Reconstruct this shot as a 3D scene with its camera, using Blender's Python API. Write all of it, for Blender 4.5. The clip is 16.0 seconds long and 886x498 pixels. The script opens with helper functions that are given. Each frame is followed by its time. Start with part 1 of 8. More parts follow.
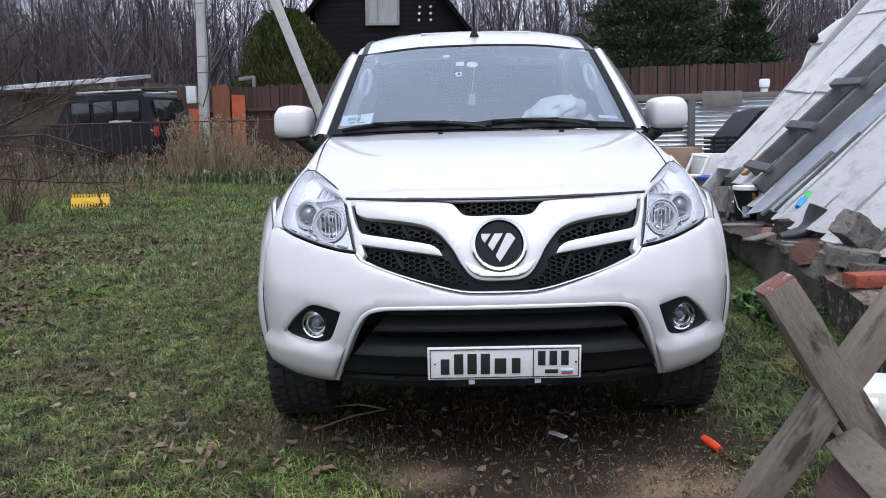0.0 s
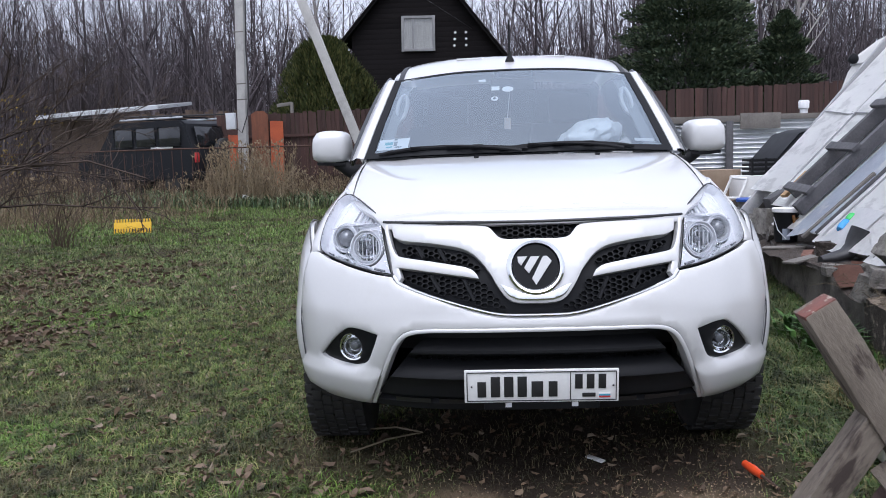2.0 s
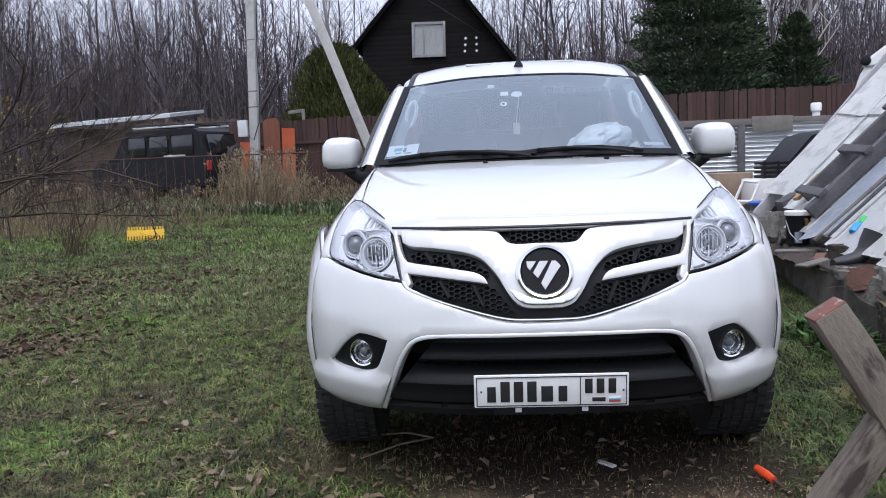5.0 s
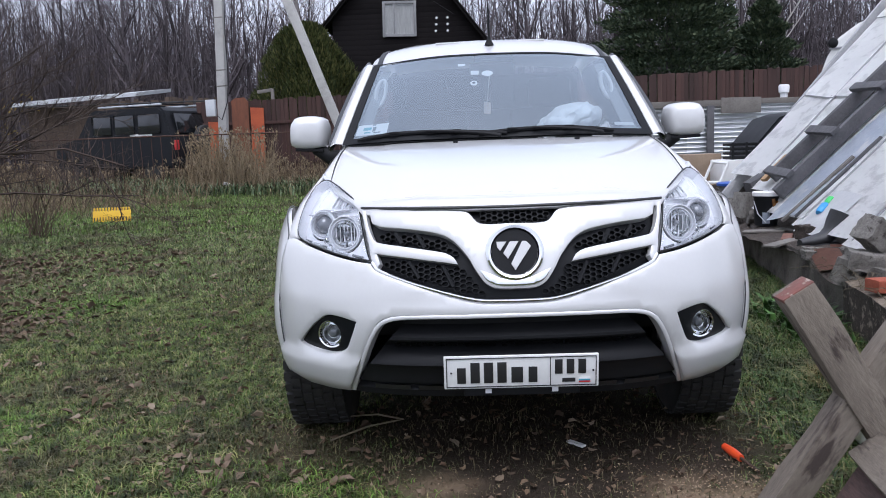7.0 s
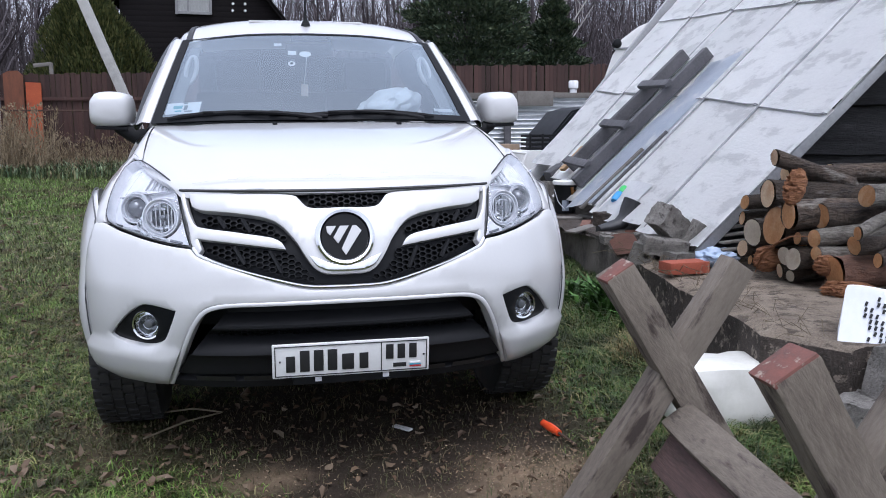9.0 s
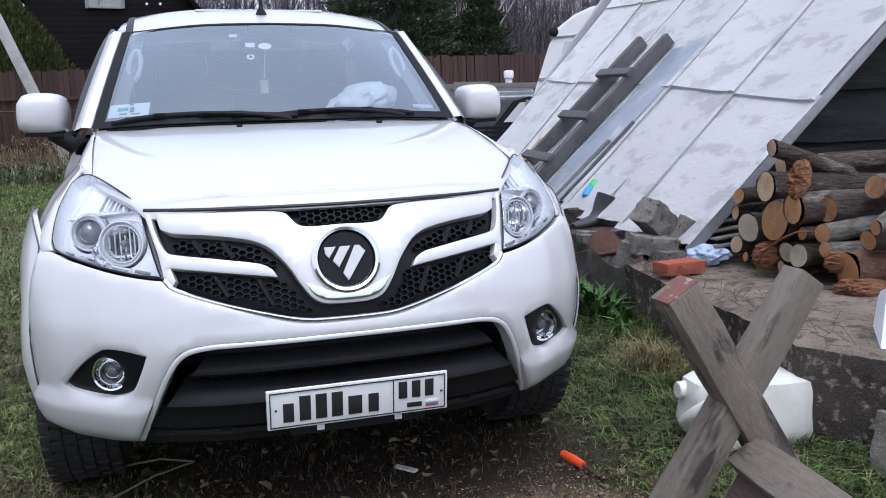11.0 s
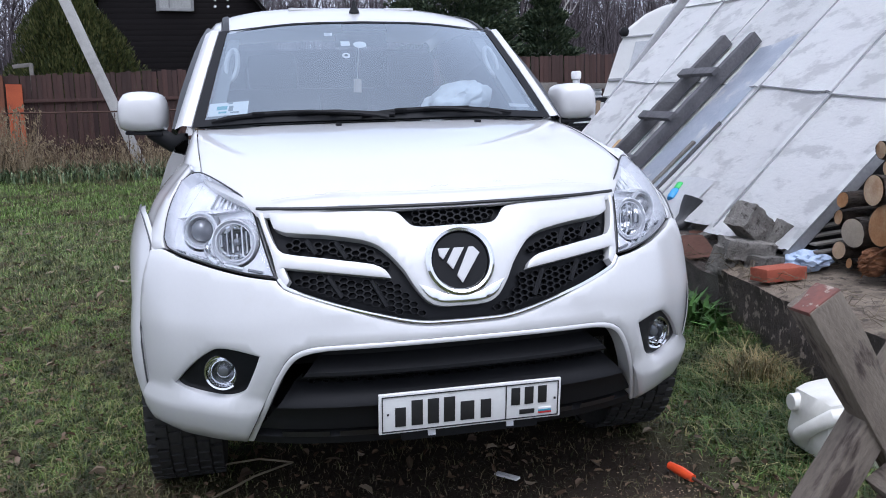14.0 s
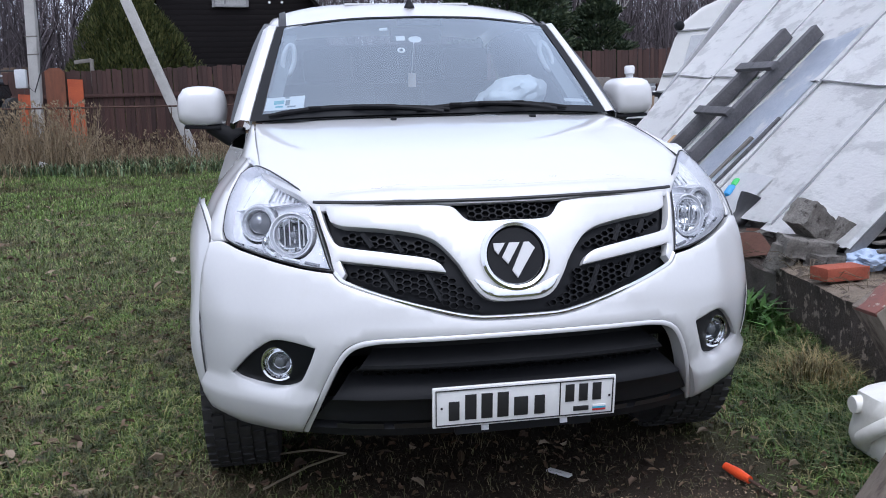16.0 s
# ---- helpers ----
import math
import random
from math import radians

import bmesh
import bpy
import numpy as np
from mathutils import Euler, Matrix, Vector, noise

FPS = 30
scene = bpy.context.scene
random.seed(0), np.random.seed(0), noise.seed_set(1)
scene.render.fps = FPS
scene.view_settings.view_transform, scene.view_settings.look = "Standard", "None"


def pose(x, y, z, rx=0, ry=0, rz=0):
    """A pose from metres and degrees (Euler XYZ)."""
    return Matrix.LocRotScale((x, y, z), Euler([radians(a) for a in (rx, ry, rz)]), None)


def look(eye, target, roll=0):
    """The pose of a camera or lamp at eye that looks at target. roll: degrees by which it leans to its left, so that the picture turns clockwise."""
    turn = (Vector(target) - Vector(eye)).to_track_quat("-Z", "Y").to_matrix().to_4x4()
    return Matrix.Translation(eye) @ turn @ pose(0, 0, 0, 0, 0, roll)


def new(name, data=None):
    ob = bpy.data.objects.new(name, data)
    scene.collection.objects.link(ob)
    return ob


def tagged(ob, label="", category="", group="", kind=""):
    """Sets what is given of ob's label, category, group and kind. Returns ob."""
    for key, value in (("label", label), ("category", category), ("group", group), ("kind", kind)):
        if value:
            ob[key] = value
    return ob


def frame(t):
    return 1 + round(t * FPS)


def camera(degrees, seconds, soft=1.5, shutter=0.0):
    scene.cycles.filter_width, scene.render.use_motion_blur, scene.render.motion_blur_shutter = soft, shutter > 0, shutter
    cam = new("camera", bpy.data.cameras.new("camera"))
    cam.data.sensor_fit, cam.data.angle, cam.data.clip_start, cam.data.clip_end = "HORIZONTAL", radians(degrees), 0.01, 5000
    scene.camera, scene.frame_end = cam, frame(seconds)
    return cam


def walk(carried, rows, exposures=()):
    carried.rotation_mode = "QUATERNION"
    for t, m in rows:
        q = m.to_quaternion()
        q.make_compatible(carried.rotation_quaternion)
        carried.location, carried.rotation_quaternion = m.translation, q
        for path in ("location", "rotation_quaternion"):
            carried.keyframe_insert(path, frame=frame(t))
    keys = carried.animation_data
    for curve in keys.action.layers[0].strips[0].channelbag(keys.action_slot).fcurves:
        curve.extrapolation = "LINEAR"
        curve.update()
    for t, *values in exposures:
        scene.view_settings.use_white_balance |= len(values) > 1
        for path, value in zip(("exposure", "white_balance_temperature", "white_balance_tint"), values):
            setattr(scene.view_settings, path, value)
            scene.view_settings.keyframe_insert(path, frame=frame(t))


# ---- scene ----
cam = camera(55.2, 16.0, soft=0.95)
PATH = [
    (0, (-0.177, -2.859, 1.227), (-0.189, -0.877, 0.958), -1.4),
    (0.5, (-0.176, -2.866, 1.227), (-0.207, -0.883, 0.973), -1.8),
    (1, (-0.175, -2.876, 1.229), (-0.226, -0.89, 0.998), -1.9),
    (1.5, (-0.178, -2.88, 1.229), (-0.255, -0.894, 1.007), -1.8),
    (2, (-0.179, -2.876, 1.226), (-0.274, -0.889, 1.015), -1.8),
    (2.5, (-0.17, -2.874, 1.227), (-0.279, -0.888, 1.02), -1.9),
    (3, (-0.173, -2.884, 1.223), (-0.295, -0.898, 1.023), -1.9),
    (5.5, (-0.162, -2.878, 1.226), (-0.28, -0.891, 1.029), -2.4),
    (6, (-0.157, -2.871, 1.221), (-0.263, -0.885, 1.006), -2.6),
    (6.5, (-0.165, -2.864, 1.219), (-0.249, -0.879, 0.991), -2.4),
    (7, (-0.163, -2.851, 1.22), (-0.22, -0.867, 0.976), -2.1),
    (7.5, (-0.187, -2.835, 1.214), (-0.171, -0.852, 0.952), -1.8),
    (8, (-0.203, -2.837, 1.216), (-0.11, -0.857, 0.945), -1.6),
    (8.5, (-0.245, -2.83, 1.215), (-0.038, -0.862, 0.924), -1.5),
    (9, (-0.267, -2.8, 1.207), (0.145, -0.863, 0.923), -0.5),
    (9.2, (-0.269, -2.774, 1.196), (0.173, -0.844, 0.917), -0.2),
    (11.3, (-0.538, -2.281, 1.239), (0.082, -0.404, 0.932), -1.9),
    (11.5, (-0.594, -2.256, 1.239), (0.055, -0.389, 0.937), -1.6),
    (12, (-0.563, -2.224, 1.239), (0.063, -0.351, 0.925), -1.6),
    (12.5, (-0.564, -2.234, 1.244), (-0.018, -0.334, 0.943), -2.1),
    (13, (-0.582, -2.24, 1.238), (-0.067, -0.331, 0.937), -1.9),
    (13.5, (-0.578, -2.22, 1.236), (-0.097, -0.303, 0.934), -1.8),
    (14, (-0.583, -2.225, 1.233), (-0.129, -0.3, 0.934), -1.7),
    (14.5, (-0.586, -2.222, 1.232), (-0.164, -0.291, 0.932), -1.7),
    (15, (-0.59, -2.229, 1.234), (-0.201, -0.29, 0.935), -1.8),
    (15.5, (-0.598, -2.225, 1.23), (-0.231, -0.282, 0.929), -1.7),
    (16, (-0.601, -2.221, 1.232), (-0.26, -0.275, 0.925), -1.6),
]
walk(cam, [(t, look(eye, target, roll)) for t, eye, target, roll in PATH],
     [(0.0, 0.34, 5950, 15), (9.0, 0.34, 5850, 15), (12.0, 0.34, 5760, 15), (16.0, 0.34, 5760, 15)])


# ---- light: an overcast November sky ----
world = bpy.data.worlds.new("overcast")
scene.world = world
world.use_nodes = True
WN, WL = world.node_tree.nodes, world.node_tree.links
sky = WN.new("ShaderNodeTexSky")
sky.sky_type, sky.sun_disc = "NISHITA", False
sky.sun_elevation, sky.sun_rotation = radians(68), radians(190)
sky.air_density, sky.dust_density, sky.ozone_density = 1.0, 7.0, 1.0
veil = WN.new("ShaderNodeHueSaturation")
veil.inputs["Saturation"].default_value = 0.22
WL.new(sky.outputs[0], veil.inputs["Color"])
cloud = WN.new("ShaderNodeMix")
cloud.data_type = "RGBA"
cloud.inputs["Factor"].default_value = 0.55
cloud.inputs["B"].default_value = (7.0, 7.4, 8.4, 1)
WL.new(veil.outputs[0], cloud.inputs["A"])
WL.new(cloud.outputs["Result"], WN["Background"].inputs["Color"])
WN["Background"].inputs["Strength"].default_value = 0.14
sun = new("sun", bpy.data.lights.new("sun", "SUN"))
sun.data.energy, sun.data.angle, sun.data.color = 1.1, radians(50), (1.0, 0.98, 0.95)
sun.matrix_world = look((1, -4, 12), (0, 1, 0))


# ---- shaping ----
def curve(pts):
    """A smooth function through (t, value) pairs."""
    ts, vs = [p[0] for p in pts], [p[1] for p in pts]
    n = len(ts)
    d = [(vs[i + 1] - vs[i]) / (ts[i + 1] - ts[i]) for i in range(n - 1)]
    m = [d[0]] + [(d[i - 1] + d[i]) / 2 if d[i - 1] * d[i] > 0 else 0.0 for i in range(1, n - 1)] + [d[-1]]

    def f(t):
        if t <= ts[0]:
            return vs[0] + m[0] * (t - ts[0])
        if t >= ts[-1]:
            return vs[-1] + m[-1] * (t - ts[-1])
        i = max(k for k in range(n - 1) if ts[k] <= t)
        h = ts[i + 1] - ts[i]
        u = (t - ts[i]) / h
        return ((2 * u**3 - 3 * u * u + 1) * vs[i] + (u**3 - 2 * u * u + u) * h * m[i]
                + (-2 * u**3 + 3 * u * u) * vs[i + 1] + (u**3 - u * u) * h * m[i + 1])
    return f


def thing(name, label, category, at=(0, 0, 0), group="", kind=""):
    """An empty at the base of a thing, to which its parts belong."""
    ob = new(name)
    ob.empty_display_size = 0.1
    ob.location = at
    return tagged(ob, label, category, group, kind)


def finish(bm, smooth=40.0):
    """A mesh out of a bmesh, smooth but for edges sharper than the given angle."""
    me = bpy.data.meshes.new("mesh")
    bmesh.ops.recalc_face_normals(bm, faces=bm.faces)
    for f in bm.faces:
        f.smooth = True
    lim = radians(smooth)
    for e in bm.edges:
        e.smooth = len(e.link_faces) == 2 and e.calc_face_angle(0) < lim
    bm.to_mesh(me)
    bm.free()
    return me


def part(name, bm, material, parent=None, label="", smooth=40.0):
    """Links a bmesh, whose points are in the world's metres, as one mesh under a thing or a part."""
    me = bm if isinstance(bm, bpy.types.Mesh) else finish(bm, smooth)
    me.name = name
    if not me.materials:
        me.materials.append(material)
    ob = new(name, me)
    if parent is not None:
        ob.parent = parent
        ob.matrix_parent_inverse = Matrix.Translation(-parent.location) if parent.parent is None else Matrix.Identity(4)
    return tagged(ob, label)


def single(name, bm, material, label, category, group="", kind="", smooth=40.0):
    """A thing of one mesh."""
    return tagged(part(name, bm, material, None, "", smooth), label, category, group, kind)


def add_box(bm, c, size, rot=(0, 0, 0), bevel=0.0, jitter=0.0):
    """A box, its edges bevelled, about c."""
    m = pose(*c, *rot) @ Matrix.Diagonal((*size, 1))
    made = bmesh.ops.create_cube(bm, size=1.0, matrix=m)["verts"]
    if jitter:
        for v in made:
            v.co += Vector([random.uniform(-jitter, jitter) for _ in range(3)])
    if bevel:
        es = list({e for v in made for e in v.link_edges})
        bmesh.ops.bevel(bm, geom=es, offset=bevel, segments=2, affect="EDGES", profile=0.6)
    return bm


def add_beam(bm, a, b, w, h, bevel=0.004, up=(0, 0, 1), jitter=0.0):
    """A squared beam from a to b, w across and h deep."""
    a, b = Vector(a), Vector(b)
    d = (b - a).normalized()
    side = d.cross(Vector(up)).normalized()
    top = side.cross(d)
    rot = Matrix((side, d, top)).transposed().to_4x4()
    m = Matrix.Translation((a + b) / 2) @ rot @ Matrix.Diagonal((w, (b - a).length, h, 1))
    made = bmesh.ops.create_cube(bm, size=1.0, matrix=m)["verts"]
    if jitter:
        for v in made:
            v.co += Vector([random.uniform(-jitter, jitter) for _ in range(3)])
    if bevel:
        es = list({e for v in made for e in v.link_edges})
        bmesh.ops.bevel(bm, geom=es, offset=bevel, segments=2, affect="EDGES", profile=0.6)
    return bm


def add_tube(bm, pts, radius, sides=8, cap=True, squash=1.0, rough=0.0):
    """A round rod along points; radius is a number or a list of one a point."""
    pts = [Vector(p) for p in pts]
    radii = radius if isinstance(radius, (list, tuple)) else [radius] * len(pts)
    ref = Vector((0, 0, 1)) if abs((pts[-1] - pts[0]).normalized().z) < 0.9 else Vector((1, 0, 0))
    rings = []
    for i, p in enumerate(pts):
        d = (pts[min(i + 1, len(pts) - 1)] - pts[max(i - 1, 0)]).normalized()
        s = d.cross(ref).normalized()
        u = s.cross(d)
        ring = []
        for k in range(sides):
            a = 2 * math.pi * k / sides
            r = radii[i] * (1 + (random.uniform(-rough, rough) if rough else 0))
            ring.append(bm.verts.new(p + (s * math.cos(a) + u * math.sin(a) * squash) * r))
        rings.append(ring)
    for a, b in zip(rings, rings[1:]):
        for k in range(sides):
            bm.faces.new((a[k], a[(k + 1) % sides], b[(k + 1) % sides], b[k]))
    if cap:
        bm.faces.new(rings[0][::-1])
        bm.faces.new(rings[-1])
    return bm


def add_lathe(bm, profile, m, segs=24):
    """A solid of revolution: profile of (radius, height) round the z axis of the matrix m."""
    rings = []
    for r, h in profile:
        if r < 1e-5:
            rings.append([bm.verts.new(m @ Vector((0, 0, h)))])
        else:
            rings.append([bm.verts.new(m @ Vector((r * math.cos(2 * math.pi * k / segs), r * math.sin(2 * math.pi * k / segs), h))) for k in range(segs)])
    for a, b in zip(rings, rings[1:]):
        for k in range(segs):
            q = [a[k % len(a)], a[(k + 1) % len(a)], b[(k + 1) % len(b)], b[k % len(b)]]
            q = list(dict.fromkeys(q))
            if len(q) > 2:
                bm.faces.new(q)
    return bm


def add_sheet(bm, rows):
    """A grid of faces over rows of points."""
    vs = [[bm.verts.new(p) for p in r] for r in rows]
    for a, b in zip(vs, vs[1:]):
        for k in range(len(a) - 1):
            bm.faces.new((a[k], a[k + 1], b[k + 1], b[k]))
    return vs


def add_prism(bm, outline, m, depth, bevel=0.0):
    """A flat outline (x, y), thickened along z, at the matrix m."""
    lo = [bm.verts.new(m @ Vector((x, y, 0))) for x, y in outline]
    hi = [bm.verts.new(m @ Vector((x, y, depth))) for x, y in outline]
    n = len(lo)
    fs = [bm.faces.new(lo[::-1]), bm.faces.new(hi)]
    for k in range(n):
        fs.append(bm.faces.new((lo[k], lo[(k + 1) % n], hi[(k + 1) % n], hi[k])))
    if bevel:
        bmesh.ops.bevel(bm, geom=list({e for f in fs[:2] for e in f.edges}), offset=bevel, segments=2, affect="EDGES")
    return bm


def loop(pts, step=0.012, closed=True, corner=38.0):
    """A dense outline through points: rounded, but for corners sharper than the given angle."""
    P = [np.array(p, float) for p in pts]
    n = len(P)
    sharp = []
    for i in range(n):
        if not closed and i in (0, n - 1):
            sharp.append(True)
            continue
        a, b = P[i] - P[i - 1], P[(i + 1) % n] - P[i]
        c = a @ b / (np.linalg.norm(a) * np.linalg.norm(b) + 1e-12)
        sharp.append(math.degrees(math.acos(max(-1, min(1, c)))) > corner)
    out = []
    for i in range(n if closed else n - 1):
        p0, p1, p2, p3 = P[i - 1], P[i], P[(i + 1) % n], P[(i + 2) % n]
        t1 = (p2 - p1) if sharp[i] else (p2 - p0) / 2
        t2 = (p2 - p1) if sharp[(i + 1) % n] else (p3 - p1) / 2
        L = np.linalg.norm(p2 - p1)
        t1, t2 = t1 * min(1, L / (np.linalg.norm(t1) + 1e-9)), t2 * min(1, L / (np.linalg.norm(t2) + 1e-9))
        k = max(1, int(L / step))
        for j in range(k):
            u = j / k
            out.append((2 * u**3 - 3 * u * u + 1) * p1 + (u**3 - 2 * u * u + u) * t1 + (-2 * u**3 + 3 * u * u) * p2 + (u**3 - u * u) * t2)
    if not closed:
        out.append(P[-1])
    return np.array(out)


def inside(q, poly):
    x, y = q[:, 0], q[:, 1]
    r = np.zeros(len(q), bool)
    for (x1, y1), (x2, y2) in zip(poly, np.roll(poly, -1, axis=0)):
        c = (y1 > y) != (y2 > y)
        r ^= c & (x < (x2 - x1) * (y - y1) / ((y2 - y1) or 1e-12) + x1)
    return r


def rim_distance(q, poly):
    d = np.full(len(q), 9.0)
    for a, b in zip(poly, np.roll(poly, -1, axis=0)):
        ab = b - a
        u = np.clip(((q - a) @ ab) / (ab @ ab + 1e-12), 0, 1)
        d = np.minimum(d, np.linalg.norm(q - a - u[:, None] * ab, axis=1))
    return d


def shrink(poly, r):
    """The outline moved inwards by r."""
    area = 0.5 * np.sum(poly[:, 0] * np.roll(poly[:, 1], -1) - np.roll(poly[:, 0], -1) * poly[:, 1])
    t = np.roll(poly, -1, axis=0) - np.roll(poly, 1, axis=0)
    t /= np.linalg.norm(t, axis=1)[:, None] + 1e-12
    nrm = np.stack((-t[:, 1], t[:, 0]), 1) * np.sign(area)
    return poly + nrm * r


def lay(at, u, v, off):
    """The point off metres above the surface at, outwards."""
    p = Vector(at(u, v))
    n = (Vector(at(u + 0.004, v)) - p).cross(Vector(at(u, v + 0.004)) - p).normalized()
    return p + n * off


def panel(at, outline, holes=(), off=0.0, thick=0.02, grid=0.025, roll=0.004, relief=None, step=0.012, out=1.0):
    """A plate that follows the surface at(u, v) within an outline, with rolled edges that go back by thick. out turns its outer side."""
    loops = [loop(outline, step)] + [loop(h, step) for h in holes]
    lo, hi = loops[0].min(0), loops[0].max(0)
    g = np.stack(np.meshgrid(np.arange(lo[0], hi[0], grid), np.arange(lo[1], hi[1], grid)), -1).reshape(-1, 2)
    ok = inside(g, loops[0])
    d = rim_distance(g, loops[0])
    for h in loops[1:]:
        ok &= ~inside(g, h)
        d = np.minimum(d, rim_distance(g, h))
    g = g[ok & (d > roll + grid * 0.4)]
    pts, edges, rim = [], [], []
    for i, l in enumerate(loops):
        k = len(pts)
        pts += list(l)
        rim.append((k, len(l)))
        edges += [(k + j, k + (j + 1) % len(l)) for j in range(len(l))]
    n_rim = len(pts)
    for i, l in enumerate(loops):
        ring = shrink(l, roll if i == 0 else -roll)
        dd = np.min([rim_distance(ring, o) for o in loops], axis=0)
        pts += list(ring[dd > roll * 0.7])
    pts += list(g)
    from mathutils.geometry import delaunay_2d_cdt
    vs, _, fs, ov, _, _ = delaunay_2d_cdt([Vector(p) for p in pts], edges, [], 0, 1e-6)
    bm = bmesh.new()
    on_rim = [any(o < n_rim for o in src) for src in ov]
    top = []
    for v, r in zip(vs, on_rim):
        e = relief(v.x, v.y) if relief else 0.0
        top.append(bm.verts.new(lay(at, v.x, v.y, out * (off + e - (roll * 0.7 if r else 0)))))
    cen = np.array([[sum(vs[i].x for i in f) / 3, sum(vs[i].y for i in f) / 3] for f in fs])
    keep = inside(cen, loops[0])
    for h in loops[1:]:
        keep &= ~inside(cen, h)
    for f, k in zip(fs, keep):
        if k:
            try:
                bm.faces.new([top[i] for i in f])
            except ValueError:
                pass
    back = {}
    for e in [e for e in bm.edges if len(e.link_faces) == 1]:
        for v in e.verts:
            if v not in back:
                i = top.index(v)
                back[v] = bm.verts.new(lay(at, vs[i].x, vs[i].y, out * (off - thick)))
        a, b = e.verts
        bm.faces.new((a, b, back[b], back[a]))
    for v in [v for v in bm.verts if not v.link_faces]:
        bm.verts.remove(v)
    return bm


def mirror(half):
    """A whole outline from its half with u >= 0, listed from the middle out and back to the middle."""
    return list(half) + [(-u, v) for u, v in reversed(half) if abs(u) > 1e-6]


def other(pts):
    return [(-u, v) for u, v in pts]


# ---- materials ----
def material(name, a, b=None, rough=0.6, metal=0.0, scale=6.0, fine=60.0, bump=0.15, depth=0.004, coat=0.0, stretch=(1, 1, 1),
             spread=0.0, stain=None, stain_scale=1.5, stain_at=(0.5, 0.7), rough_var=0.1, spec=0.5, coords="Object"):
    """A surface of two colours mixed by noise at two scales, with fine relief; stain adds a third colour in patches,
    and spread varies the brightness from piece to piece."""
    m = bpy.data.materials.new(name)
    m.use_nodes = True
    N, L = m.node_tree.nodes, m.node_tree.links
    p = N["Principled BSDF"]
    b = b or tuple(c * 0.75 for c in a)
    tc = N.new("ShaderNodeTexCoord")
    mp = N.new("ShaderNodeMapping")
    mp.inputs["Scale"].default_value = stretch
    L.new(tc.outputs[coords], mp.inputs["Vector"])
    info = N.new("ShaderNodeObjectInfo")
    shift = N.new("ShaderNodeVectorMath")
    shift.operation = "ADD"
    comb = N.new("ShaderNodeCombineXYZ")
    times = N.new("ShaderNodeMath")
    times.operation = "MULTIPLY"
    times.inputs[1].default_value = 37.0 if spread else 0.0
    L.new(info.outputs["Random"], times.inputs[0])
    for k in range(3):
        L.new(times.outputs[0], comb.inputs[k])
    L.new(mp.outputs[0], shift.inputs[0])
    L.new(comb.outputs[0], shift.inputs[1])

    def noise_tex(sc, detail, r=0.6):
        n = N.new("ShaderNodeTexNoise")
        n.inputs["Scale"].default_value, n.inputs["Detail"].default_value, n.inputs["Roughness"].default_value = sc, detail, r
        L.new(shift.outputs[0], n.inputs["Vector"])
        return n
    big, small = noise_tex(scale, 4), noise_tex(fine, 5, 0.7)
    add = N.new("ShaderNodeMath")
    add.operation = "ADD"
    L.new(big.outputs["Fac"], add.inputs[0])
    L.new(small.outputs["Fac"], add.inputs[1])
    ramp = N.new("ShaderNodeMapRange")
    ramp.inputs["From Min"].default_value, ramp.inputs["From Max"].default_value = 0.75, 1.25
    L.new(add.outputs[0], ramp.inputs["Value"])
    mix = N.new("ShaderNodeMix")
    mix.data_type = "RGBA"
    mix.inputs["A"].default_value, mix.inputs["B"].default_value = (*a, 1), (*b, 1)
    L.new(ramp.outputs[0], mix.inputs["Factor"])
    last = mix.outputs["Result"]
    if stain:
        st = noise_tex(stain_scale, 6, 0.65)
        r2 = N.new("ShaderNodeMapRange")
        r2.inputs["From Min"].default_value, r2.inputs["From Max"].default_value = stain_at
        L.new(st.outputs["Fac"], r2.inputs["Value"])
        m2 = N.new("ShaderNodeMix")
        m2.data_type = "RGBA"
        m2.inputs["B"].default_value = (*stain, 1)
        L.new(r2.outputs[0], m2.inputs["Factor"])
        L.new(last, m2.inputs["A"])
        last = m2.outputs["Result"]
    if spread:
        hv = N.new("ShaderNodeHueSaturation")
        vr = N.new("ShaderNodeMapRange")
        vr.inputs["To Min"].default_value, vr.inputs["To Max"].default_value = 1 - spread, 1 + spread
        L.new(info.outputs["Random"], vr.inputs["Value"])
        L.new(vr.outputs[0], hv.inputs["Value"])
        L.new(last, hv.inputs["Color"])
        last = hv.outputs["Color"]
    L.new(last, p.inputs["Base Color"])
    rr = N.new("ShaderNodeMapRange")
    rr.inputs["To Min"].default_value, rr.inputs["To Max"].default_value = max(0.02, rough - rough_var), min(1, rough + rough_var)
    L.new(big.outputs["Fac"], rr.inputs["Value"])
    L.new(rr.outputs[0], p.inputs["Roughness"])
    p.inputs["Metallic"].default_value = metal
    p.inputs["Specular IOR Level"].default_value = spec
    p.inputs["Coat Weight"].default_value = coat
    p.inputs["Coat Roughness"].default_value = 0.04
    if bump:
        bp = N.new("ShaderNodeBump")
        bp.inputs["Strength"].default_value, bp.inputs["Distance"].default_value = bump, depth
        L.new(add.outputs[0], bp.inputs["Height"])
        L.new(bp.outputs[0], p.inputs["Normal"])
    return m


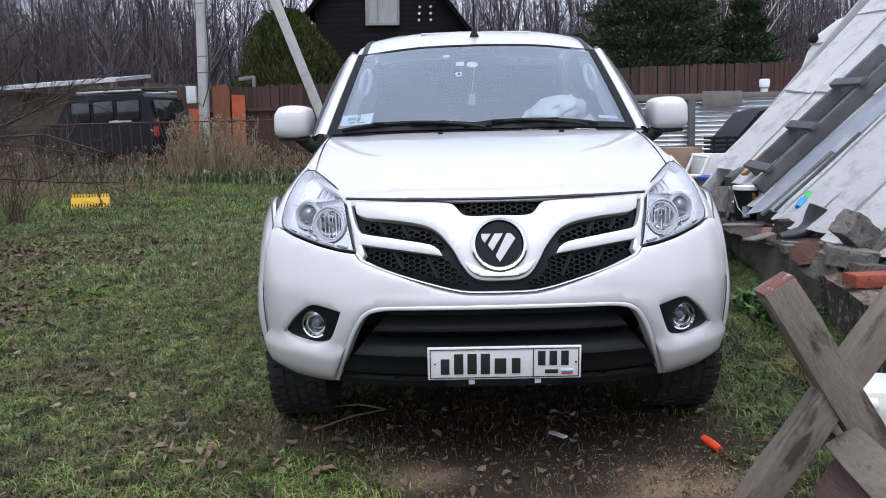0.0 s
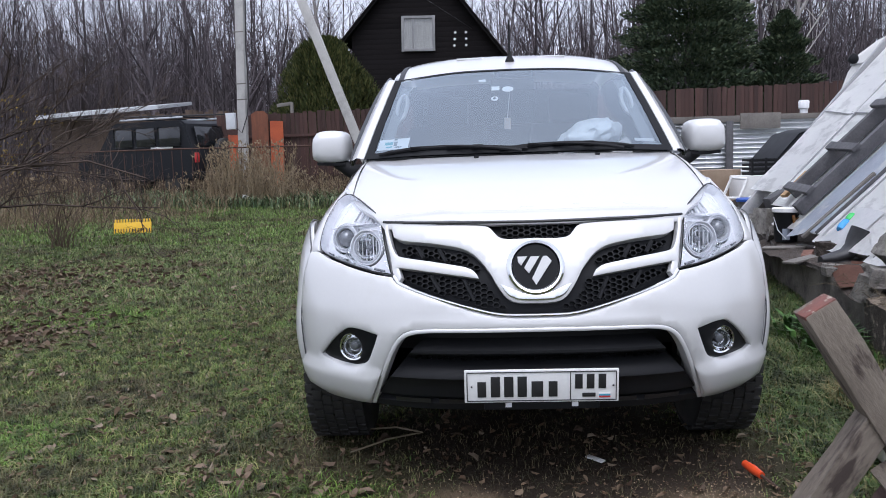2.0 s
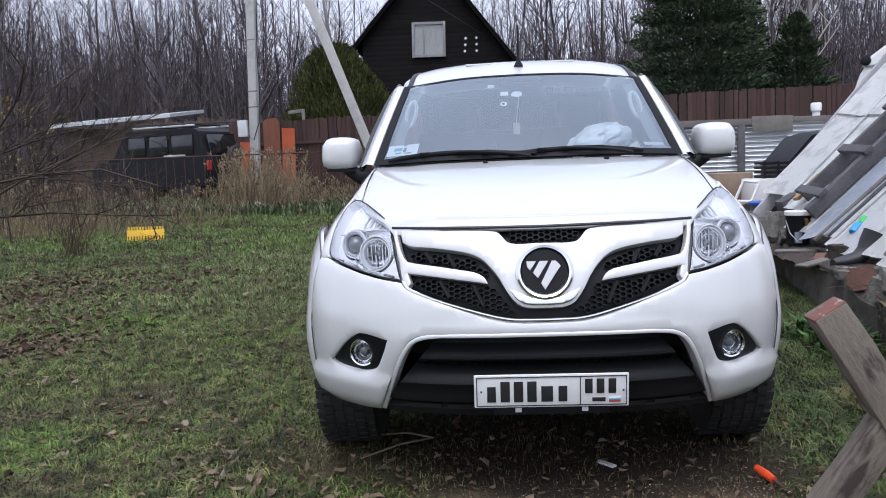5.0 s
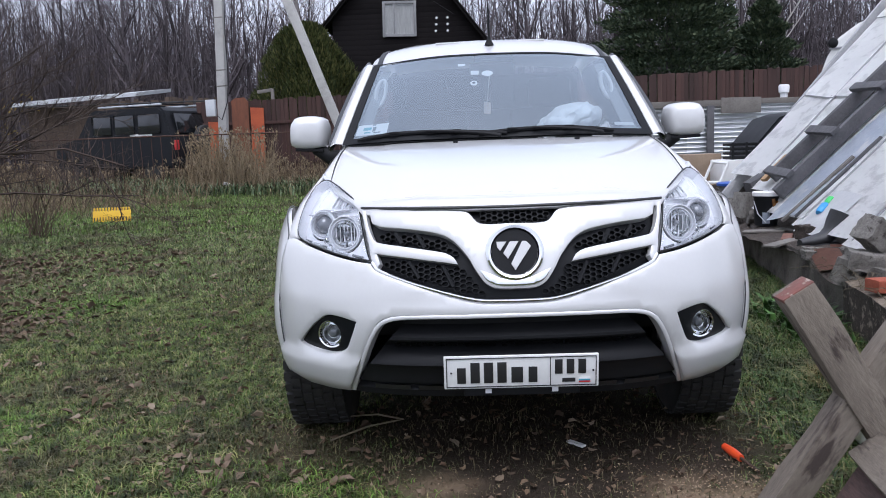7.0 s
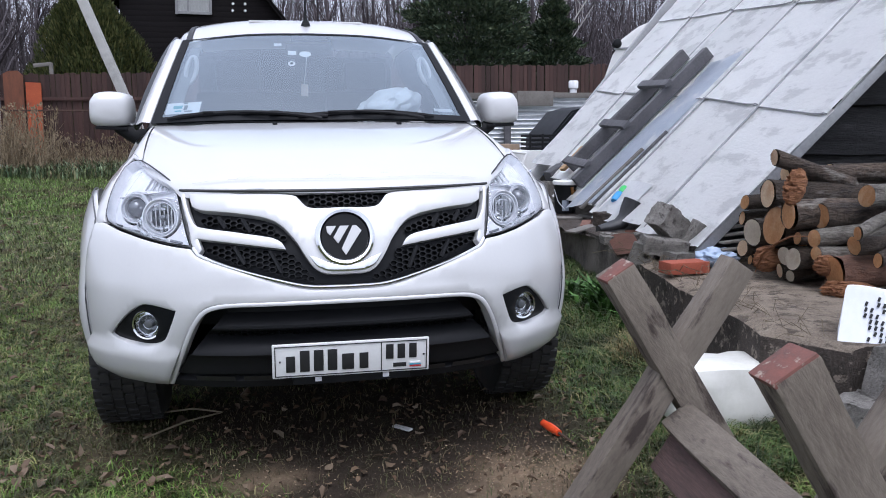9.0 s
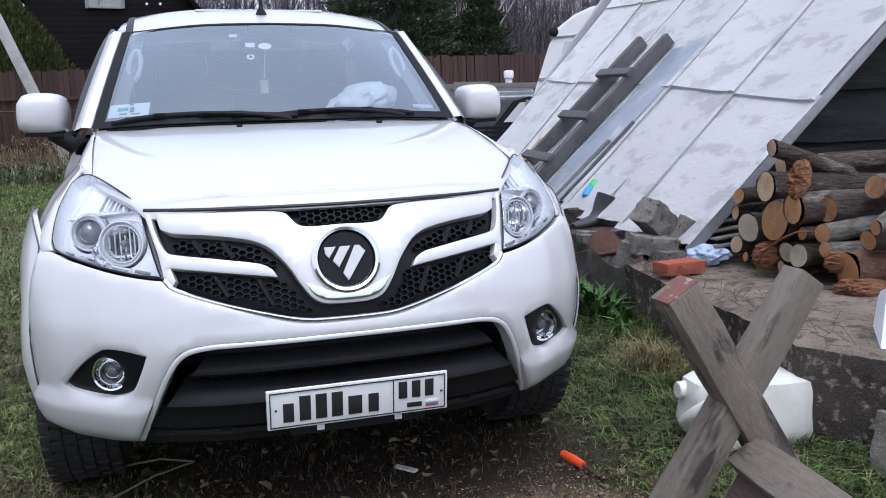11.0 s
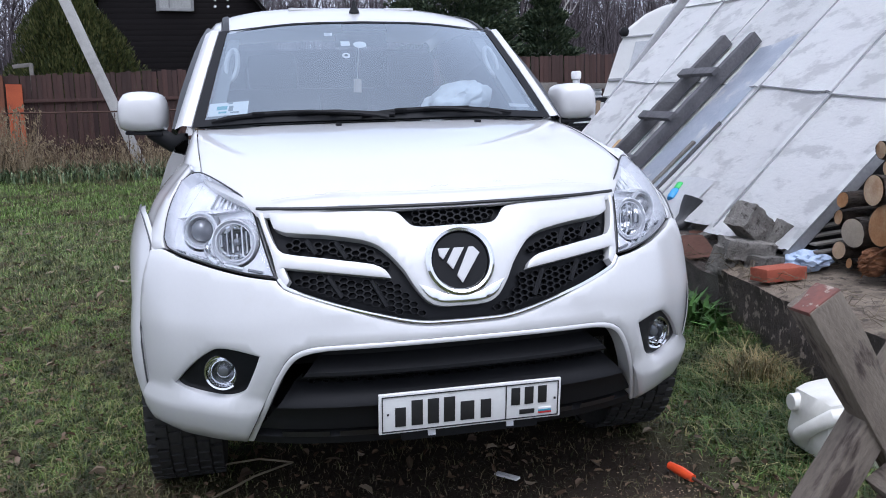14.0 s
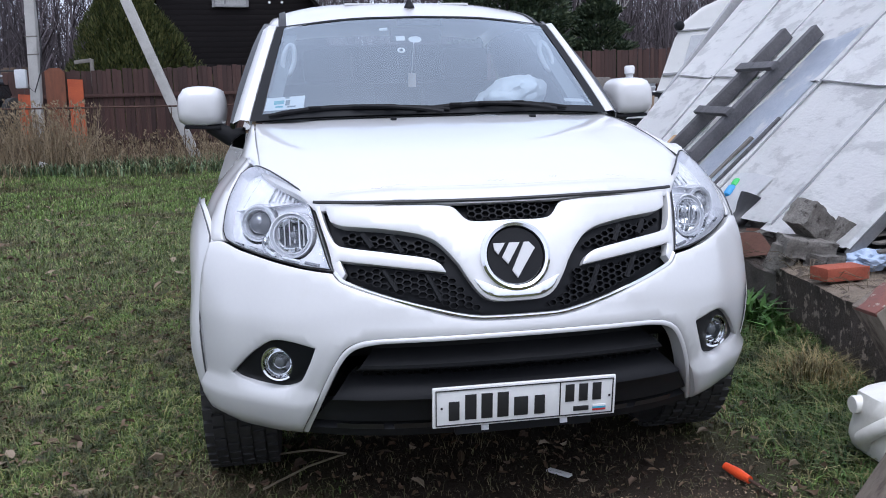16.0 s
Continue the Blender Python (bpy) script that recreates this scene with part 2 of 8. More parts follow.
def glass_material(name, tint=(0.9, 0.95, 0.95), rough=0.0, ior=1.45, gain=1.0, gloss=(1, 1, 1)):
    """Thin clear glass: what is behind shows through, and the sky is mirrored by Fresnel."""
    m = bpy.data.materials.new(name)
    m.use_nodes = True
    N, L = m.node_tree.nodes, m.node_tree.links
    N.remove(N["Principled BSDF"])
    t, g, f, mix = (N.new("ShaderNodeBsdfTransparent"), N.new("ShaderNodeBsdfGlossy"), N.new("ShaderNodeFresnel"), N.new("ShaderNodeMixShader"))
    t.inputs["Color"].default_value = (*tint, 1)
    g.inputs["Roughness"].default_value = rough
    g.inputs["Color"].default_value = (*gloss, 1)
    f.inputs["IOR"].default_value = ior
    mul = N.new("ShaderNodeMath")
    mul.operation, mul.use_clamp = "MULTIPLY", True
    mul.inputs[1].default_value = gain
    L.new(f.outputs[0], mul.inputs[0])
    L.new(mul.outputs[0], mix.inputs[0])
    L.new(t.outputs[0], mix.inputs[1])
    L.new(g.outputs[0], mix.inputs[2])
    L.new(mix.outputs[0], N["Material Output"].inputs["Surface"])
    return m


WHITE_PAINT = material("white_car_paint", (0.62, 0.62, 0.615), (0.60, 0.60, 0.597), 0.32, 0, 2.5, 90, 0.02, 0.001, coat=0.9, rough_var=0.04,
                       stain=(0.56, 0.55, 0.52), stain_scale=5, stain_at=(0.66, 0.95))
SEAM_GREY = material("grey_seam_rubber", (0.10, 0.10, 0.105), (0.07, 0.07, 0.075), 0.6)
CHROME = material("chrome", (0.86, 0.87, 0.88), (0.80, 0.81, 0.82), 0.08, 1.0, 8, 120, 0.0, rough_var=0.05)
BLACK_PLASTIC = material("black_textured_plastic", (0.008, 0.0085, 0.010), (0.012, 0.0125, 0.014), 0.6, 0, 5, 220, 0.12, 0.001,
                         stain=(0.022, 0.021, 0.020), stain_scale=7, stain_at=(0.6, 0.9), spec=0.22)
GLOSS_BLACK = material("satin_black_trim", (0.006, 0.0065, 0.008), (0.009, 0.010, 0.012), 0.42, 0, 5, 150, 0.04, 0.001, spec=0.18)
RUBBER = material("tyre_rubber", (0.018, 0.018, 0.018), (0.030, 0.029, 0.027), 0.75, 0, 6, 90, 0.2, 0.002, stain=(0.07, 0.06, 0.045), stain_scale=5, stain_at=(0.55, 0.8))
ALLOY = material("alloy", (0.55, 0.56, 0.57), (0.45, 0.46, 0.47), 0.3, 0.9, 8, 80, 0.03)
LAMP_SILVER = material("lamp_reflector", (0.86, 0.87, 0.89), (0.76, 0.77, 0.80), 0.18, 0.5, 14, 120, 0.05, 0.002)
LAMP_GREY = material("lamp_housing_grey", (0.86, 0.87, 0.90), (0.74, 0.75, 0.78), 0.25, 0.05, 12, 100, 0.05)
LAMP_GLASS = glass_material("lamp_glass", (0.97, 0.98, 0.99), 0.01, 1.35, 1.0)
LENS_GLASS = material("lens_glass", (0.16, 0.17, 0.19), (0.22, 0.23, 0.25), 0.06, 0.3, 10, 60, 0.0, coat=1.0)
SCREEN_GLASS = glass_material("windscreen_glass", (0.80, 0.87, 0.91), 0.0, 1.5, 4.9, (0.80, 0.91, 1.0))
DARK_GLASS = material("dark_side_glass", (0.012, 0.014, 0.016), (0.02, 0.022, 0.024), 0.05, 0, 4, 40, 0.0, coat=0.6)
FRIT = material("black_glass_border", (0.010, 0.011, 0.012), (0.014, 0.015, 0.016), 0.2, 0, 5, 60, 0.0, coat=0.5)
CABIN_GREY = material("cabin_light_trim", (0.62, 0.63, 0.63), (0.54, 0.55, 0.55), 0.7, 0, 4, 90, 0.1)
TRIM_GREY = material("cabin_mid_trim", (0.22, 0.23, 0.24), (0.17, 0.18, 0.19), 0.7, 0, 4, 90, 0.1)
CABIN_DARK = material("cabin_dark_plastic", (0.035, 0.037, 0.040), (0.05, 0.05, 0.053), 0.6, 0, 4, 90, 0.1)
SEAT_CLOTH = material("seat_cloth", (0.06, 0.06, 0.065), (0.09, 0.09, 0.095), 0.9, 0, 9, 160, 0.3)
PLATE_WHITE = material("plate_white", (0.78, 0.78, 0.76), (0.72, 0.72, 0.70), 0.4, 0, 6, 70, 0.04, stain=(0.5, 0.48, 0.44), stain_scale=12, stain_at=(0.62, 0.9))
INK = material("black_ink", (0.012, 0.012, 0.013), (0.02, 0.02, 0.02), 0.5, 0, 8, 60, 0.0)
PAPER = material("white_paper", (0.80, 0.80, 0.78), (0.74, 0.74, 0.73), 0.6, 0, 8, 60, 0.05)
BLUE_PRINT = material("blue_print", (0.05, 0.30, 0.45), (0.07, 0.35, 0.5), 0.5)
RED_PRINT = material("red_print", (0.5, 0.03, 0.03), (0.45, 0.04, 0.04), 0.5)
POLY_WHITE = material("white_polythene", (0.80, 0.80, 0.80), (0.70, 0.71, 0.72), 0.35, 0, 9, 40, 0.3, 0.008)


# ---- quick mesh building for things of many pieces ----
class Heap:
    """Points and faces of many small pieces in one mesh."""

    def __init__(self):
        self.v, self.f = [], []

    def limb(self, a, b, r0, r1, sides=3):
        a, b = (float(a[0]), float(a[1]), float(a[2])), (float(b[0]), float(b[1]), float(b[2]))
        dx, dy, dz = b[0] - a[0], b[1] - a[1], b[2] - a[2]
        n = math.sqrt(dx * dx + dy * dy + dz * dz) + 1e-9
        dx, dy, dz = dx / n, dy / n, dz / n
        sx, sy, sz = (dy, -dx, 0.0) if abs(dz) < 0.9 else (0.0, dz, -dy)
        n = math.sqrt(sx * sx + sy * sy + sz * sz) + 1e-9
        sx, sy, sz = sx / n, sy / n, sz / n
        ux, uy, uz = sy * dz - sz * dy, sz * dx - sx * dz, sx * dy - sy * dx
        k = len(self.v)
        for p, r in ((a, r0), (b, r1)):
            for i in range(sides):
                t = 2 * math.pi * i / sides
                c, e = math.cos(t) * r, math.sin(t) * r
                self.v.append((p[0] + sx * c + ux * e, p[1] + sy * c + uy * e, p[2] + sz * c + uz * e))
        for i in range(sides):
            j = (i + 1) % sides
            self.f.append((k + i, k + j, k + sides + j, k + sides + i))

    def tri(self, a, b, c):
        k = len(self.v)
        self.v += [a, b, c]
        self.f.append((k, k + 1, k + 2))

    def quad(self, a, b, c, d):
        k = len(self.v)
        self.v += [a, b, c, d]
        self.f.append((k, k + 1, k + 2, k + 3))

    def mesh(self, smooth=False):
        me = bpy.data.meshes.new("mesh")
        me.from_pydata([tuple(p) for p in self.v], [], self.f)
        if smooth:
            me.polygons.foreach_set("use_smooth", [True] * len(me.polygons))
        return me


def island_material(name, cols, rough=0.8, patch=None, patch_scale=0.8, patch_at=(0.45, 0.65), clump=0.0):
    """One colour out of a range for each loose piece of a mesh; patch is a second range that comes in by areas."""
    m = bpy.data.materials.new(name)
    m.use_nodes = True
    N, L = m.node_tree.nodes, m.node_tree.links
    p = N["Principled BSDF"]
    g = N.new("ShaderNodeNewGeometry")
    r = N.new("ShaderNodeValToRGB")
    e = r.color_ramp.elements
    while len(e) < len(cols):
        e.new(0.5)
    for i, c in enumerate(cols):
        e[i].position, e[i].color = i / (len(cols) - 1), (*c, 1)
    L.new(g.outputs["Random Per Island"], r.inputs[0])
    last = r.outputs[0]
    if patch:
        r2, nz, tc, mr, mx = (N.new("ShaderNodeValToRGB"), N.new("ShaderNodeTexNoise"), N.new("ShaderNodeTexCoord"), N.new("ShaderNodeMapRange"), N.new("ShaderNodeMix"))
        e = r2.color_ramp.elements
        while len(e) < len(patch):
            e.new(0.5)
        for i, c in enumerate(patch):
            e[i].position, e[i].color = i / (len(patch) - 1), (*c, 1)
        nz.inputs["Scale"].default_value, nz.inputs["Detail"].default_value = patch_scale, 5.0
        mr.inputs["From Min"].default_value, mr.inputs["From Max"].default_value = patch_at
        mx.data_type = "RGBA"
        L.new(g.outputs["Random Per Island"], r2.inputs[0])
        L.new(tc.outputs["Object"], nz.inputs["Vector"])
        L.new(nz.outputs["Fac"], mr.inputs["Value"])
        L.new(mr.outputs[0], mx.inputs["Factor"])
        L.new(last, mx.inputs["A"])
        L.new(r2.outputs[0], mx.inputs["B"])
        last = mx.outputs["Result"]
    if clump:
        nz, tc, mr, hv = N.new("ShaderNodeTexNoise"), N.new("ShaderNodeTexCoord"), N.new("ShaderNodeMapRange"), N.new("ShaderNodeHueSaturation")
        nz.inputs["Scale"].default_value, nz.inputs["Detail"].default_value = 9.0, 4.0
        L.new(tc.outputs["Object"], nz.inputs["Vector"])
        L.new(nz.outputs["Fac"], mr.inputs["Value"])
        mr.inputs["From Min"].default_value, mr.inputs["From Max"].default_value = 0.36, 0.64
        mr.inputs["To Min"].default_value, mr.inputs["To Max"].default_value = 1 - clump, 1 + clump
        L.new(mr.outputs[0], hv.inputs["Value"])
        L.new(last, hv.inputs["Color"])
        last = hv.outputs["Color"]
    L.new(last, p.inputs["Base Color"])
    p.inputs["Roughness"].default_value = rough
    p.inputs["Specular IOR Level"].default_value = 0.25
    return m


# ---- the ground ----
def bump(x, y, cx, cy, rx, ry):
    return math.exp(-((x - cx) / rx) ** 2 - ((y - cy) / ry) ** 2)


def ground_z(x, y):
    z = 0.02 * noise.noise((x * .35, y * .35, 1.3)) + 0.008 * noise.noise((x * 1.7, y * 1.7, 4.1))
    near = bump(x, y, 0, .6, 2.2, 3.0)
    z *= 1 - .7 * near
    z += (0.03 + 0.10 * min(1, max(0, (y - .6) / 1.4))) * min(1, max(0, (x - 1.15) / .7)) * min(1, max(0, (y + .4) / .6)) * (1 if y < 9 else max(0, 1 - (y - 9) / 3))
    z += 0.38 * min(1, max(0, (y - 14.5) / 6)) if y > 14.5 else 0
    z += 0.10 * min(1, max(0, (-x - 4) / 5)) * min(1, max(0, (y - 3) / 6))
    return z


def bare(x, y):
    """Where the turf is worn away: 0 grass, 1 soil."""
    n = noise.noise((x * 2.3, y * 2.3, 7.7)) * .35 + noise.noise((x * 6.1, y * 6.1, 2.2)) * .2
    b = 1.25 * bump(x, y, .12, .55, .70, .80) + .9 * bump(x, y, 0, 2.5, .9, 2.2) + .55 * bump(x, y, .35, -.25, .55, .4) + .7 * bump(x, y, .62, .25, .36, .40) + .35 * bump(x, y, -1.9, 3.0, .5, 1.6) + .25 * bump(x, y, -3.6, 4.2, 1.3, 1.6)
    return min(1, max(0, b + n * (0.35 + b) - .12))


def sawdust(x, y):
    n = noise.noise((x * 5, y * 5, 11.0)) * .5 + noise.noise((x * 17, y * 17, 3.0)) * .35
    b = 1.0 * bump(x, y, .66, -.08, .26, .22) + .75 * bump(x, y, -.32, .05, .20, .16) + .5 * bump(x, y, .2, -.3, .5, .2)
    return min(1, max(0, b + n * b * 1.6 - .22))


def steps(lo, hi, near_lo, near_hi, fine, grow=1.35):
    xs = list(np.arange(near_lo, near_hi + 1e-6, fine))
    s, x = fine, near_hi
    while x < hi:
        s *= grow
        x += s
        xs.append(min(x, hi))
    s, x = fine, near_lo
    while x > lo:
        s *= grow
        x -= s
        xs.insert(0, max(x, lo))
    return xs


gx, gy = steps(-400, 400, -5.0, 3.0, .08), steps(-300, 900, -1.6, 6.5, .08)
gv = [(x, y, ground_z(x, y)) for y in gy for x in gx]
nx = len(gx)
gf = [(j * nx + i, j * nx + i + 1, (j + 1) * nx + i + 1, (j + 1) * nx + i) for j in range(len(gy) - 1) for i in range(nx - 1)]
me = bpy.data.meshes.new("ground")
me.from_pydata(gv, [], gf)
me.polygons.foreach_set("use_smooth", [True] * len(gf))
for attr, fn in (("bare", bare), ("sawdust", sawdust)):
    a = me.attributes.new(attr, "FLOAT", "POINT")
    a.data.foreach_set("value", [fn(x, y) if -6 < x < 4 and -3 < y < 8 else 0.0 for x, y, _ in gv])
SOIL = material("turf_and_soil", (0.034, 0.042, 0.014), (0.062, 0.072, 0.024), 0.95, 0, 1.3, 45, 0.8, 0.02, stain=(0.07, 0.05, 0.03), stain_scale=0.9, stain_at=(0.47, 0.68))
N, L = SOIL.node_tree.nodes, SOIL.node_tree.links
pb = N["Principled BSDF"]
src = pb.inputs["Base Color"].links[0].from_socket
for attr, col, col2 in (("bare", (0.018, 0.013, 0.010), (0.046, 0.034, 0.023)), ("sawdust", (0.36, 0.265, 0.175), (0.17, 0.122, 0.08))):
    at, nz, mc, mx = N.new("ShaderNodeAttribute"), N.new("ShaderNodeTexNoise"), N.new("ShaderNodeMix"), N.new("ShaderNodeMix")
    at.attribute_name = attr
    nz.inputs["Scale"].default_value, nz.inputs["Detail"].default_value = 70.0, 4.0
    tc = N.new("ShaderNodeTexCoord")
    L.new(tc.outputs["Object"], nz.inputs["Vector"])
    mc.data_type = mx.data_type = "RGBA"
    mc.inputs["A"].default_value, mc.inputs["B"].default_value = (*col, 1), (*col2, 1)
    L.new(nz.outputs["Fac"], mc.inputs["Factor"])
    L.new(at.outputs["Fac"], mx.inputs["Factor"])
    L.new(src, mx.inputs["A"])
    L.new(mc.outputs["Result"], mx.inputs["B"])
    src = mx.outputs["Result"]
L.new(src, pb.inputs["Base Color"])
pb.inputs["Specular IOR Level"].default_value = 0.2
tagged(part("ground", me, SOIL), "damp lawn with worn soil and fallen leaves", "ground", kind="structure")


def blades(name, label, count, xr, yr, length, width, cols, accept, bend=.5, extra=None):
    """A patch of grass blades, each a bent tapering leaf."""
    h = Heap()
    made = 0
    rng = random.Random(name + label)
    while made < count:
        x, y = rng.uniform(*xr), rng.uniform(*yr)
        k = accept(x, y)
        made += 1
        if k <= 0 or rng.random() > k:
            continue
        z = ground_z(x, y) - .004
        l = rng.uniform(*length) * (.55 + .45 * k) * (extra(x, y) if extra else 1)
        a = rng.uniform(0, 6.283)
        w = rng.uniform(*width) / 2
        dx, dy = math.cos(a), math.sin(a)
        b = rng.uniform(.15, 1) * bend * l
        m = (x + dx * b * .35, y + dy * b * .35, z + l * .62)
        t = (x + dx * b * 1.3, y + dy * b * 1.3, z + l * rng.uniform(.65, 1))
        sx, sy = -dy * w, dx * w
        i = len(h.v)
        h.v += [(x - sx, y - sy, z), (x + sx, y + sy, z), (m[0] + sx * .8, m[1] + sy * .8, m[2]), (m[0] - sx * .8, m[1] - sy * .8, m[2]), t]
        h.f += [(i, i + 1, i + 2, i + 3), (i + 3, i + 2, i + 4)]
    mat = island_material(name + "_blades", cols, .55, WORN if "lawn" in name else None, 1.15, (.50, .62), .68)
    return tagged(part(name, h.mesh(), mat), label, "grass", kind="stuff")


def lush(x, y):
    return .5 + .5 * noise.noise((x * 1.1, y * 1.1, 9.0)) + .25 * noise.noise((x * 3.5, y * 3.5, 5.0))


WORN = [(.034, .034, .014), (.085, .078, .034), (.060, .082, .026), (.15, .12, .065), (.045, .04, .02)]
SUNNY = [(.05, .115, .016), (.10, .19, .030), (.15, .23, .045), (.075, .15, .022)]
GREENS = [(.020, .036, .009), (.052, .085, .018), (.110, .155, .036), (.072, .110, .025), (.175, .185, .060), (.22, .18, .095)]
MATTED = [(.014, .034, .009), (.036, .070, .017), (.085, .135, .036), (.024, .050, .013), (.15, .16, .060), (.20, .17, .085)]
FAR_GREENS = [(.05, .082, .022), (.085, .135, .036), (.13, .185, .052), (.10, .15, .042), (.18, .195, .075), (.24, .21, .11)]


def turf(x, y):
    return (1 - bare(x, y)) ** 1.5 * (1 - .8 * sawdust(x, y)) * min(1, max(.35, .35 + lush(x, y)))


blades("lawn_grass", "short green lawn grass, wet and worn", 300000, (-4.6, 2.0), (-.9, 4.2), (.018, .052), (.0032, .0064), GREENS, turf, 1.7)
blades("lawn_grass", "green lawn grass farther off", 110000, (-10, 1.6), (4.2, 10), (.035, .075), (.005, .009), FAR_GREENS, lambda x, y: min(1, max(.2, .3 + lush(x, y))) * (1 if x > -9 else .6), 1.5)
blades("lawn_grass", "bright green lawn grass by the weeds", 60000, (-13, 1.0), (10, 19.5), (.05, .10), (.010, .018), [(.09, .15, .036), (.14, .21, .055), (.11, .175, .048), (.19, .20, .08)], lambda x, y: min(1, max(.25, .45 + lush(x, y))), .7)
blades("lawn_grass", "green lawn grass before the truck", 80000, (-5.2, 3.2), (-4.4, -.9), (.02, .05), (.004, .008), GREENS, lambda x, y: min(1, max(.3, .4 + lush(x, y))) * min(1, (y + 4.4) / 1.2), 1.7)
blades("wall_grass", "matted unmown grass at the foot of the wall", 46000, (.95, 2.2), (-.35, 4.6), (.035, .105), (.0036, .0072), MATTED, lambda x, y: min(1, max(0, (x - .95 - .10 * noise.noise((x * 3, y * 3, 2.0))) / .5)), 2.0)
blades("dry_grass", "tuft of dry yellow grass by the wall", 1500, (1.42, 1.75), (.75, 1.25), (.10, .22), (.003, .005), [(.16, .13, .06), (.24, .19, .09), (.12, .11, .05)], lambda x, y: bump(x, y, 1.58, 1.0, .13, .2), 1.2)
blades("dry_grass", "sparse dead grass on worn soil", 26000, (-1.4, 1.5), (-.8, 1.6), (.015, .05), (.002, .004), [(.03, .028, .014), (.09, .075, .04), (.15, .12, .07), (.05, .065, .02)], lambda x, y: .5 * min(1, bare(x, y) + sawdust(x, y)), 1.4)


def litter(name, label, count, place, size, cols, curl=.25):
    """Fallen leaves or chips, each a small curled blade."""
    h = Heap()
    rng = random.Random(name + label)
    for _ in range(count):
        x, y = place(rng)
        z = ground_z(x, y) + rng.uniform(.006, .03)
        s = rng.uniform(*size)
        m = pose(x, y, z, rng.uniform(-25, 25), rng.uniform(-25, 25), rng.uniform(0, 360))
        c = rng.uniform(-curl, curl) * s
        w = s * rng.uniform(.3, .55)
        pts = [(-s / 2, 0, 0), (-s * .12, -w / 2, c), (s * .28, -w * .42, c), (s / 2, 0, 0), (s * .25, w * .45, c), (-s * .15, w / 2, c), (0, 0, c * .2)]
        q = [tuple(m @ Vector(p)) for p in pts]
        i = len(h.v)
        h.v += q
        h.f += [(i, i + 1, i + 6), (i + 1, i + 2, i + 6), (i + 2, i + 3, i + 6), (i + 3, i + 4, i + 6), (i + 4, i + 5, i + 6), (i + 5, i, i + 6)]
    tagged(part(name, h.mesh(), island_material(name + "_colours", cols, .7)), label, "leaves", kind="stuff")


LEAF = [(.045, .032, .020), (.095, .066, .042), (.165, .12, .08), (.26, .21, .15), (.12, .078, .054), (.085, .064, .046)]
litter("fallen_leaves", "brown fallen leaves scattered on the lawn", 950, lambda r: (r.uniform(-4.6, 1.2), r.uniform(-.8, 4.2)), (.02, .07), LEAF, .5)
litter("leaf_scraps", "dark scraps of rotten leaf in the grass", 8500, lambda r: (r.uniform(-4.6, 1.4), r.uniform(-.9, 5.2)), (.012, .042), [(.05, .030, .018), (.10, .062, .038), (.17, .12, .075), (.065, .045, .028)], .4)
litter("fallen_leaves", "brown fallen leaves in a drift on the lawn", 2400, lambda r: (r.gauss(-3.7, .32), r.gauss(3.1, .40)) if r.random() < .25 else (r.gauss(-4.9, .9), r.gauss(5.8, 1.3)), (.04, .10), LEAF[:3] + LEAF[4:], .5)
litter("fallen_leaves", "brown leaves farther out on the lawn", 1500, lambda r: (r.uniform(-10, 1), r.uniform(4, 15)), (.05, .11), LEAF)
HEAPS = [(-1.45, .60), (-1.0, .35), (-1.35, .45), (-2.05, .90), (-2.05, 1.5), (-2.9, 2.1), (-1.6, 1.1), (-1.3, 2.6), (-2.0, 3.4), (-.7, .12), (-1.25, .25), (-2.2, .5)]


def heaped(r):
    c = r.choice(HEAPS)
    return r.gauss(c[0], .13), r.gauss(c[1], .10)


litter("fallen_leaves", "curled brown leaves in small heaps on the lawn", 150, heaped, (.035, .085), [(.10, .068, .044), (.17, .122, .085), (.24, .185, .135), (.12, .08, .056)], .35)
blades("lush_grass", "tufts of brighter green grass on the lawn", 60000, (-4.6, -.2), (-.4, 4.6), (.03, .065), (.003, .0055), SUNNY, lambda x, y: max(0, min(1, 2.4 * noise.noise((x * .75 + 4, y * .75, 3.0)) + .9 * noise.noise((x * 2.4, y * 2.4, 1.0)) - .25)) * (1 - bare(x, y)), 1.5)
litter("wood_chips", "pale sawdust and wood chips on the soil", 2000, lambda r: ((r.gauss(.66, .17), r.gauss(-.08, .15)) if r.random() < .7 else (r.gauss(.0, .5), r.gauss(.05, .3))), (.004, .011), [(.30, .21, .13), (.22, .15, .09), (.40, .31, .21), (.15, .10, .06)], .1)


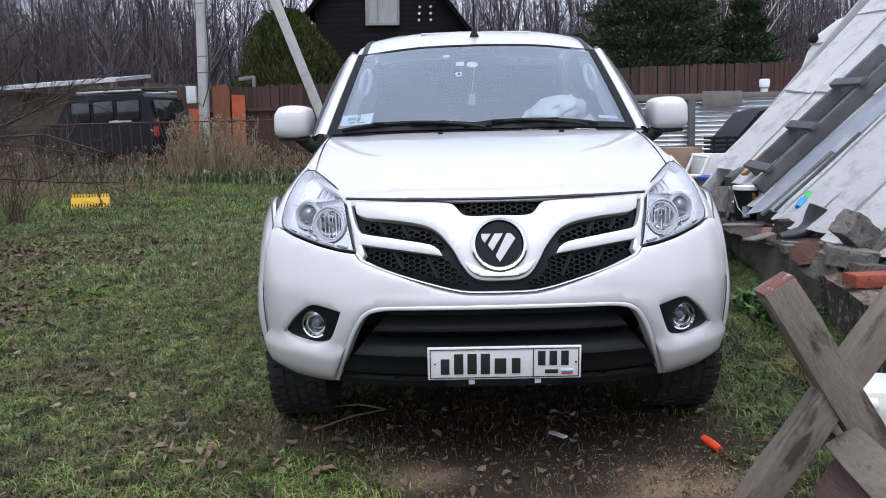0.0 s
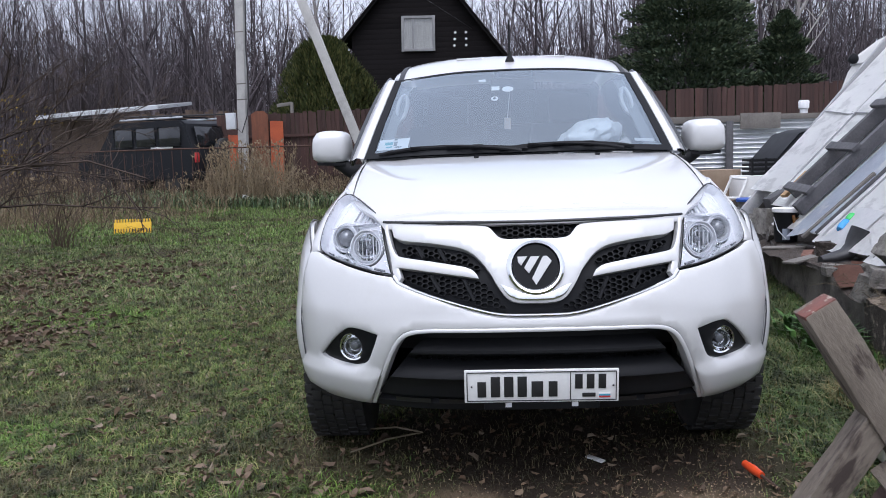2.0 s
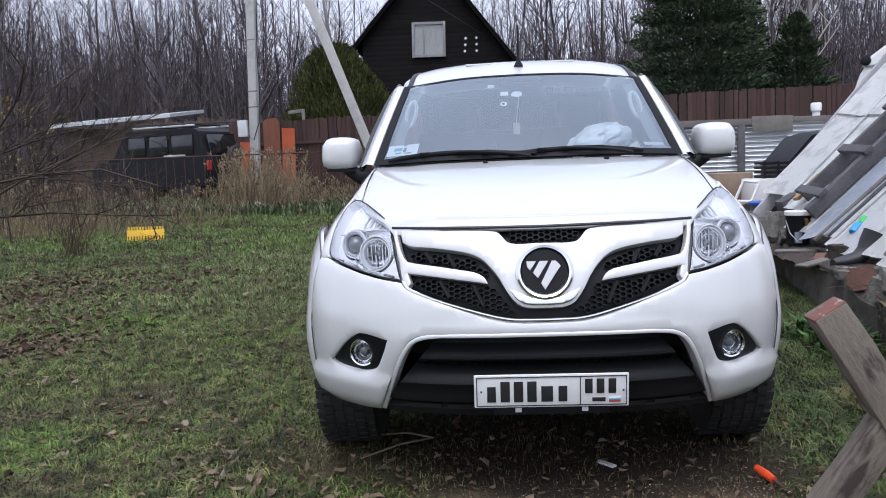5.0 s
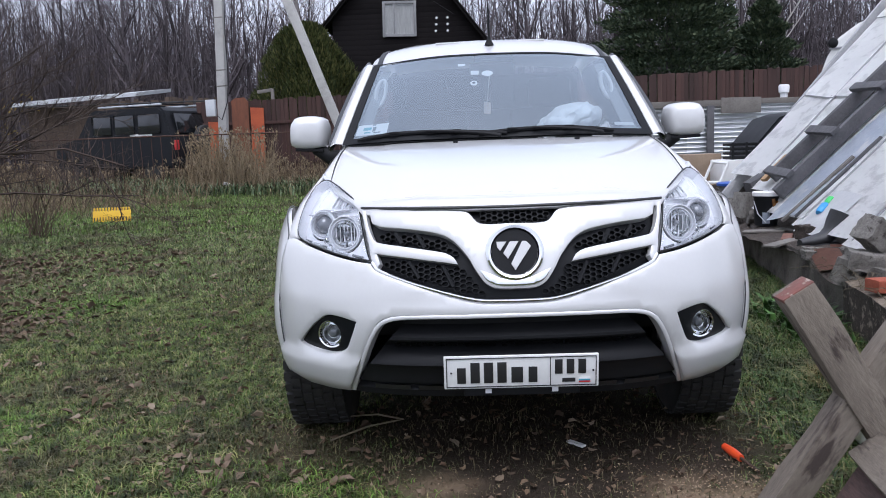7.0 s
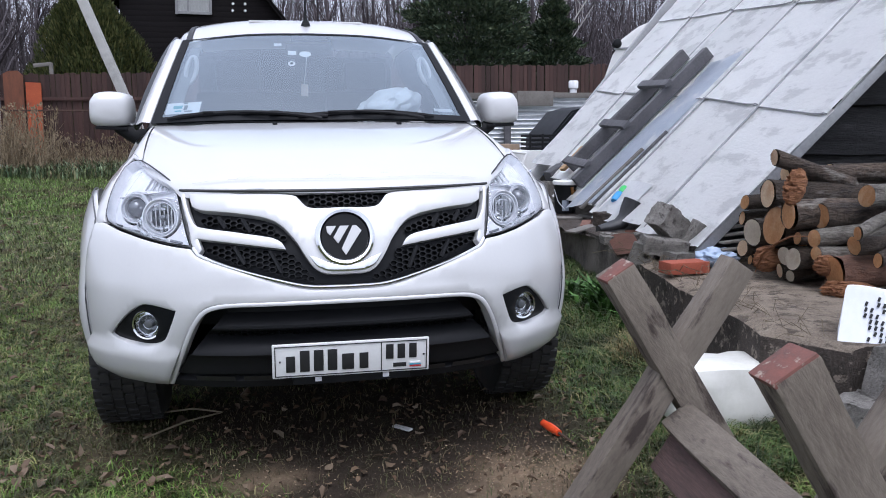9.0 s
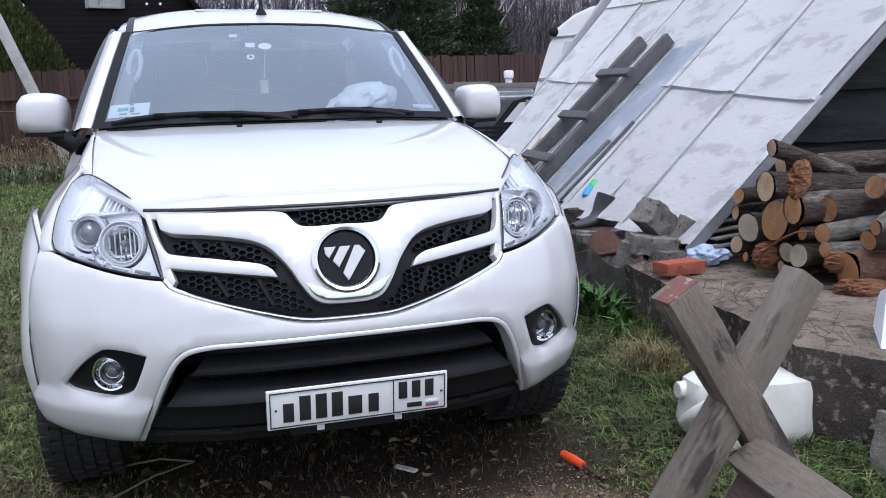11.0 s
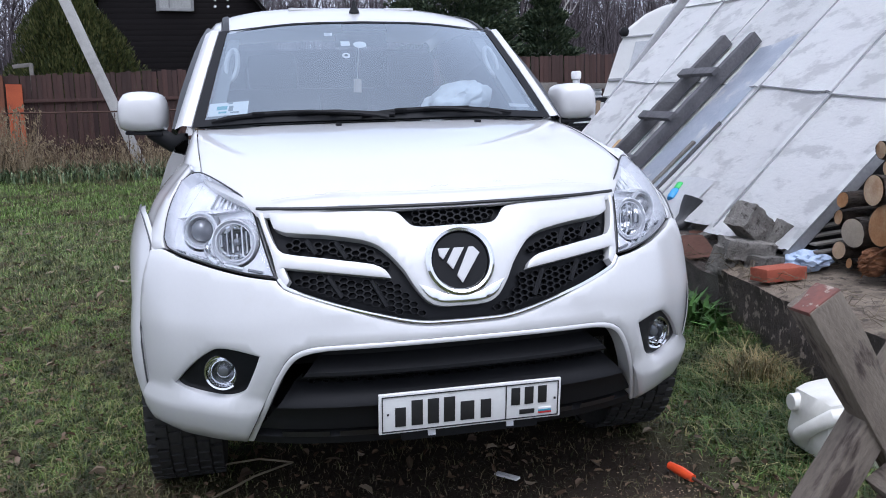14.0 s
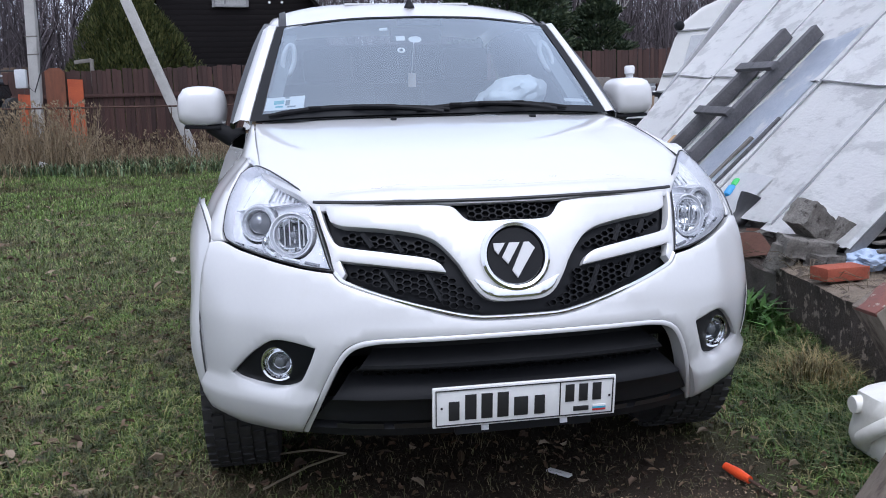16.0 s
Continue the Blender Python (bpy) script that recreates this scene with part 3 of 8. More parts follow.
def weeds(name, label, count, xr, yr, height, cols, accept=lambda x, y: 1, heads=True, r=.004, lean=.25):
    """Tall dead stalks, forked, some with seed heads."""
    h = Heap()
    rng = random.Random(name + label)
    for _ in range(count):
        x, y = rng.uniform(*xr), rng.uniform(*yr)
        if rng.random() > accept(x, y):
            continue
        z, l = ground_z(x, y) - .02, rng.uniform(*height)
        p = np.array((x, y, z))
        d = np.array((rng.uniform(-lean, lean), rng.uniform(-lean, lean), 1.0))
        q = p + d * l * .55
        t = q + (d + np.array((rng.uniform(-.3, .3), rng.uniform(-.3, .3), -.1))) * l * .45
        h.limb(p, q, r, r * .8)
        h.limb(q, t, r * .8, r * .5)
        for _ in range(rng.randint(1, 3)):
            s = p + (q - p) * rng.uniform(.3, 1)
            e = s + np.array((rng.uniform(-.25, .25), rng.uniform(-.25, .25), rng.uniform(.05, .3))) * l
            h.limb(s, e, r * .7, r * .4)
        if heads and rng.random() < .5:
            for _ in range(5):
                o = t + np.array([rng.uniform(-.06, .06) for _ in range(3)])
                h.tri(o, o + np.array((rng.uniform(-.05, .05), 0, .06)), o + np.array((.03, .02, rng.uniform(-.04, .04))))
    tagged(part(name, h.mesh(), island_material(name + "_stalks", cols, .85)), label, "weeds", kind="stuff")


STRAW = [(.06, .043, .028), (.13, .095, .058), (.22, .165, .10), (.30, .24, .155), (.10, .078, .058)]
weeds("dead_weeds", "tall dead brown weeds along the fence", 3000, (-15, 1.5), (17.2, 20.3), (.28, .80), STRAW, lambda x, y: min(1, .25 + (y - 17.2) / 2) * (.35 if -11 < x < -7.3 else 1), r=.006)
weeds("dead_weeds", "thick stand of dry straw-coloured weeds by the pole", 420, (-7.0, -5.0), (17.6, 19), (.7, 1.6), STRAW[1:], r=.007)
weeds("dead_weeds", "low brown bramble at the lawn's edge", 3600, (-15, -6), (12.5, 18), (.15, .52), STRAW[:4] + [(.08, .066, .042)], lambda x, y: min(1, max(.0, (-x - 6) / 4 + (y - 14) / 8)), False, .005, .6)
blades("weed_leaves", "low green weeds at the lawn's edge", 16000, (-13, 0), (17.0, 19.6), (.12, .42), (.02, .04), [(.05, .09, .04), (.09, .13, .06), (.15, .19, .11), (.08, .10, .035), (.18, .15, .085)], lambda x, y: .75, .9)
blades("wall_weeds", "green leafy weeds at the wall", 900, (1.55, 1.95), (1.4, 2.5), (.10, .26), (.02, .045), [(.04, .09, .02), (.06, .13, .03), (.03, .07, .02)], lambda x, y: bump(x, y, 1.72, 1.95, .12, .4), .8)


# ---- behind the yard: fences, house, woods ----
PLANK_RED = material("red_brown_stained_planks", (0.060, 0.026, 0.020), (0.038, 0.020, 0.017), 0.8, 0, 3, 40, 0.4, 0.006, stretch=(6, 6, .6), spread=.35, stain=(0.09, 0.055, 0.044), stain_scale=3, stain_at=(.55, .75))
PLANK_RAW = material("rough_brown_planks", (0.105, 0.072, 0.050), (0.06, 0.043, 0.033), 0.85, 0, 3, 40, 0.4, 0.006, stretch=(6, 6, .6), spread=.3)
ORANGE_WOOD = material("orange_painted_board", (0.48, 0.10, 0.030), (0.36, 0.07, 0.025), 0.7, 0, 3, 40, 0.3, stain=(.2, .06, .03), stain_scale=4, stain_at=(.55, .75))
ORANGE_DARK = material("rusty_orange_brown_slab", (0.22, 0.075, 0.035), (0.12, 0.05, 0.03), 0.8, 0, 3, 40, 0.4, stretch=(5, 5, .7))
GREY_WOOD = material("weathered_grey_wood", (0.20, 0.185, 0.165), (0.12, 0.11, 0.098), 0.85, 0, 2.5, 45, 0.5, 0.006, stretch=(1, 1, 1), spread=.2)
TAR_WOOD = material("black_tarred_boards", (0.010, 0.009, 0.0095), (0.015, 0.013, 0.013), 0.9, 0, 2, 30, 0.3, 0.006, stretch=(.5, 4, 4), spread=.15, spec=.08)
CONCRETE = material("pale_concrete", (0.48, 0.47, 0.45), (0.38, 0.37, 0.355), 0.85, 0, 2.5, 50, 0.3, 0.004, stain=(.24, .23, .22), stain_scale=1.8, stain_at=(.52, .75))
GALV = material("galvanised_sheet", (0.62, 0.64, 0.66), (0.50, 0.52, 0.54), 0.35, 0.75, 3, 40, 0.1, spread=.1)
SLATE = material("pale_roofing_sheet", (0.60, 0.62, 0.64), (0.48, 0.50, 0.52), 0.6, 0.1, 2, 30, 0.2)
DARK_CAR = material("dark_car_paint", (0.010, 0.011, 0.014), (0.014, 0.015, 0.018), 0.5, 0, 3, 40, 0.05, spec=.22, stain=(.016, .015, .015), stain_scale=2, stain_at=(.55, .9))
BARK_FAR = island_material("far_bark", [(.030, .025, .027), (.060, .050, .054), (.098, .083, .090), (.15, .132, .142)], .9)
BARK_BIRCH = island_material("birch_bark", [(.34, .32, .30), (.22, .20, .19), (.42, .40, .38)], .8)
TWIGS = island_material("dark_twigs", [(.030, .022, .018), (.055, .040, .032), (.08, .06, .05)], .85)
EVERGREEN = island_material("evergreen_sprays", [(.022, .036, .022), (.038, .058, .032), (.060, .084, .045), (.090, .108, .058)], .7)
THUJA = island_material("thuja_sprays", [(.020, .030, .009), (.042, .054, .015), (.072, .084, .023), (.12, .116, .038)], .7)
RUST = material("rusty_iron", (0.09, 0.045, 0.03), (0.05, 0.03, 0.022), 0.8, 0.2, 6, 50, 0.2)


def fence_top(x):
    return 2.60 + .018 * (x + 7) + (.06 if x > 4 else 0)


fence = thing("board_fence", "red-brown stained close-board wooden fence behind the weeds", "fence", (1, 20.5, .3))
rng = random.Random(5)
h = bmesh.new()
add_box(h, (0, 0, .5), (.118, .022, 1), bevel=.004)
BOARD = finish(h)
for k in range(150):
    x = -7.4 + k * .122
    ob = part("board", BOARD, PLANK_RED, fence)
    top = fence_top(x) + rng.uniform(-.025, .025)
    ob.matrix_basis = pose(x, 20.5 + rng.uniform(-.012, .012), .2, 0, rng.uniform(-.5, .5), 0) @ Matrix.Diagonal((1, 1, top - .2, 1))
for z in (.9, 2.0):
    bm = bmesh.new()
    add_box(bm, (1.7, 20.45, z), (18.4, .04, .08), bevel=.005)
    part("rail", bm, PLANK_RED, fence)
rough = thing("board_fence", "rough unpainted brown plank fence beside the dark car", "fence", (-8.6, 21, .3))
BOARD_RAW = BOARD.copy()
BOARD_RAW.materials.clear()
for k in range(24):
    x = -11.2 + k * .155
    ob = part("board", BOARD_RAW, PLANK_RAW, rough)
    ob.matrix_basis = pose(x, 23.2 + rng.uniform(-.02, .02), .2, 0, rng.uniform(-1, 1), 0) @ Matrix.Diagonal((1.25, 1, 2.70 + rng.uniform(-.05, .08), 1))
for x, y, w, z0, z1, mt, lb in ((-5.76, 20.3, .36, .6, 2.42, ORANGE_WOOD, "faded orange board leaning at the fence"), (-6.22, 20.3, .46, .6, 2.70, ORANGE_DARK, "rusty brown slab leaning at the fence"),
                                (-6.75, 19.6, .30, .5, 2.05, ORANGE_WOOD, "faded orange board behind the power pole")):
    bm = bmesh.new()
    add_prism(bm, [(-w / 2, z0), (w / 2, z0), (w / 2, z1 - .12), (w / 4, z1), (-w / 4, z1 - .01), (-w / 2, z1 - .08)] if mt is ORANGE_DARK else [(-w / 2, z0), (w / 2, z0), (w / 2, z1 - .02), (-w / 2, z1)],
              Matrix.Translation((x, y, 0)) @ pose(0, 0, 0, 87, 0, 0), .03, .004)
    single("leaning_board", bm, mt, lb, "board")

# low picket fence of thin iron bars
low = thing("picket_fence", "low rusty iron picket fence with one dark rail", "fence", (-5, 18.5, .2))
bm = bmesh.new()
add_tube(bm, [(-14, 18.5, 1.68), (-8, 18.5, 1.69), (-3, 18.5, 1.66), (2, 18.5, 1.67)], .022, 6)
part("rail", bm, RUST, low)
bm = bmesh.new()
add_tube(bm, [(0, 0, 0), (0, 0, 1)], .011, 5)
BAR = finish(bm)
for k in range(62):
    ob = part("picket", BAR, RUST, low)
    ob.matrix_basis = pose(-13.8 + k * .25 + rng.uniform(-.03, .03), 18.5, .15, rng.uniform(-1, 1), rng.uniform(-2, 2), 0) @ Matrix.Diagonal((1, 1, 1.5 + rng.uniform(-.05, .05), 1))

# power pole, strut, meter box and wires
pole = thing("power_pole", "pale concrete power pole with a grey meter box", "pole", (-6.27, 19.0, .3))
bm = bmesh.new()
add_beam(bm, (-6.36, 19.0, .2), (-6.10, 19.0, 9.0), .24, .22, .02)
part("post", bm, CONCRETE, pole)
bm = bmesh.new()
add_box(bm, (-6.56, 18.86, 2.36), (.24, .16, .42), (0, -1, 0), .015)
box = part("meter_box", bm, SLATE, pole, "pale grey meter box")
bm = bmesh.new()
add_tube(bm, [(-6.42, 18.82, 2.18), (-6.28, 18.80, 2.05), (-6.12, 18.82, 2.5), (-6.06, 18.84, 3.1), (-6.08, 18.85, 4.2), (-6.0, 18.86, 6)], .014, 6)
part("cable", bm, INK, pole)
for z in (2.9, 3.3, 4.6):
    bm = bmesh.new()
    add_beam(bm, (-6.39, 18.88, z), (-6.13, 18.88, z + .01), .012, .03, .003)
    part("clamp", bm, GREY_WOOD, pole)
strut = thing("pole_strut", "pale concrete strut leaning behind the fence", "pole", (-2.9, 19.0, .3))
bm = bmesh.new()
add_beam(bm, (-2.72, 19.0, .1), (-4.82, 19.0, 5.9), .27, .22, .02)
part("post", bm, CONCRETE, strut)
for pts, r in (([(-6.2, 19, 2.55), (-9, 20, 2.62), (-14, 22, 2.75)], .02), ([(-6.0, 19, 8.6), (-3.2, 25, 7.3), (-.4, 29.9, 6.1)], .012), ([(-6.0, 19, 8.9), (20, 22, 9.6)], .012)):
    bm = bmesh.new()
    add_tube(bm, [Vector(p) for p in pts], r, 5)
    single("wire", bm, INK, "thin sagging overhead wire at the power pole", "cable")
bm = bmesh.new()
add_beam(bm, (-6.1, 22.0, 2.93), (-5.66, 22.0, 2.98), .06, .10, .01)
add_box(bm, (-5.66, 22.0, 2.66), (.09, .10, .70), bevel=.01)
single("fence_post", bm, GREY_WOOD, "grey post with a short cross arm over the fence", "post")

# the dark house
house = thing("house", "black timber house with steep gable and one window", "house", (-2, 33, .4))
APEX, EL, ER = (-2.29, 9.12), (-5.35, 5.66), (1.1, 4.66)
bm = bmesh.new()
add_prism(bm, [(-5.0, 0), (.9, 0), (.9, 4.95), (-2.29, 9.1), (-5.0, 6.05)], Matrix.Translation((0, 30.08, 0)) @ pose(0, 0, 0, 90, 0, 0), -7.5)
part("wall", bm, TAR_WOOD, house, "black timber gable wall")
for k in range(44):
    z = .6 + k * .19
    xl = max(-5.0, -5.0 + (z - 6.05) / 1.134) if z > 6.05 else -5.0
    xr = .9 if z < 4.95 else .9 - (z - 4.95) / 1.30
    if xr - xl < .3:
        break
    bm = bmesh.new()
    add_box(bm, ((xl + xr) / 2, 30.0, z), (xr - xl - .02, .05, .187), (1.5, 0, 0), .004)
    part("board", bm, TAR_WOOD, house)
for a, b in ((APEX, EL), (APEX, ER)):
    bm = bmesh.new()
    add_beam(bm, (a[0], 29.75, a[1]), (b[0], 29.75, b[1]), .06, .24, .01, (0, 1, 0))
    part("bargeboard", bm, TAR_WOOD, house)
    bm = bmesh.new()
    add_beam(bm, (a[0], 33.6, a[1] + .12), (b[0], 33.6, b[1] + .12), 8.0, .06, .01, (0, 0, 1))
    part("roof", bm, TAR_WOOD, house)
GREY_FRAME = material("dull_grey_frame_paint", (.30, .30, .30), (.22, .22, .22), .7)
win = thing("window", "grey-framed window with pale curtain in the black gable", "window", (-2.43, 29.95, 6), kind="structure")
bm = bmesh.new()
add_box(bm, (-2.43, 29.93, 5.99), (1.10, .02, 1.12))
part("curtain", bm, material("pale_curtain", (.50, .50, .48), (.36, .36, .35), .8, 0, 4, 20, .2, stretch=(6, 1, .6)), win, "pale net curtain")
for c, s in (((-3.02, 29.9, 5.99), (.10, .08, 1.32)), ((-1.84, 29.9, 5.99), (.10, .08, 1.32)), ((-2.43, 29.9, 6.60), (1.1, .08, .10)), ((-2.43, 29.9, 5.38), (1.1, .08, .10)), ((-2.62, 29.9, 5.99), (.06, .06, 1.15))):
    bm = bmesh.new()
    add_box(bm, c, s, (0, 1.2, 0), .01)
    part("window_frame", bm, GREY_FRAME, win)
bm = bmesh.new()
add_sheet(bm, [[(-2.98, 29.88, z), (-1.88, 29.88, z)] for z in (5.42, 6.56)])
part("pane", bm, LAMP_GLASS, win).visible_shadow = False
for i in range(2):
    for j in range(3):
        bm = bmesh.new()
        add_box(bm, (-1.05 + i * .45 + rng.uniform(-.03, .03), 29.94, 5.98 - j * .24), (.08, .03, .09), (0, 45, 0), .01)
        part("vent_opening", bm, PLATE_WHITE, house)

# far shed with a pale roof
shed = thing("far_shed", "brown plank shed with pale sheet roof behind the car", "shed", (-13, 26, .4))
bm = bmesh.new()
add_box(bm, (-12.9, 27, 1.6), (3.6, 3, 2.7))
part("wall", bm, PLANK_RAW, shed)
bm = bmesh.new()
add_prism(bm, [(-14.95, 2.95), (-10.8, 3.16), (-10.8, 3.28), (-14.95, 3.08)], Matrix.Translation((0, 25.0, 0)) @ pose(0, 0, 0, 90, 0, 0), -3.4)
for v in bm.verts:
    v.co.z += (v.co.y - 25) * .10
part("roof", bm, SLATE, shed, "pale sheet roof")


def dark_suv():
    """A dark off-roader seen from its side and tail, half hidden in weeds."""
    car = thing("parked_suv", "dark muddy off-road estate car parked behind weeds", "car", (-8.9, 20.0, .35))
    place = pose(-9.22, 20.75, .42, 0, 0, -22)
    prof = [(-2.1, .45), (2.0, .45), (2.05, .95), (1.95, 1.25), (1.75, 1.95), (1.6, 2.05), (-.65, 2.05), (-.85, 1.98), (-1.25, 1.28), (-2.1, 1.18), (-2.2, .9)]
    bm = bmesh.new()
    add_prism(bm, prof, pose(0, .9, 0, 90, 0, 0), 1.8, .05)
    bm.transform(place)
    body = part("body", bm, DARK_CAR, car, "dark grey muddy body")

    def add(name, c, s, mt, parent, bev=.02, rot=(0, 0, 0), lb=""):
        b = bmesh.new()
        add_box(b, c, s, rot, bev)
        b.transform(place)
        return part(name, b, mt, parent, lb)
    for x0, x1 in ((-.72, -.05), (.05, .75), (.85, 1.62)):
        add("side_window", ((x0 + x1) / 2, -.905, 1.62), (x1 - x0, .02, .52), DARK_GLASS, body, .04)
    add("rear_window", (1.90, 0, 1.62), (.02, 1.3, .55), DARK_GLASS, body, .03, (0, -13, 0))
    b = bmesh.new()
    add_sheet(b, [[place @ Vector((-1.22, y, 1.30)) for y in (-.75, .75)], [place @ Vector((-.82, y, 1.97)) for y in (-.68, .68)]])
    part("front_window", b, DARK_GLASS, body)
    for y in (-.80, .80):
        add("tail_lamp", (2.03, y, 1.05), (.05, .16, .26), RED_PRINT, body, .02, lb="red tail lamp")
        add("roof_bar", (.45, y * .9, 2.13), (2.2, .05, .05), GALV, body, .015)
    for x in (-.4, .4, 1.2):
        add("cross_bar", (x, 0, 2.16), (.06, 1.5, .04), BLACK_PLASTIC, body, .01)
    add("door_bar", (.95, -.912, 1.34), (.75, .012, .05), PLATE_WHITE, body, .003)
    add("door_seam", (.0, -.905, 1.2), (.015, .012, 1.2), INK, body, 0)
    add("bumper", (2.12, 0, .58), (.16, 1.7, .2), BLACK_PLASTIC, body, .04)
    for x in (-1.35, 1.30):
        for y in (-.78, .78):
            b = bmesh.new()
            add_lathe(b, [(0, -.11), (.24, -.11), (.36, -.08), (.38, 0), (.36, .08), (.24, .11), (0, .11)], place @ Matrix.Translation((x, y, .40)) @ pose(0, 0, 0, 90, 0, 0), 28)
            part("wheel", b, RUBBER, car)
    b = bmesh.new()
    add_lathe(b, [(0, -.1), (.26, -.1), (.36, -.07), (.37, 0), (.36, .07), (.26, .1), (0, .1)], place @ Matrix.Translation((2.18, .15, 1.2)) @ pose(0, 0, 0, 0, 90, 0), 28)
    part("spare_wheel", b, RUBBER, car, "spare wheel on the tail door")


dark_suv()


# bare woods
def bare_tree(h, rng, x, y, height, r, branches=16, twigs=4, z0=None, sides=4):
    """A leafless tree: a wavering trunk with rising branches and twigs."""
    z0 = .3 if z0 is None else z0
    pts, p, lean = [], np.array((x, y, z0)), np.array((rng.uniform(-.12, .12), rng.uniform(-.06, .06), 1))
    for k in range(7):
        pts.append(p.copy())
        p = p + (lean + np.array((rng.uniform(-.10, .10), rng.uniform(-.05, .05), 0))) * height / 6
    for k in range(6):
        h.limb(pts[k], pts[k + 1], r * (1 - k / 6.3), r * (1 - (k + 1) / 6.3), sides)
    for _ in range(branches):
        u = rng.uniform(.22, .98)
        k = min(5, int(u * 6))
        a = pts[k] + (pts[k + 1] - pts[k]) * (u * 6 - k)
        az, l = rng.uniform(0, 6.283), height * rng.uniform(.10, .30) * (1.15 - u * .75)
        d = np.array((math.cos(az) * .6, math.sin(az) * .6, rng.uniform(.5, 1.1)))
        b = a + d * l * .6
        c = b + (d + np.array((rng.uniform(-.4, .4), rng.uniform(-.4, .4), .25))) * l * .5
        rb = r * .36 * (1.15 - u)
        h.limb(a, b, rb, rb * .7, 3)
        h.limb(b, c, rb * .7, rb * .3, 3)
        for _ in range(twigs):
            s = a + (b - a) * rng.uniform(.3, 1) if rng.random() < .5 else b + (c - b) * rng.uniform(0, .9)
            e = s + np.array((rng.uniform(-.5, .5), rng.uniform(-.5, .5), rng.uniform(.0, .7))) * l * .45
            h.limb(s, e, rb * .5, rb * .2, 3)


rng = random.Random(21)
woods = Heap()
for _ in range(520):
    y = rng.uniform(34, 74)
    x = rng.uniform(-.62, .62) * (y + 6)
    gap = abs(x / (y + 3) + .145) < .02 or abs(x / (y + 3) - .09) < .02 or (abs(x / (y + 3) + .20) < .06 and rng.random() < .6)
    if gap and rng.random() < .7:
        continue
    bare_tree(woods, rng, x, y, rng.uniform(8, 16), rng.uniform(.04, .12), 24, 8)
for _ in range(300):
    y = rng.uniform(32, 60)
    x = (rng.uniform(-.62, -.29) if rng.random() < .72 else rng.uniform(.22, .5)) * (y + 6)
    bare_tree(woods, rng, x, y, rng.uniform(6, 13), rng.uniform(.03, .07), 22, 9)
for _ in range(1900):
    y = rng.uniform(58, 92)
    x = rng.uniform(-.66, .66) * (y + 6)
    gap = abs(x / (y + 3) + .145) < .022 or abs(x / (y + 3) - .09) < .022
    if gap and rng.random() < .6:
        continue
    l, r0 = rng.uniform(7, 15), rng.uniform(.05, .10)
    p = np.array((x, y, .2))
    q = p + np.array((rng.uniform(-.14, .14) * l, 0, l))
    woods.limb(p, q, r0 * .85, .015, 3)
    for _ in range(17):
        u = rng.uniform(.2, .97)
        b = p + (q - p) * u
        c = b + np.array((rng.uniform(-.16, .16), rng.uniform(-.1, .1), rng.uniform(.05, .22))) * l * (1.25 - u)
        woods.limb(b, c, .035 * (1.3 - u), .012, 3)
tagged(part("bare_woods", woods.mesh(), BARK_FAR), "leafless grey-brown woods behind the gardens", "trees", kind="stuff")
under = Heap()
for _ in range(6500):
    y = rng.uniform(33, 66)
    x = rng.uniform(-.65, .65) * (y + 6)
    l = rng.uniform(1.5, 7.5)
    p = np.array((x, y, .2))
    q = p + np.array((rng.uniform(-.15, .15) * l, rng.uniform(-.1, .1) * l, l))
    under.limb(p, q, rng.uniform(.02, .045), .008, 3)
    for _ in range(3):
        s = p + (q - p) * rng.uniform(.3, .9)
        under.limb(s, s + np.array((rng.uniform(-.5, .5), rng.uniform(-.3, .3), rng.uniform(.3, .9))), .016, .006, 3)
tagged(part("undergrowth", under.mesh(), BARK_FAR), "dense bare brushwood at the wood's edge", "bushes", kind="stuff")
far = Heap()
for k in range(260):
    x0, x1 = -130 + k, -129 + k
    z0 = 6.2 + 2.6 * noise.noise((k * .35, 1, 1)) + 1.2 * rng.random()
    far.quad((x0, 85 + rng.random(), -.5), (x1 + .3, 85 + rng.random(), -.5), (x1 + .2, 85, z0 + rng.uniform(-.8, .8)), (x0, 85, z0))
tagged(part("backdrop", far.mesh(), material("distant_thicket", (.060, .050, .052), (.11, .096, .10), .95, 0, .5, 3, .0, stretch=(3, 1, .25))), "distant grey line of bare woods", "woods", kind="structure")
for i, (x, y, hh, r) in enumerate(((7.7, 27, 12, .12), (8.6, 30, 13, .13), (9.4, 28, 12, .10), (11.0, 29, 13, .13), (10.3, 33, 14, .12), (12.4, 31, 13, .12), (-9.5, 33, 12, .12), (-6.9, 34, 13, .12), (-13.2, 31, 11, .12), (3.3, 34, 13, .12))):
    t = Heap()
    birch = i in (1, 3, 7)
    bare_tree(t, rng, x, y, hh, r, 34, 7, .3, 5)
    single("bare_tree", t.mesh(), BARK_BIRCH if birch else BARK_FAR, "leafless birch with a pale trunk behind the fence" if birch else "leafless grey tree behind the fence", "tree", "bare trees by the fence")


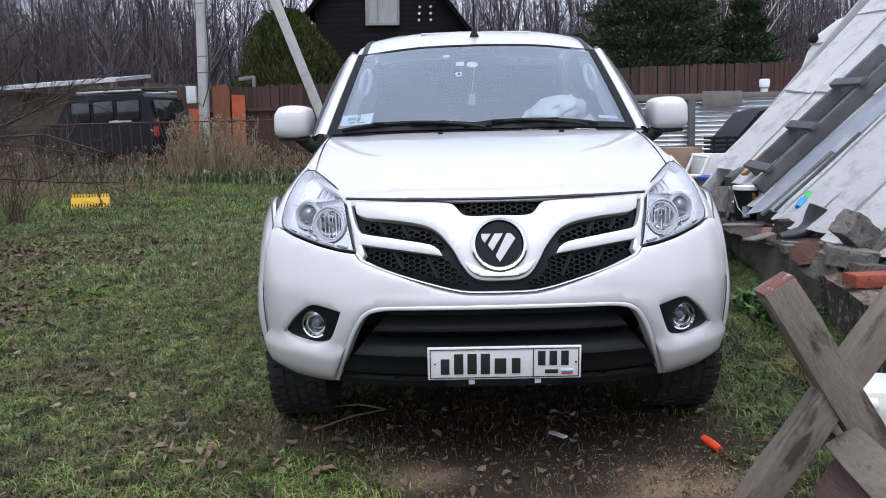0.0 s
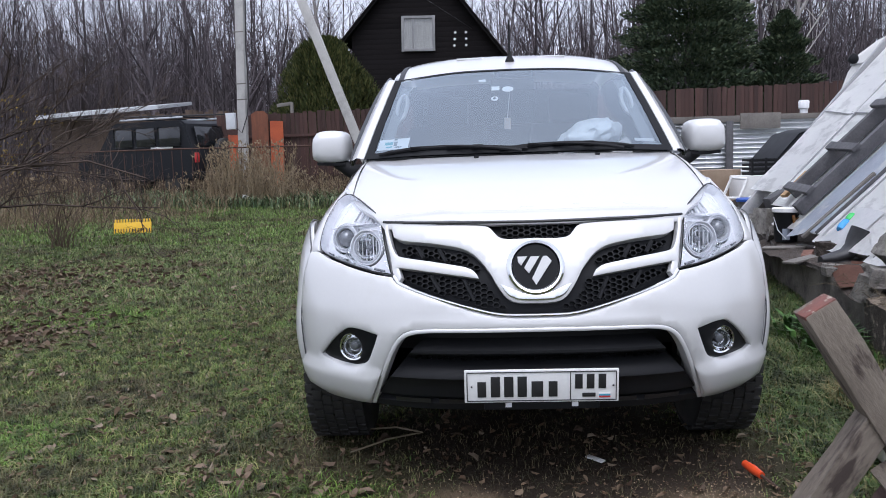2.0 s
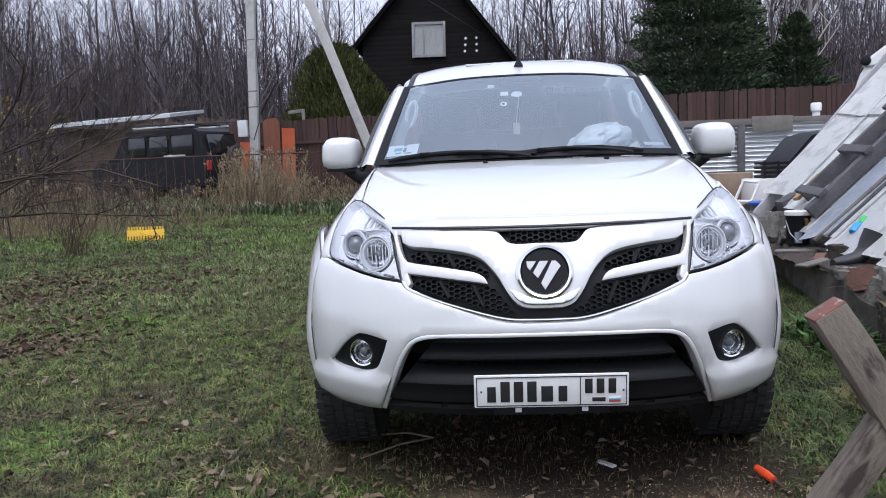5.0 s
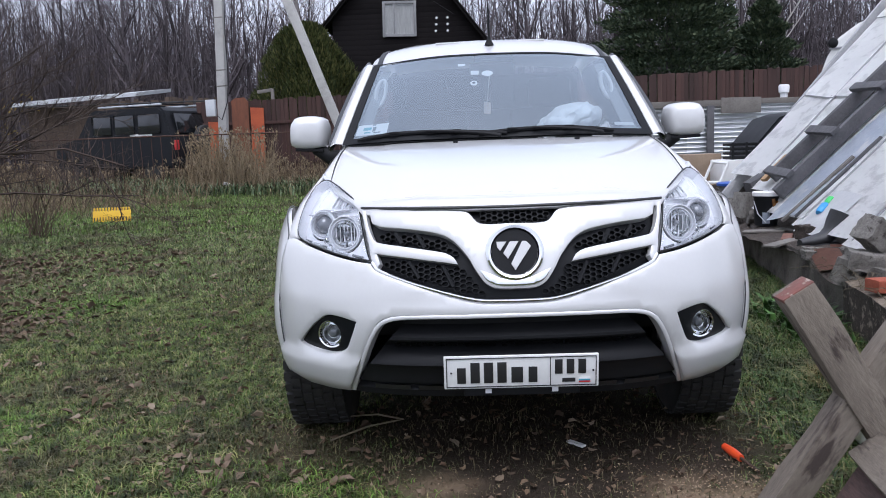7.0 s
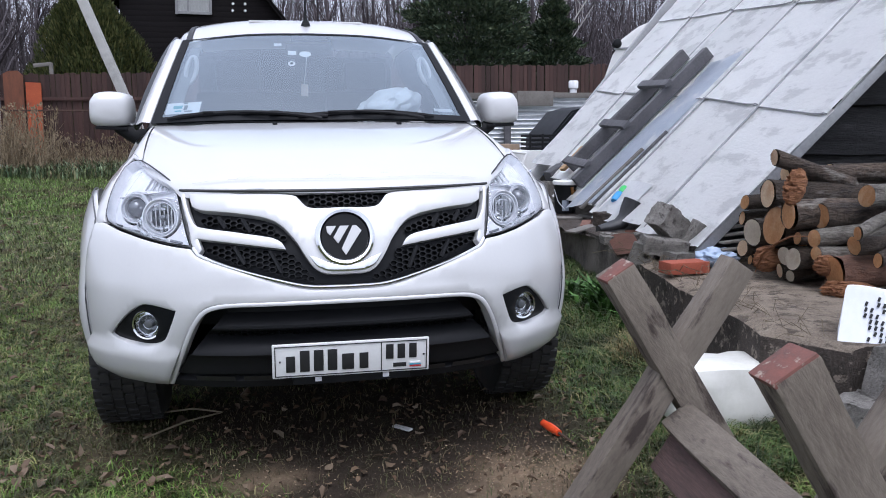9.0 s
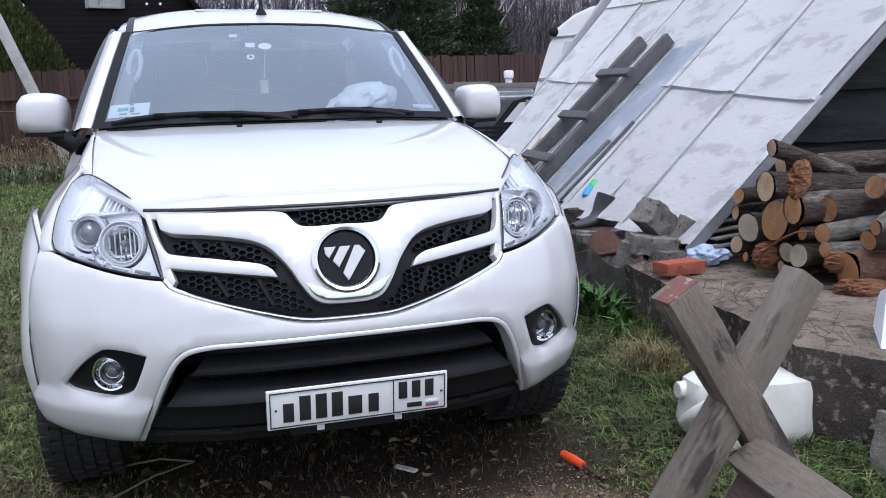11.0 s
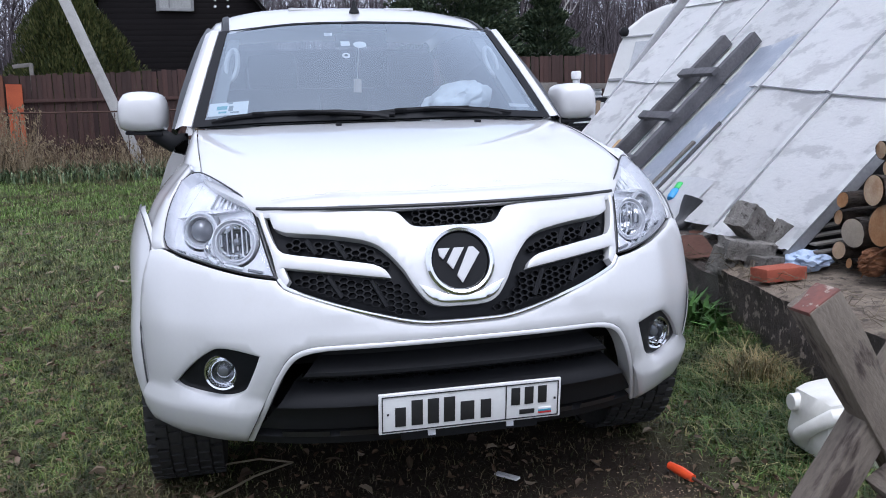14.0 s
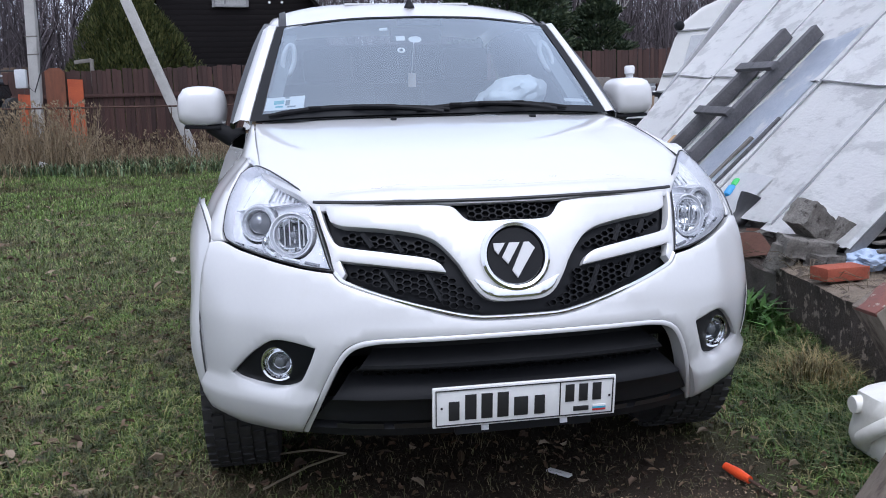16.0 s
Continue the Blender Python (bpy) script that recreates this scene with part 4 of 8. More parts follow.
def crown(shape, count, size, rng, droop=0.0, stray=.14):
    """Small sprays of scale leaves that fill an uneven outline shape(u) -> (radius, height)."""
    h = Heap()
    for _ in range(count):
        u = rng.random()
        az = rng.uniform(0, 6.283)
        r, z = shape(u)
        lump = 1 + stray * noise.noise((math.cos(az) * 2.2, math.sin(az) * 2.2, z * 1.1)) * 2 + .10 * noise.noise((math.cos(az) * 7, math.sin(az) * 7, z * 4))
        q = r * lump * (1 - .55 * rng.random() ** 2.2)
        c = np.array((math.cos(az) * q, math.sin(az) * q, z))
        o = np.array((math.cos(az), math.sin(az), 0))
        s = rng.uniform(.6, 1.3) * size
        up = o * rng.uniform(.2, .9) + np.array((rng.uniform(-.3, .3), rng.uniform(-.3, .3), rng.uniform(.4, 1.1) - droop))
        side = np.cross(up, o + np.array([rng.uniform(-.8, .8) for _ in range(3)]))
        side /= np.linalg.norm(side) + 1e-6
        t = c + up * s
        h.quad(c, c + up * s * .5 + side * s * .22, t, c + up * s * .5 - side * s * .22)
    return h


def evergreen(name, label, at, shape, count, size, mat, droop=0.0, trunk=.10, high=2.0, stray=.14):
    rng = random.Random(label)
    tree = thing(name, label, "tree" if name != "thuja_bush" else "bush", at)
    t = Heap()
    for k in range(4):
        t.limb((at[0], at[1], at[2] + high * k / 4), (at[0], at[1], at[2] + high * (k + 1) / 4), trunk * (1 - k * .2), trunk * (.8 - k * .2), 8)
    part("trunk", t.mesh(), BARK_FAR, tree)
    h = crown(shape, count, size, rng, droop, stray)
    h.v = [v + np.array(at) for v in h.v]
    part("crown", h.mesh(), mat, tree, "dense dark green crown")


evergreen("thuja_bush", "broad olive-green thuja bush behind the fence", (-4.95, 24.0, .3), lambda u: (1.90 * max(0, 1 - u ** 2.1) ** .5 * (.80 + .20 * min(1, u * 3)), 4.75 * u), 46000, .10, THUJA, -.5, high=3.5, stray=.20)
evergreen("conifer", "large dark green spreading conifer behind the fence", (6.25, 24.0, .3), lambda u: (3.0 * (1 - u) ** .5 * (.78 + .22 * math.sin(u * 60)), .6 + 7.0 * u), 58000, .17, EVERGREEN, .45, .16, 6, .2)
evergreen("conifer", "smaller green conifer beside the large one", (8.85, 23.0, .3), lambda u: (1.6 * (1 - u) ** .6 * (.8 + .2 * math.sin(u * 50)), .6 + 4.3 * u), 24000, .14, EVERGREEN, .35, .12, 4, .2)
evergreen("conifer", "dark green fir top behind the conifers", (8.3, 27.5, .3), lambda u: (1.9 * (1 - u) ** .9, 1 + 7.6 * u), 7000, .24, EVERGREEN, .4, .14, 7, .2)

# bare apple tree and shrub on the lawn's left
rng = random.Random(77)
apple = thing("apple_tree", "leafless apple tree with long drooping dark branches", "tree", (-7.9, 8.2, 0))
t = Heap()
t.limb((-7.9, 8.2, -.05), (-7.85, 8.2, .7), .11, .09, 8)
t.limb((-7.85, 8.2, .7), (-7.7, 8.15, 1.2), .09, .07, 8)
part("trunk", t.mesh(True), TWIGS, apple)
t = Heap()


def twiggy(h, p, d, l, r, depth, rng, sag=0.12):
    n = 4
    for k in range(n):
        q = p + d * l / n
        h.limb(p, q, r * (1 - .16 * k), r * (.84 - .16 * k), 4 if depth > 1 else 3)
        if depth > 0:
            for _ in range(1 if depth > 2 else 2):
                b = d + np.array([rng.uniform(-.9, .9), rng.uniform(-.7, .7), rng.uniform(-.35, .9)])
                b /= np.linalg.norm(b)
                twiggy(h, p + (q - p) * rng.random(), b, l * rng.uniform(.3, .55), r * .5, depth - 1, rng, sag)
        p = q
        d = d + np.array([rng.uniform(-.2, .2), rng.uniform(-.2, .2), rng.uniform(-sag * 1.6, sag)])
        d = d + np.array([rng.uniform(-.26, .26), rng.uniform(-.18, .18), rng.uniform(-.22, .22)])
        d /= np.linalg.norm(d)


for d, l, r in (((1, -.10, .10), 2.9, .042), ((.9, .3, .55), 2.6, .036), ((.8, -.5, .8), 2.5, .036), ((.5, .5, 1.1), 2.6, .03), ((1, .1, -.05), 2.8, .034), ((-.4, .3, 1), 2.2, .03), ((.9, -.6, .25), 2.6, .034),
                ((.3, -.2, 1.2), 2.8, .03), ((1, .4, .25), 2.7, .032), ((.9, -.2, .45), 2.7, .034), ((.7, .6, .1), 2.4, .03), ((.6, -.9, .5), 2.4, .03)):
    d = np.array(d, float)
    twiggy(t, np.array((-7.75, 8.17, .75 + rng.uniform(0, .45))), d / np.linalg.norm(d), l * 1.12, r * .60, 3, rng, .16)
part("crown", t.mesh(), TWIGS, apple, "dark leafless drooping branches")
shrub = Heap()
for _ in range(17):
    a = np.array((-6.6 + rng.uniform(-.16, .16), 9.75 + rng.uniform(-.12, .12), 0))
    d = np.array((rng.uniform(-.45, .45), rng.uniform(-.3, .3), 1.0))
    twiggy(shrub, a, d / np.linalg.norm(d), rng.uniform(.5, 1.15), .009, 1, rng, .05)
single("bare_shrub", shrub.mesh(), island_material("shrub_stems", [(.07, .05, .038), (.13, .095, .07), (.10, .07, .05)], .85), "bare many-stemmed currant shrub on the lawn", "shrub")
brush = Heap()
for _ in range(70):
    a = np.array((rng.uniform(-13, -8), rng.uniform(12, 18), .1))
    d = np.array((rng.uniform(-.4, .4), rng.uniform(-.3, .3), 1.0))
    twiggy(brush, a, d / np.linalg.norm(d), rng.uniform(.8, 1.9), .014, 1, rng, .05)
leafy = crown(lambda u: (1.5 * math.sin(math.pi * min(1, u + .1)) ** .6, .9 + 2.4 * u), 900, .10, rng, .2, .3)
leafy.v = [v + np.array((-11.9, 16.6, .2)) for v in leafy.v]
single("leafy_bush", leafy.mesh(), island_material("yellowing_leaves", [(.22, .15, .03), (.30, .21, .05), (.13, .10, .035), (.09, .08, .03)], .8), "thin bush with the last yellow leaves", "bush")
tagged(part("brushwood", brush.mesh(), TWIGS), "tangle of bare bushes left of the dark car", "bushes", kind="stuff")

# yellow plastic edging on the lawn
YELLOW = material("yellow_plastic", (0.72, 0.44, 0.015), (0.62, 0.36, 0.012), 0.45, 0, 4, 60, 0.05)
edging = thing("plastic_edging", "bright yellow toothed plastic edging lying on the lawn", "edging", (-6.5, 12.1, 0.05))
place = pose(-6.49, 12.1, .07, -14, 0, 8)
bm = bmesh.new()
add_box(bm, (0, 0, .10), (.66, .03, .20), bevel=.01)
bm.transform(place)
part("band", bm, YELLOW, edging)
for k in range(13):
    bm = bmesh.new()
    add_box(bm, (-.30 + k * .05, 0, .225), (.030, .03, .07), bevel=.008)
    bm.transform(place)
    part("tooth", bm, YELLOW, edging)
    bm = bmesh.new()
    add_box(bm, (-.30 + k * .05, -.017, .05), (.016, .006, .07), bevel=.002)
    bm.transform(place)
    part("slot", bm, INK, edging)
bm = bmesh.new()
add_box(bm, (-6.0, 17.9, .42), (.24, .12, .12), (10, 20, 30), .03)
single("plastic_scrap", bm, POLY_WHITE, "white plastic scrap at the lawn's edge", "litter")


# ---- the truck: its nose is at y = 0 and it stands along +y ----
PLAN_CURVE = [(0, 0), (.12, .002), (.25, .010), (.37, .027), (.48, .056), (.58, .10), (.67, .155), (.75, .225), (.82, .290), (.88, .375),
              (.922, .48), (.948, .62), (.962, .80), (.968, 1.0), (.968, 1.6)]
arc = [0.0]
for p, q in zip(PLAN_CURVE, PLAN_CURVE[1:]):
    arc.append(arc[-1] + math.dist(p, q))
plan_x = curve([(s, p[0]) for s, p in zip(arc, PLAN_CURVE)])
plan_y = curve([(s, p[1]) for s, p in zip(arc, PLAN_CURVE)])
nose = curve([(.28, .11), (.36, .065), (.42, .035), (.52, .0), (.62, -.015), (.70, .005), (.82, .045), (.90, .085), (.98, .132), (1.06, .18), (1.14, .235)])
taper = curve([(.28, .97), (.40, .99), (.55, 1.0), (.75, 1.0), (.90, .985), (1.0, .945), (1.1, .86), (1.15, .81)])
bonnet_rise = curve([(.13, .988), (.14, 1.008), (.16, 1.027), (.20, 1.047), (.30, 1.080), (.50, 1.130), (.80, 1.183), (1.1, 1.222), (1.3, 1.240)])
across = curve([(p[0], p[1]) for p in PLAN_CURVE[:10]])


def fascia(s, z):
    """A point of the nose and wings: s metres round from the middle, at height z."""
    a = abs(s)
    tuck = .030 * min(1, max(0, (a - .98) / .12)) * min(1, max(0, (z - .84) / .08))
    return (math.copysign(plan_x(a) * taper(z) - tuck, s), plan_y(a) + nose(z), z)


def bonnet(x, y):
    front = 0.132 + across(abs(x) / 0.945) * 0.95
    return (x, y, bonnet_rise(0.13 + (y - front) / (1.3 - front) * 1.17) - 0.012 * (abs(x) / 0.7) ** 2)


def arc_at(y, z):
    """How far round the nose the side reaches the depth y."""
    lo, hi = 0.0, arc[-1]
    for _ in range(30):
        mid = (lo + hi) / 2
        lo, hi = (mid, hi) if plan_y(mid) + nose(z) < y else (lo, mid)
    return lo


truck = thing("pickup_truck", "white double-cab pickup truck with black grille parked on grass", "truck", (0, 2.4, 0))

LAMP = [(.905, 1.102), (.835, 1.090), (.718, 1.059), (.646, 1.032), (.604, 1.001), (.570, .947), (.540, .880), (.518, .822), (.581, .826), (.658, .838),
        (.750, .854), (.839, .871), (.901, .890), (.922, .913), (.929, .944), (.940, .985), (.954, 1.027), (.972, 1.075), (.949, 1.095)]
UPPER = [(.550, .990), (.525, .948), (.491, .937), (.370, .927), (.265, .910), (.213, .886), (.163, .833), (.135, .786), (.103, .744), (.068, .727), (0, .724)]
SLAT = [(.585, .992), (.565, .989), (.545, .951), (.518, .906), (.494, .883), (.364, .865), (.243, .846), (.211, .830), (.197, .808), (.282, .820),
        (.383, .833), (.490, .845), (.475, .812), (.488, .794), (.506, .815), (.526, .881), (.558, .947)]
LIP = [(.506, .815), (.488, .794), (.445, .776), (.362, .748), (.264, .720), (.166, .695), (.109, .686), (0, .684)]
BUMPER = [(0, .679), (.109, .681), (.167, .689), (.264, .714), (.362, .743), (.445, .770), (.494, .790), (.513, .811), (.581, .818), (.657, .830), (.748, .847),
          (.837, .863), (.905, .881), (.970, .875), (1.016, .770), (1.05, .626), (1.045, .530), (1.046, .461), (1.050, .404), (.992, .356), (.910, .324),
          (.780, .320), (.645, .327), (.595, .419), (.560, .493), (.526, .560), (.491, .610), (.446, .633), (.370, .641), (0, .644)]
TRIM = [(0, .643), (.370, .640), (.445, .632), (.490, .608), (.525, .559), (.559, .492), (.594, .418), (.644, .327), (.625, .327), (.578, .417), (.543, .490),
        (.509, .557), (.475, .601), (.434, .619), (.366, .627), (0, .629)]
FOG = [(.886, .500), (.812, .568), (.758, .605), (.710, .626), (.654, .625), (.578, .610), (.596, .565), (.626, .507), (.655, .488), (.698, .478), (.795, .479), (.860, .488)]


def fixed(v, lo, hi):
    return min(hi, max(lo, v))


def bumper_relief(s, z):
    """The lip that stands out below the fog lamps, and the soft step over them."""
    a = abs(s)
    side = min(1, max(0, (a - .48) / .16))
    low = fixed((.478 - z) / .030, 0, 1) * .026 * side * fixed((z - .318) / .05, .25, 1)
    step = 1 / (1 + math.exp(-(z - (.655 + .10 * max(0, .75 - a))) / .012)) * .010 * min(1, max(0, (a - .15) / .2))
    return low + step


part("front_bumper", panel(fascia, mirror(BUMPER), [FOG, other(FOG)], 0.0, .03, .022, .006, bumper_relief), WHITE_PAINT, truck, "white painted front bumper")
part("intake_trim", panel(fascia, mirror(TRIM), [], .002, .05, .02, .004), WHITE_PAINT, truck)


def intake():
    """The black lower grille: ledges and a recess, swept round the nose."""
    bm = bmesh.new()
    prof = [(-.06, .630), (-.080, .612), (-.078, .585), (-.040, .562), (-.024, .552), (-.022, .542), (-.030, .532), (-.075, .524), (-.085, .487), (-.045, .476), (-.014, .462),
            (-.006, .450), (-.014, .438), (-.010, .400), (-.008, .375), (-.030, .366), (-.030, .352), (-.008, .345), (-.006, .322), (-.05, .316), (-.12, .316)]
    rows = []
    for off, z in prof:
        half = fixed(.375 + (.64 - z) * .86, .40, .640)
        rows.append([lay(fascia, half * (2 * k / 60 - 1), z, off) for k in range(61)])
    add_sheet(bm, rows)
    return bm


lower = part("lower_intake", intake(), BLACK_PLASTIC, truck, "ridged black plastic lower intake")


def honeycomb(zone, off, pitch=.028, tall=.0165, wall=.82, depth=.02, margin=.004):
    """Six-sided cells that fill an outline on the nose."""
    bm = bmesh.new()
    poly = loop(zone, .02)
    lo, hi = poly.min(0), poly.max(0)
    j, v = 0, lo[1]
    while v < hi[1]:
        u = lo[0] + (pitch * .75 if j % 2 else 0)
        while u < hi[0]:
            c = np.array([[u, v]])
            if inside(c, poly)[0] and rim_distance(c, poly)[0] > margin:
                hexes = []
                for k, o in ((1.0, off), (wall, off), (wall * .96, off - depth)):
                    ring = []
                    for i, (a, b) in enumerate(((1, 0), (.5, 1), (-.5, 1), (-1, 0), (-.5, -1), (.5, -1))):
                        ring.append(bm.verts.new(lay(fascia, u + a * pitch / 2 * k, v + b * tall / 2 * k, o)))
                    hexes.append(ring)
                for a, b in zip(hexes, hexes[1:]):
                    for i in range(6):
                        bm.faces.new((a[i], a[(i + 1) % 6], b[(i + 1) % 6], b[i]))
            u += pitch * 1.5
        v += tall / 2
        j += 1
    return bm


part("intake_mesh", honeycomb([(-.43, .523), (.43, .523), (.47, .489), (-.47, .489)], -.070, .03, .014), GLOSS_BLACK, lower)
for sx in (-1, 1):
    for a, b in ((.39, .53), (.20, .36)):
        bm = bmesh.new()
        add_sheet(bm, [[lay(fascia, sx * (a + (b - a) * k / 6), z, -.004) for k in range(7)] for z in (.350, .368)])
        part("intake_slot", bm, INK, lower)

# the grille
BACK = [(0, .989), (.30, .990), (.55, .992), (.583, .994), (.556, .947), (.524, .881), (.503, .815), (.486, .796), (.445, .778), (.362, .750), (.264, .722), (.166, .697), (.109, .688), (0, .686)]
grille = part("grille", panel(fascia, mirror(BACK), [], -.030, .04, .03, .004), GLOSS_BLACK, truck, "black honeycomb grille with white wing bars")
part("grille_wing", panel(fascia, mirror([(0, .939), (.119, .941), (.172, .981), (.380, .989)] + UPPER), [], .006, .035, .02, .006), WHITE_PAINT, grille, "white wing-shaped grille bar")
CELLS_TOP = [(-.150, .985), (.150, .985), (.108, .945), (-.108, .945)]
CELLS_UP = [(.50, .922), (.37, .914), (.27, .896), (.215, .868), (.185, .832), (.225, .850), (.36, .876), (.49, .896)]
CELLS_LOW = [(.475, .832), (.38, .823), (.22, .802), (.180, .800), (.14, .745), (.08, .712), (.12, .704), (.19, .716), (.28, .742), (.37, .770), (.45, .797)]
part("grille_mesh", honeycomb(CELLS_TOP, -.008), BLACK_PLASTIC, grille)
for sx in (-1, 1):
    f = (lambda q: q) if sx > 0 else other
    part("grille_slat", panel(fascia, f(SLAT), [], .006, .03, .02, .004), WHITE_PAINT, grille, "white slat and end frame")
    for cells in (CELLS_UP, CELLS_LOW):
        part("grille_mesh", honeycomb(f(cells), -.010), BLACK_PLASTIC, grille)
    for (a, b), (c, d) in (((.43, .918), (.40, .882)), ((.345, .910), (.315, .868)), ((.37, .822), (.335, .765)), ((.25, .806), (.215, .735))):
        bm = bmesh.new()
        add_tube(bm, [lay(fascia, sx * (a + (c - a) * k / 4), b + (d - b) * k / 4, -.010) for k in range(5)], .008, 6)
        part("grille_rib", bm, BLACK_PLASTIC, grille)
bm = bmesh.new()
lip = loop(LIP, .02, False)
path = [tuple(p) for p in lip] + [(-p[0], p[1]) for p in lip[::-1][1:]]
add_tube(bm, [lay(fascia, u, v, .004) for u, v in path], .0055, 8)
part("grille_strip", bm, CHROME, grille, "thin chrome strip")

# the badge: a plain ring with three slanted bars
E0 = lay(fascia, 0, .842, 0)
tip = Matrix.Translation(E0) @ Matrix.Rotation(radians(90 - 17), 4, "X")
bm = bmesh.new()
add_lathe(bm, [(.096, -.01), (.101, .010), (.099, .019), (.092, .024), (.084, .022), (.080, .012), (.080, 0)], tip, 48)
badge = part("badge_ring", bm, CHROME, grille, "chrome badge ring")
bm = bmesh.new()
add_lathe(bm, [(.080, .0), (.079, .014), (0, .016)], tip, 40)
part("badge_disc", bm, BLACK_PLASTIC, badge)
for shape in ([(-.062, .036), (-.028, .036), (-.050, .004), (-.060, .016)], [(-.016, .036), (.014, .036), (-.024, -.024), (-.040, -.004)],
              [(.026, .036), (.040, .036), (.056, .018), (.0, -.064), (-.014, -.042)]):
    bm = bmesh.new()
    add_prism(bm, shape, tip @ Matrix.Translation((0, 0, .014)), .008, .0015)
    part("badge_bar", bm, WHITE_PAINT, badge)
bm = panel(fascia, mirror([(0, .755), (.045, .757), (.085, .772), (.122, .786), (.098, .752), (.064, .736), (0, .732)]), [], .0105, .006, .012, .002)
part("grille_chin", bm, CHROME, grille, "chrome chin of the grille wing")

# bonnet
HOOD = [(0, .133), (.20, .141), (.40, .172), (.535, .218), (.575, .262), (.64, .365), (.685, .465), (.700, .515), (.715, .8), (.725, 1.0), (.735, 1.300), (.60, 1.255), (.40, 1.215), (.20, 1.195), (0, 1.185)]


def bonnet_relief(x, y):
    a = abs(x)
    edge = .42 + .10 * (y - .2)
    return .006 / (1 + math.exp((a - edge) / .018)) * fixed((y - .22) / .25, 0, 1)


part("bonnet", panel(bonnet, mirror(HOOD), [], 0, .025, .03, .006, bonnet_relief), WHITE_PAINT, truck, "white bonnet with small paint chips")
for x, y, w in ((-.02, .185, .026), (.16, .20, .012), (-.33, .20, .05), (.36, .215, .03)):
    bm = bmesh.new()
    add_sheet(bm, [[lay(bonnet, x + w * k / 4, y + .004 * math.sin(k * 2.1 + x * 9) + h, .0075) for k in range(-4, 5)] for h in (-.0012, .0012)])
    part("paint_chip", bm, material("chipped_primer", (.35, .33, .31), (.5, .48, .46), .8), truck)

bm = bmesh.new()
add_sheet(bm, [[lay(bonnet, .50 * k / 30, .166 + .25 * (.50 * k / 30) ** 2 + .003 * noise.noise((k * .5, 0, 1)) + h, .0072) for k in range(-30, 31)] for h in (-.0009, .0009)])
part("bonnet_crease", bm, material("dull_sealer", (.42, .41, .40), (.56, .55, .54), .7), truck)
bm = bmesh.new()
add_tube(bm, [lay(fascia, .588 * (2 * k / 48 - 1), .9945 + .004 * abs(2 * k / 48 - 1), .004) for k in range(49)], .0055, 6)
part("bonnet_gap", bm, INK, truck)

# black blocks behind the nose and below, added so joints and ground read dark
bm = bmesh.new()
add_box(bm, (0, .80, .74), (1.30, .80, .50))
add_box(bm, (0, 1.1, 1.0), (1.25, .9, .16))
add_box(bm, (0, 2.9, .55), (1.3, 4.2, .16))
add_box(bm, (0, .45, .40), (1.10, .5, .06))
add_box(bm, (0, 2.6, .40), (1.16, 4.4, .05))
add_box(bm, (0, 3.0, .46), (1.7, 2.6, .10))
part("chassis", bm, INK, truck, "black blocks added to darken the engine bay and underside")

# wings, flares and sides
ARC_Y, ARC_Z = .885, .385


def ring_point(r, deg, lift=0.0, sx=1):
    """A point r from the wheel's middle, deg up from the front, on the body's side."""
    y, z = ARC_Y - r * math.cos(radians(deg)), ARC_Z + r * math.sin(radians(deg))
    x = plan_x(arc_at(y, z)) * taper(z) + lift
    return Vector((sx * x, y, z))


rim_line = []
for s, z in ((1.050, .408), (1.046, .461), (1.045, .530), (1.05, .626), (1.016, .770), (.970, .875)):
    p = fascia(s, z)
    rim_line.append((math.degrees(math.atan2(z - ARC_Z, ARC_Y - p[1])), math.hypot(z - ARC_Z, ARC_Y - p[1])))
rim_line.sort()
flare_edge = curve(rim_line + [(59, .655), (75, .605), (95, .580), (190, .57)])


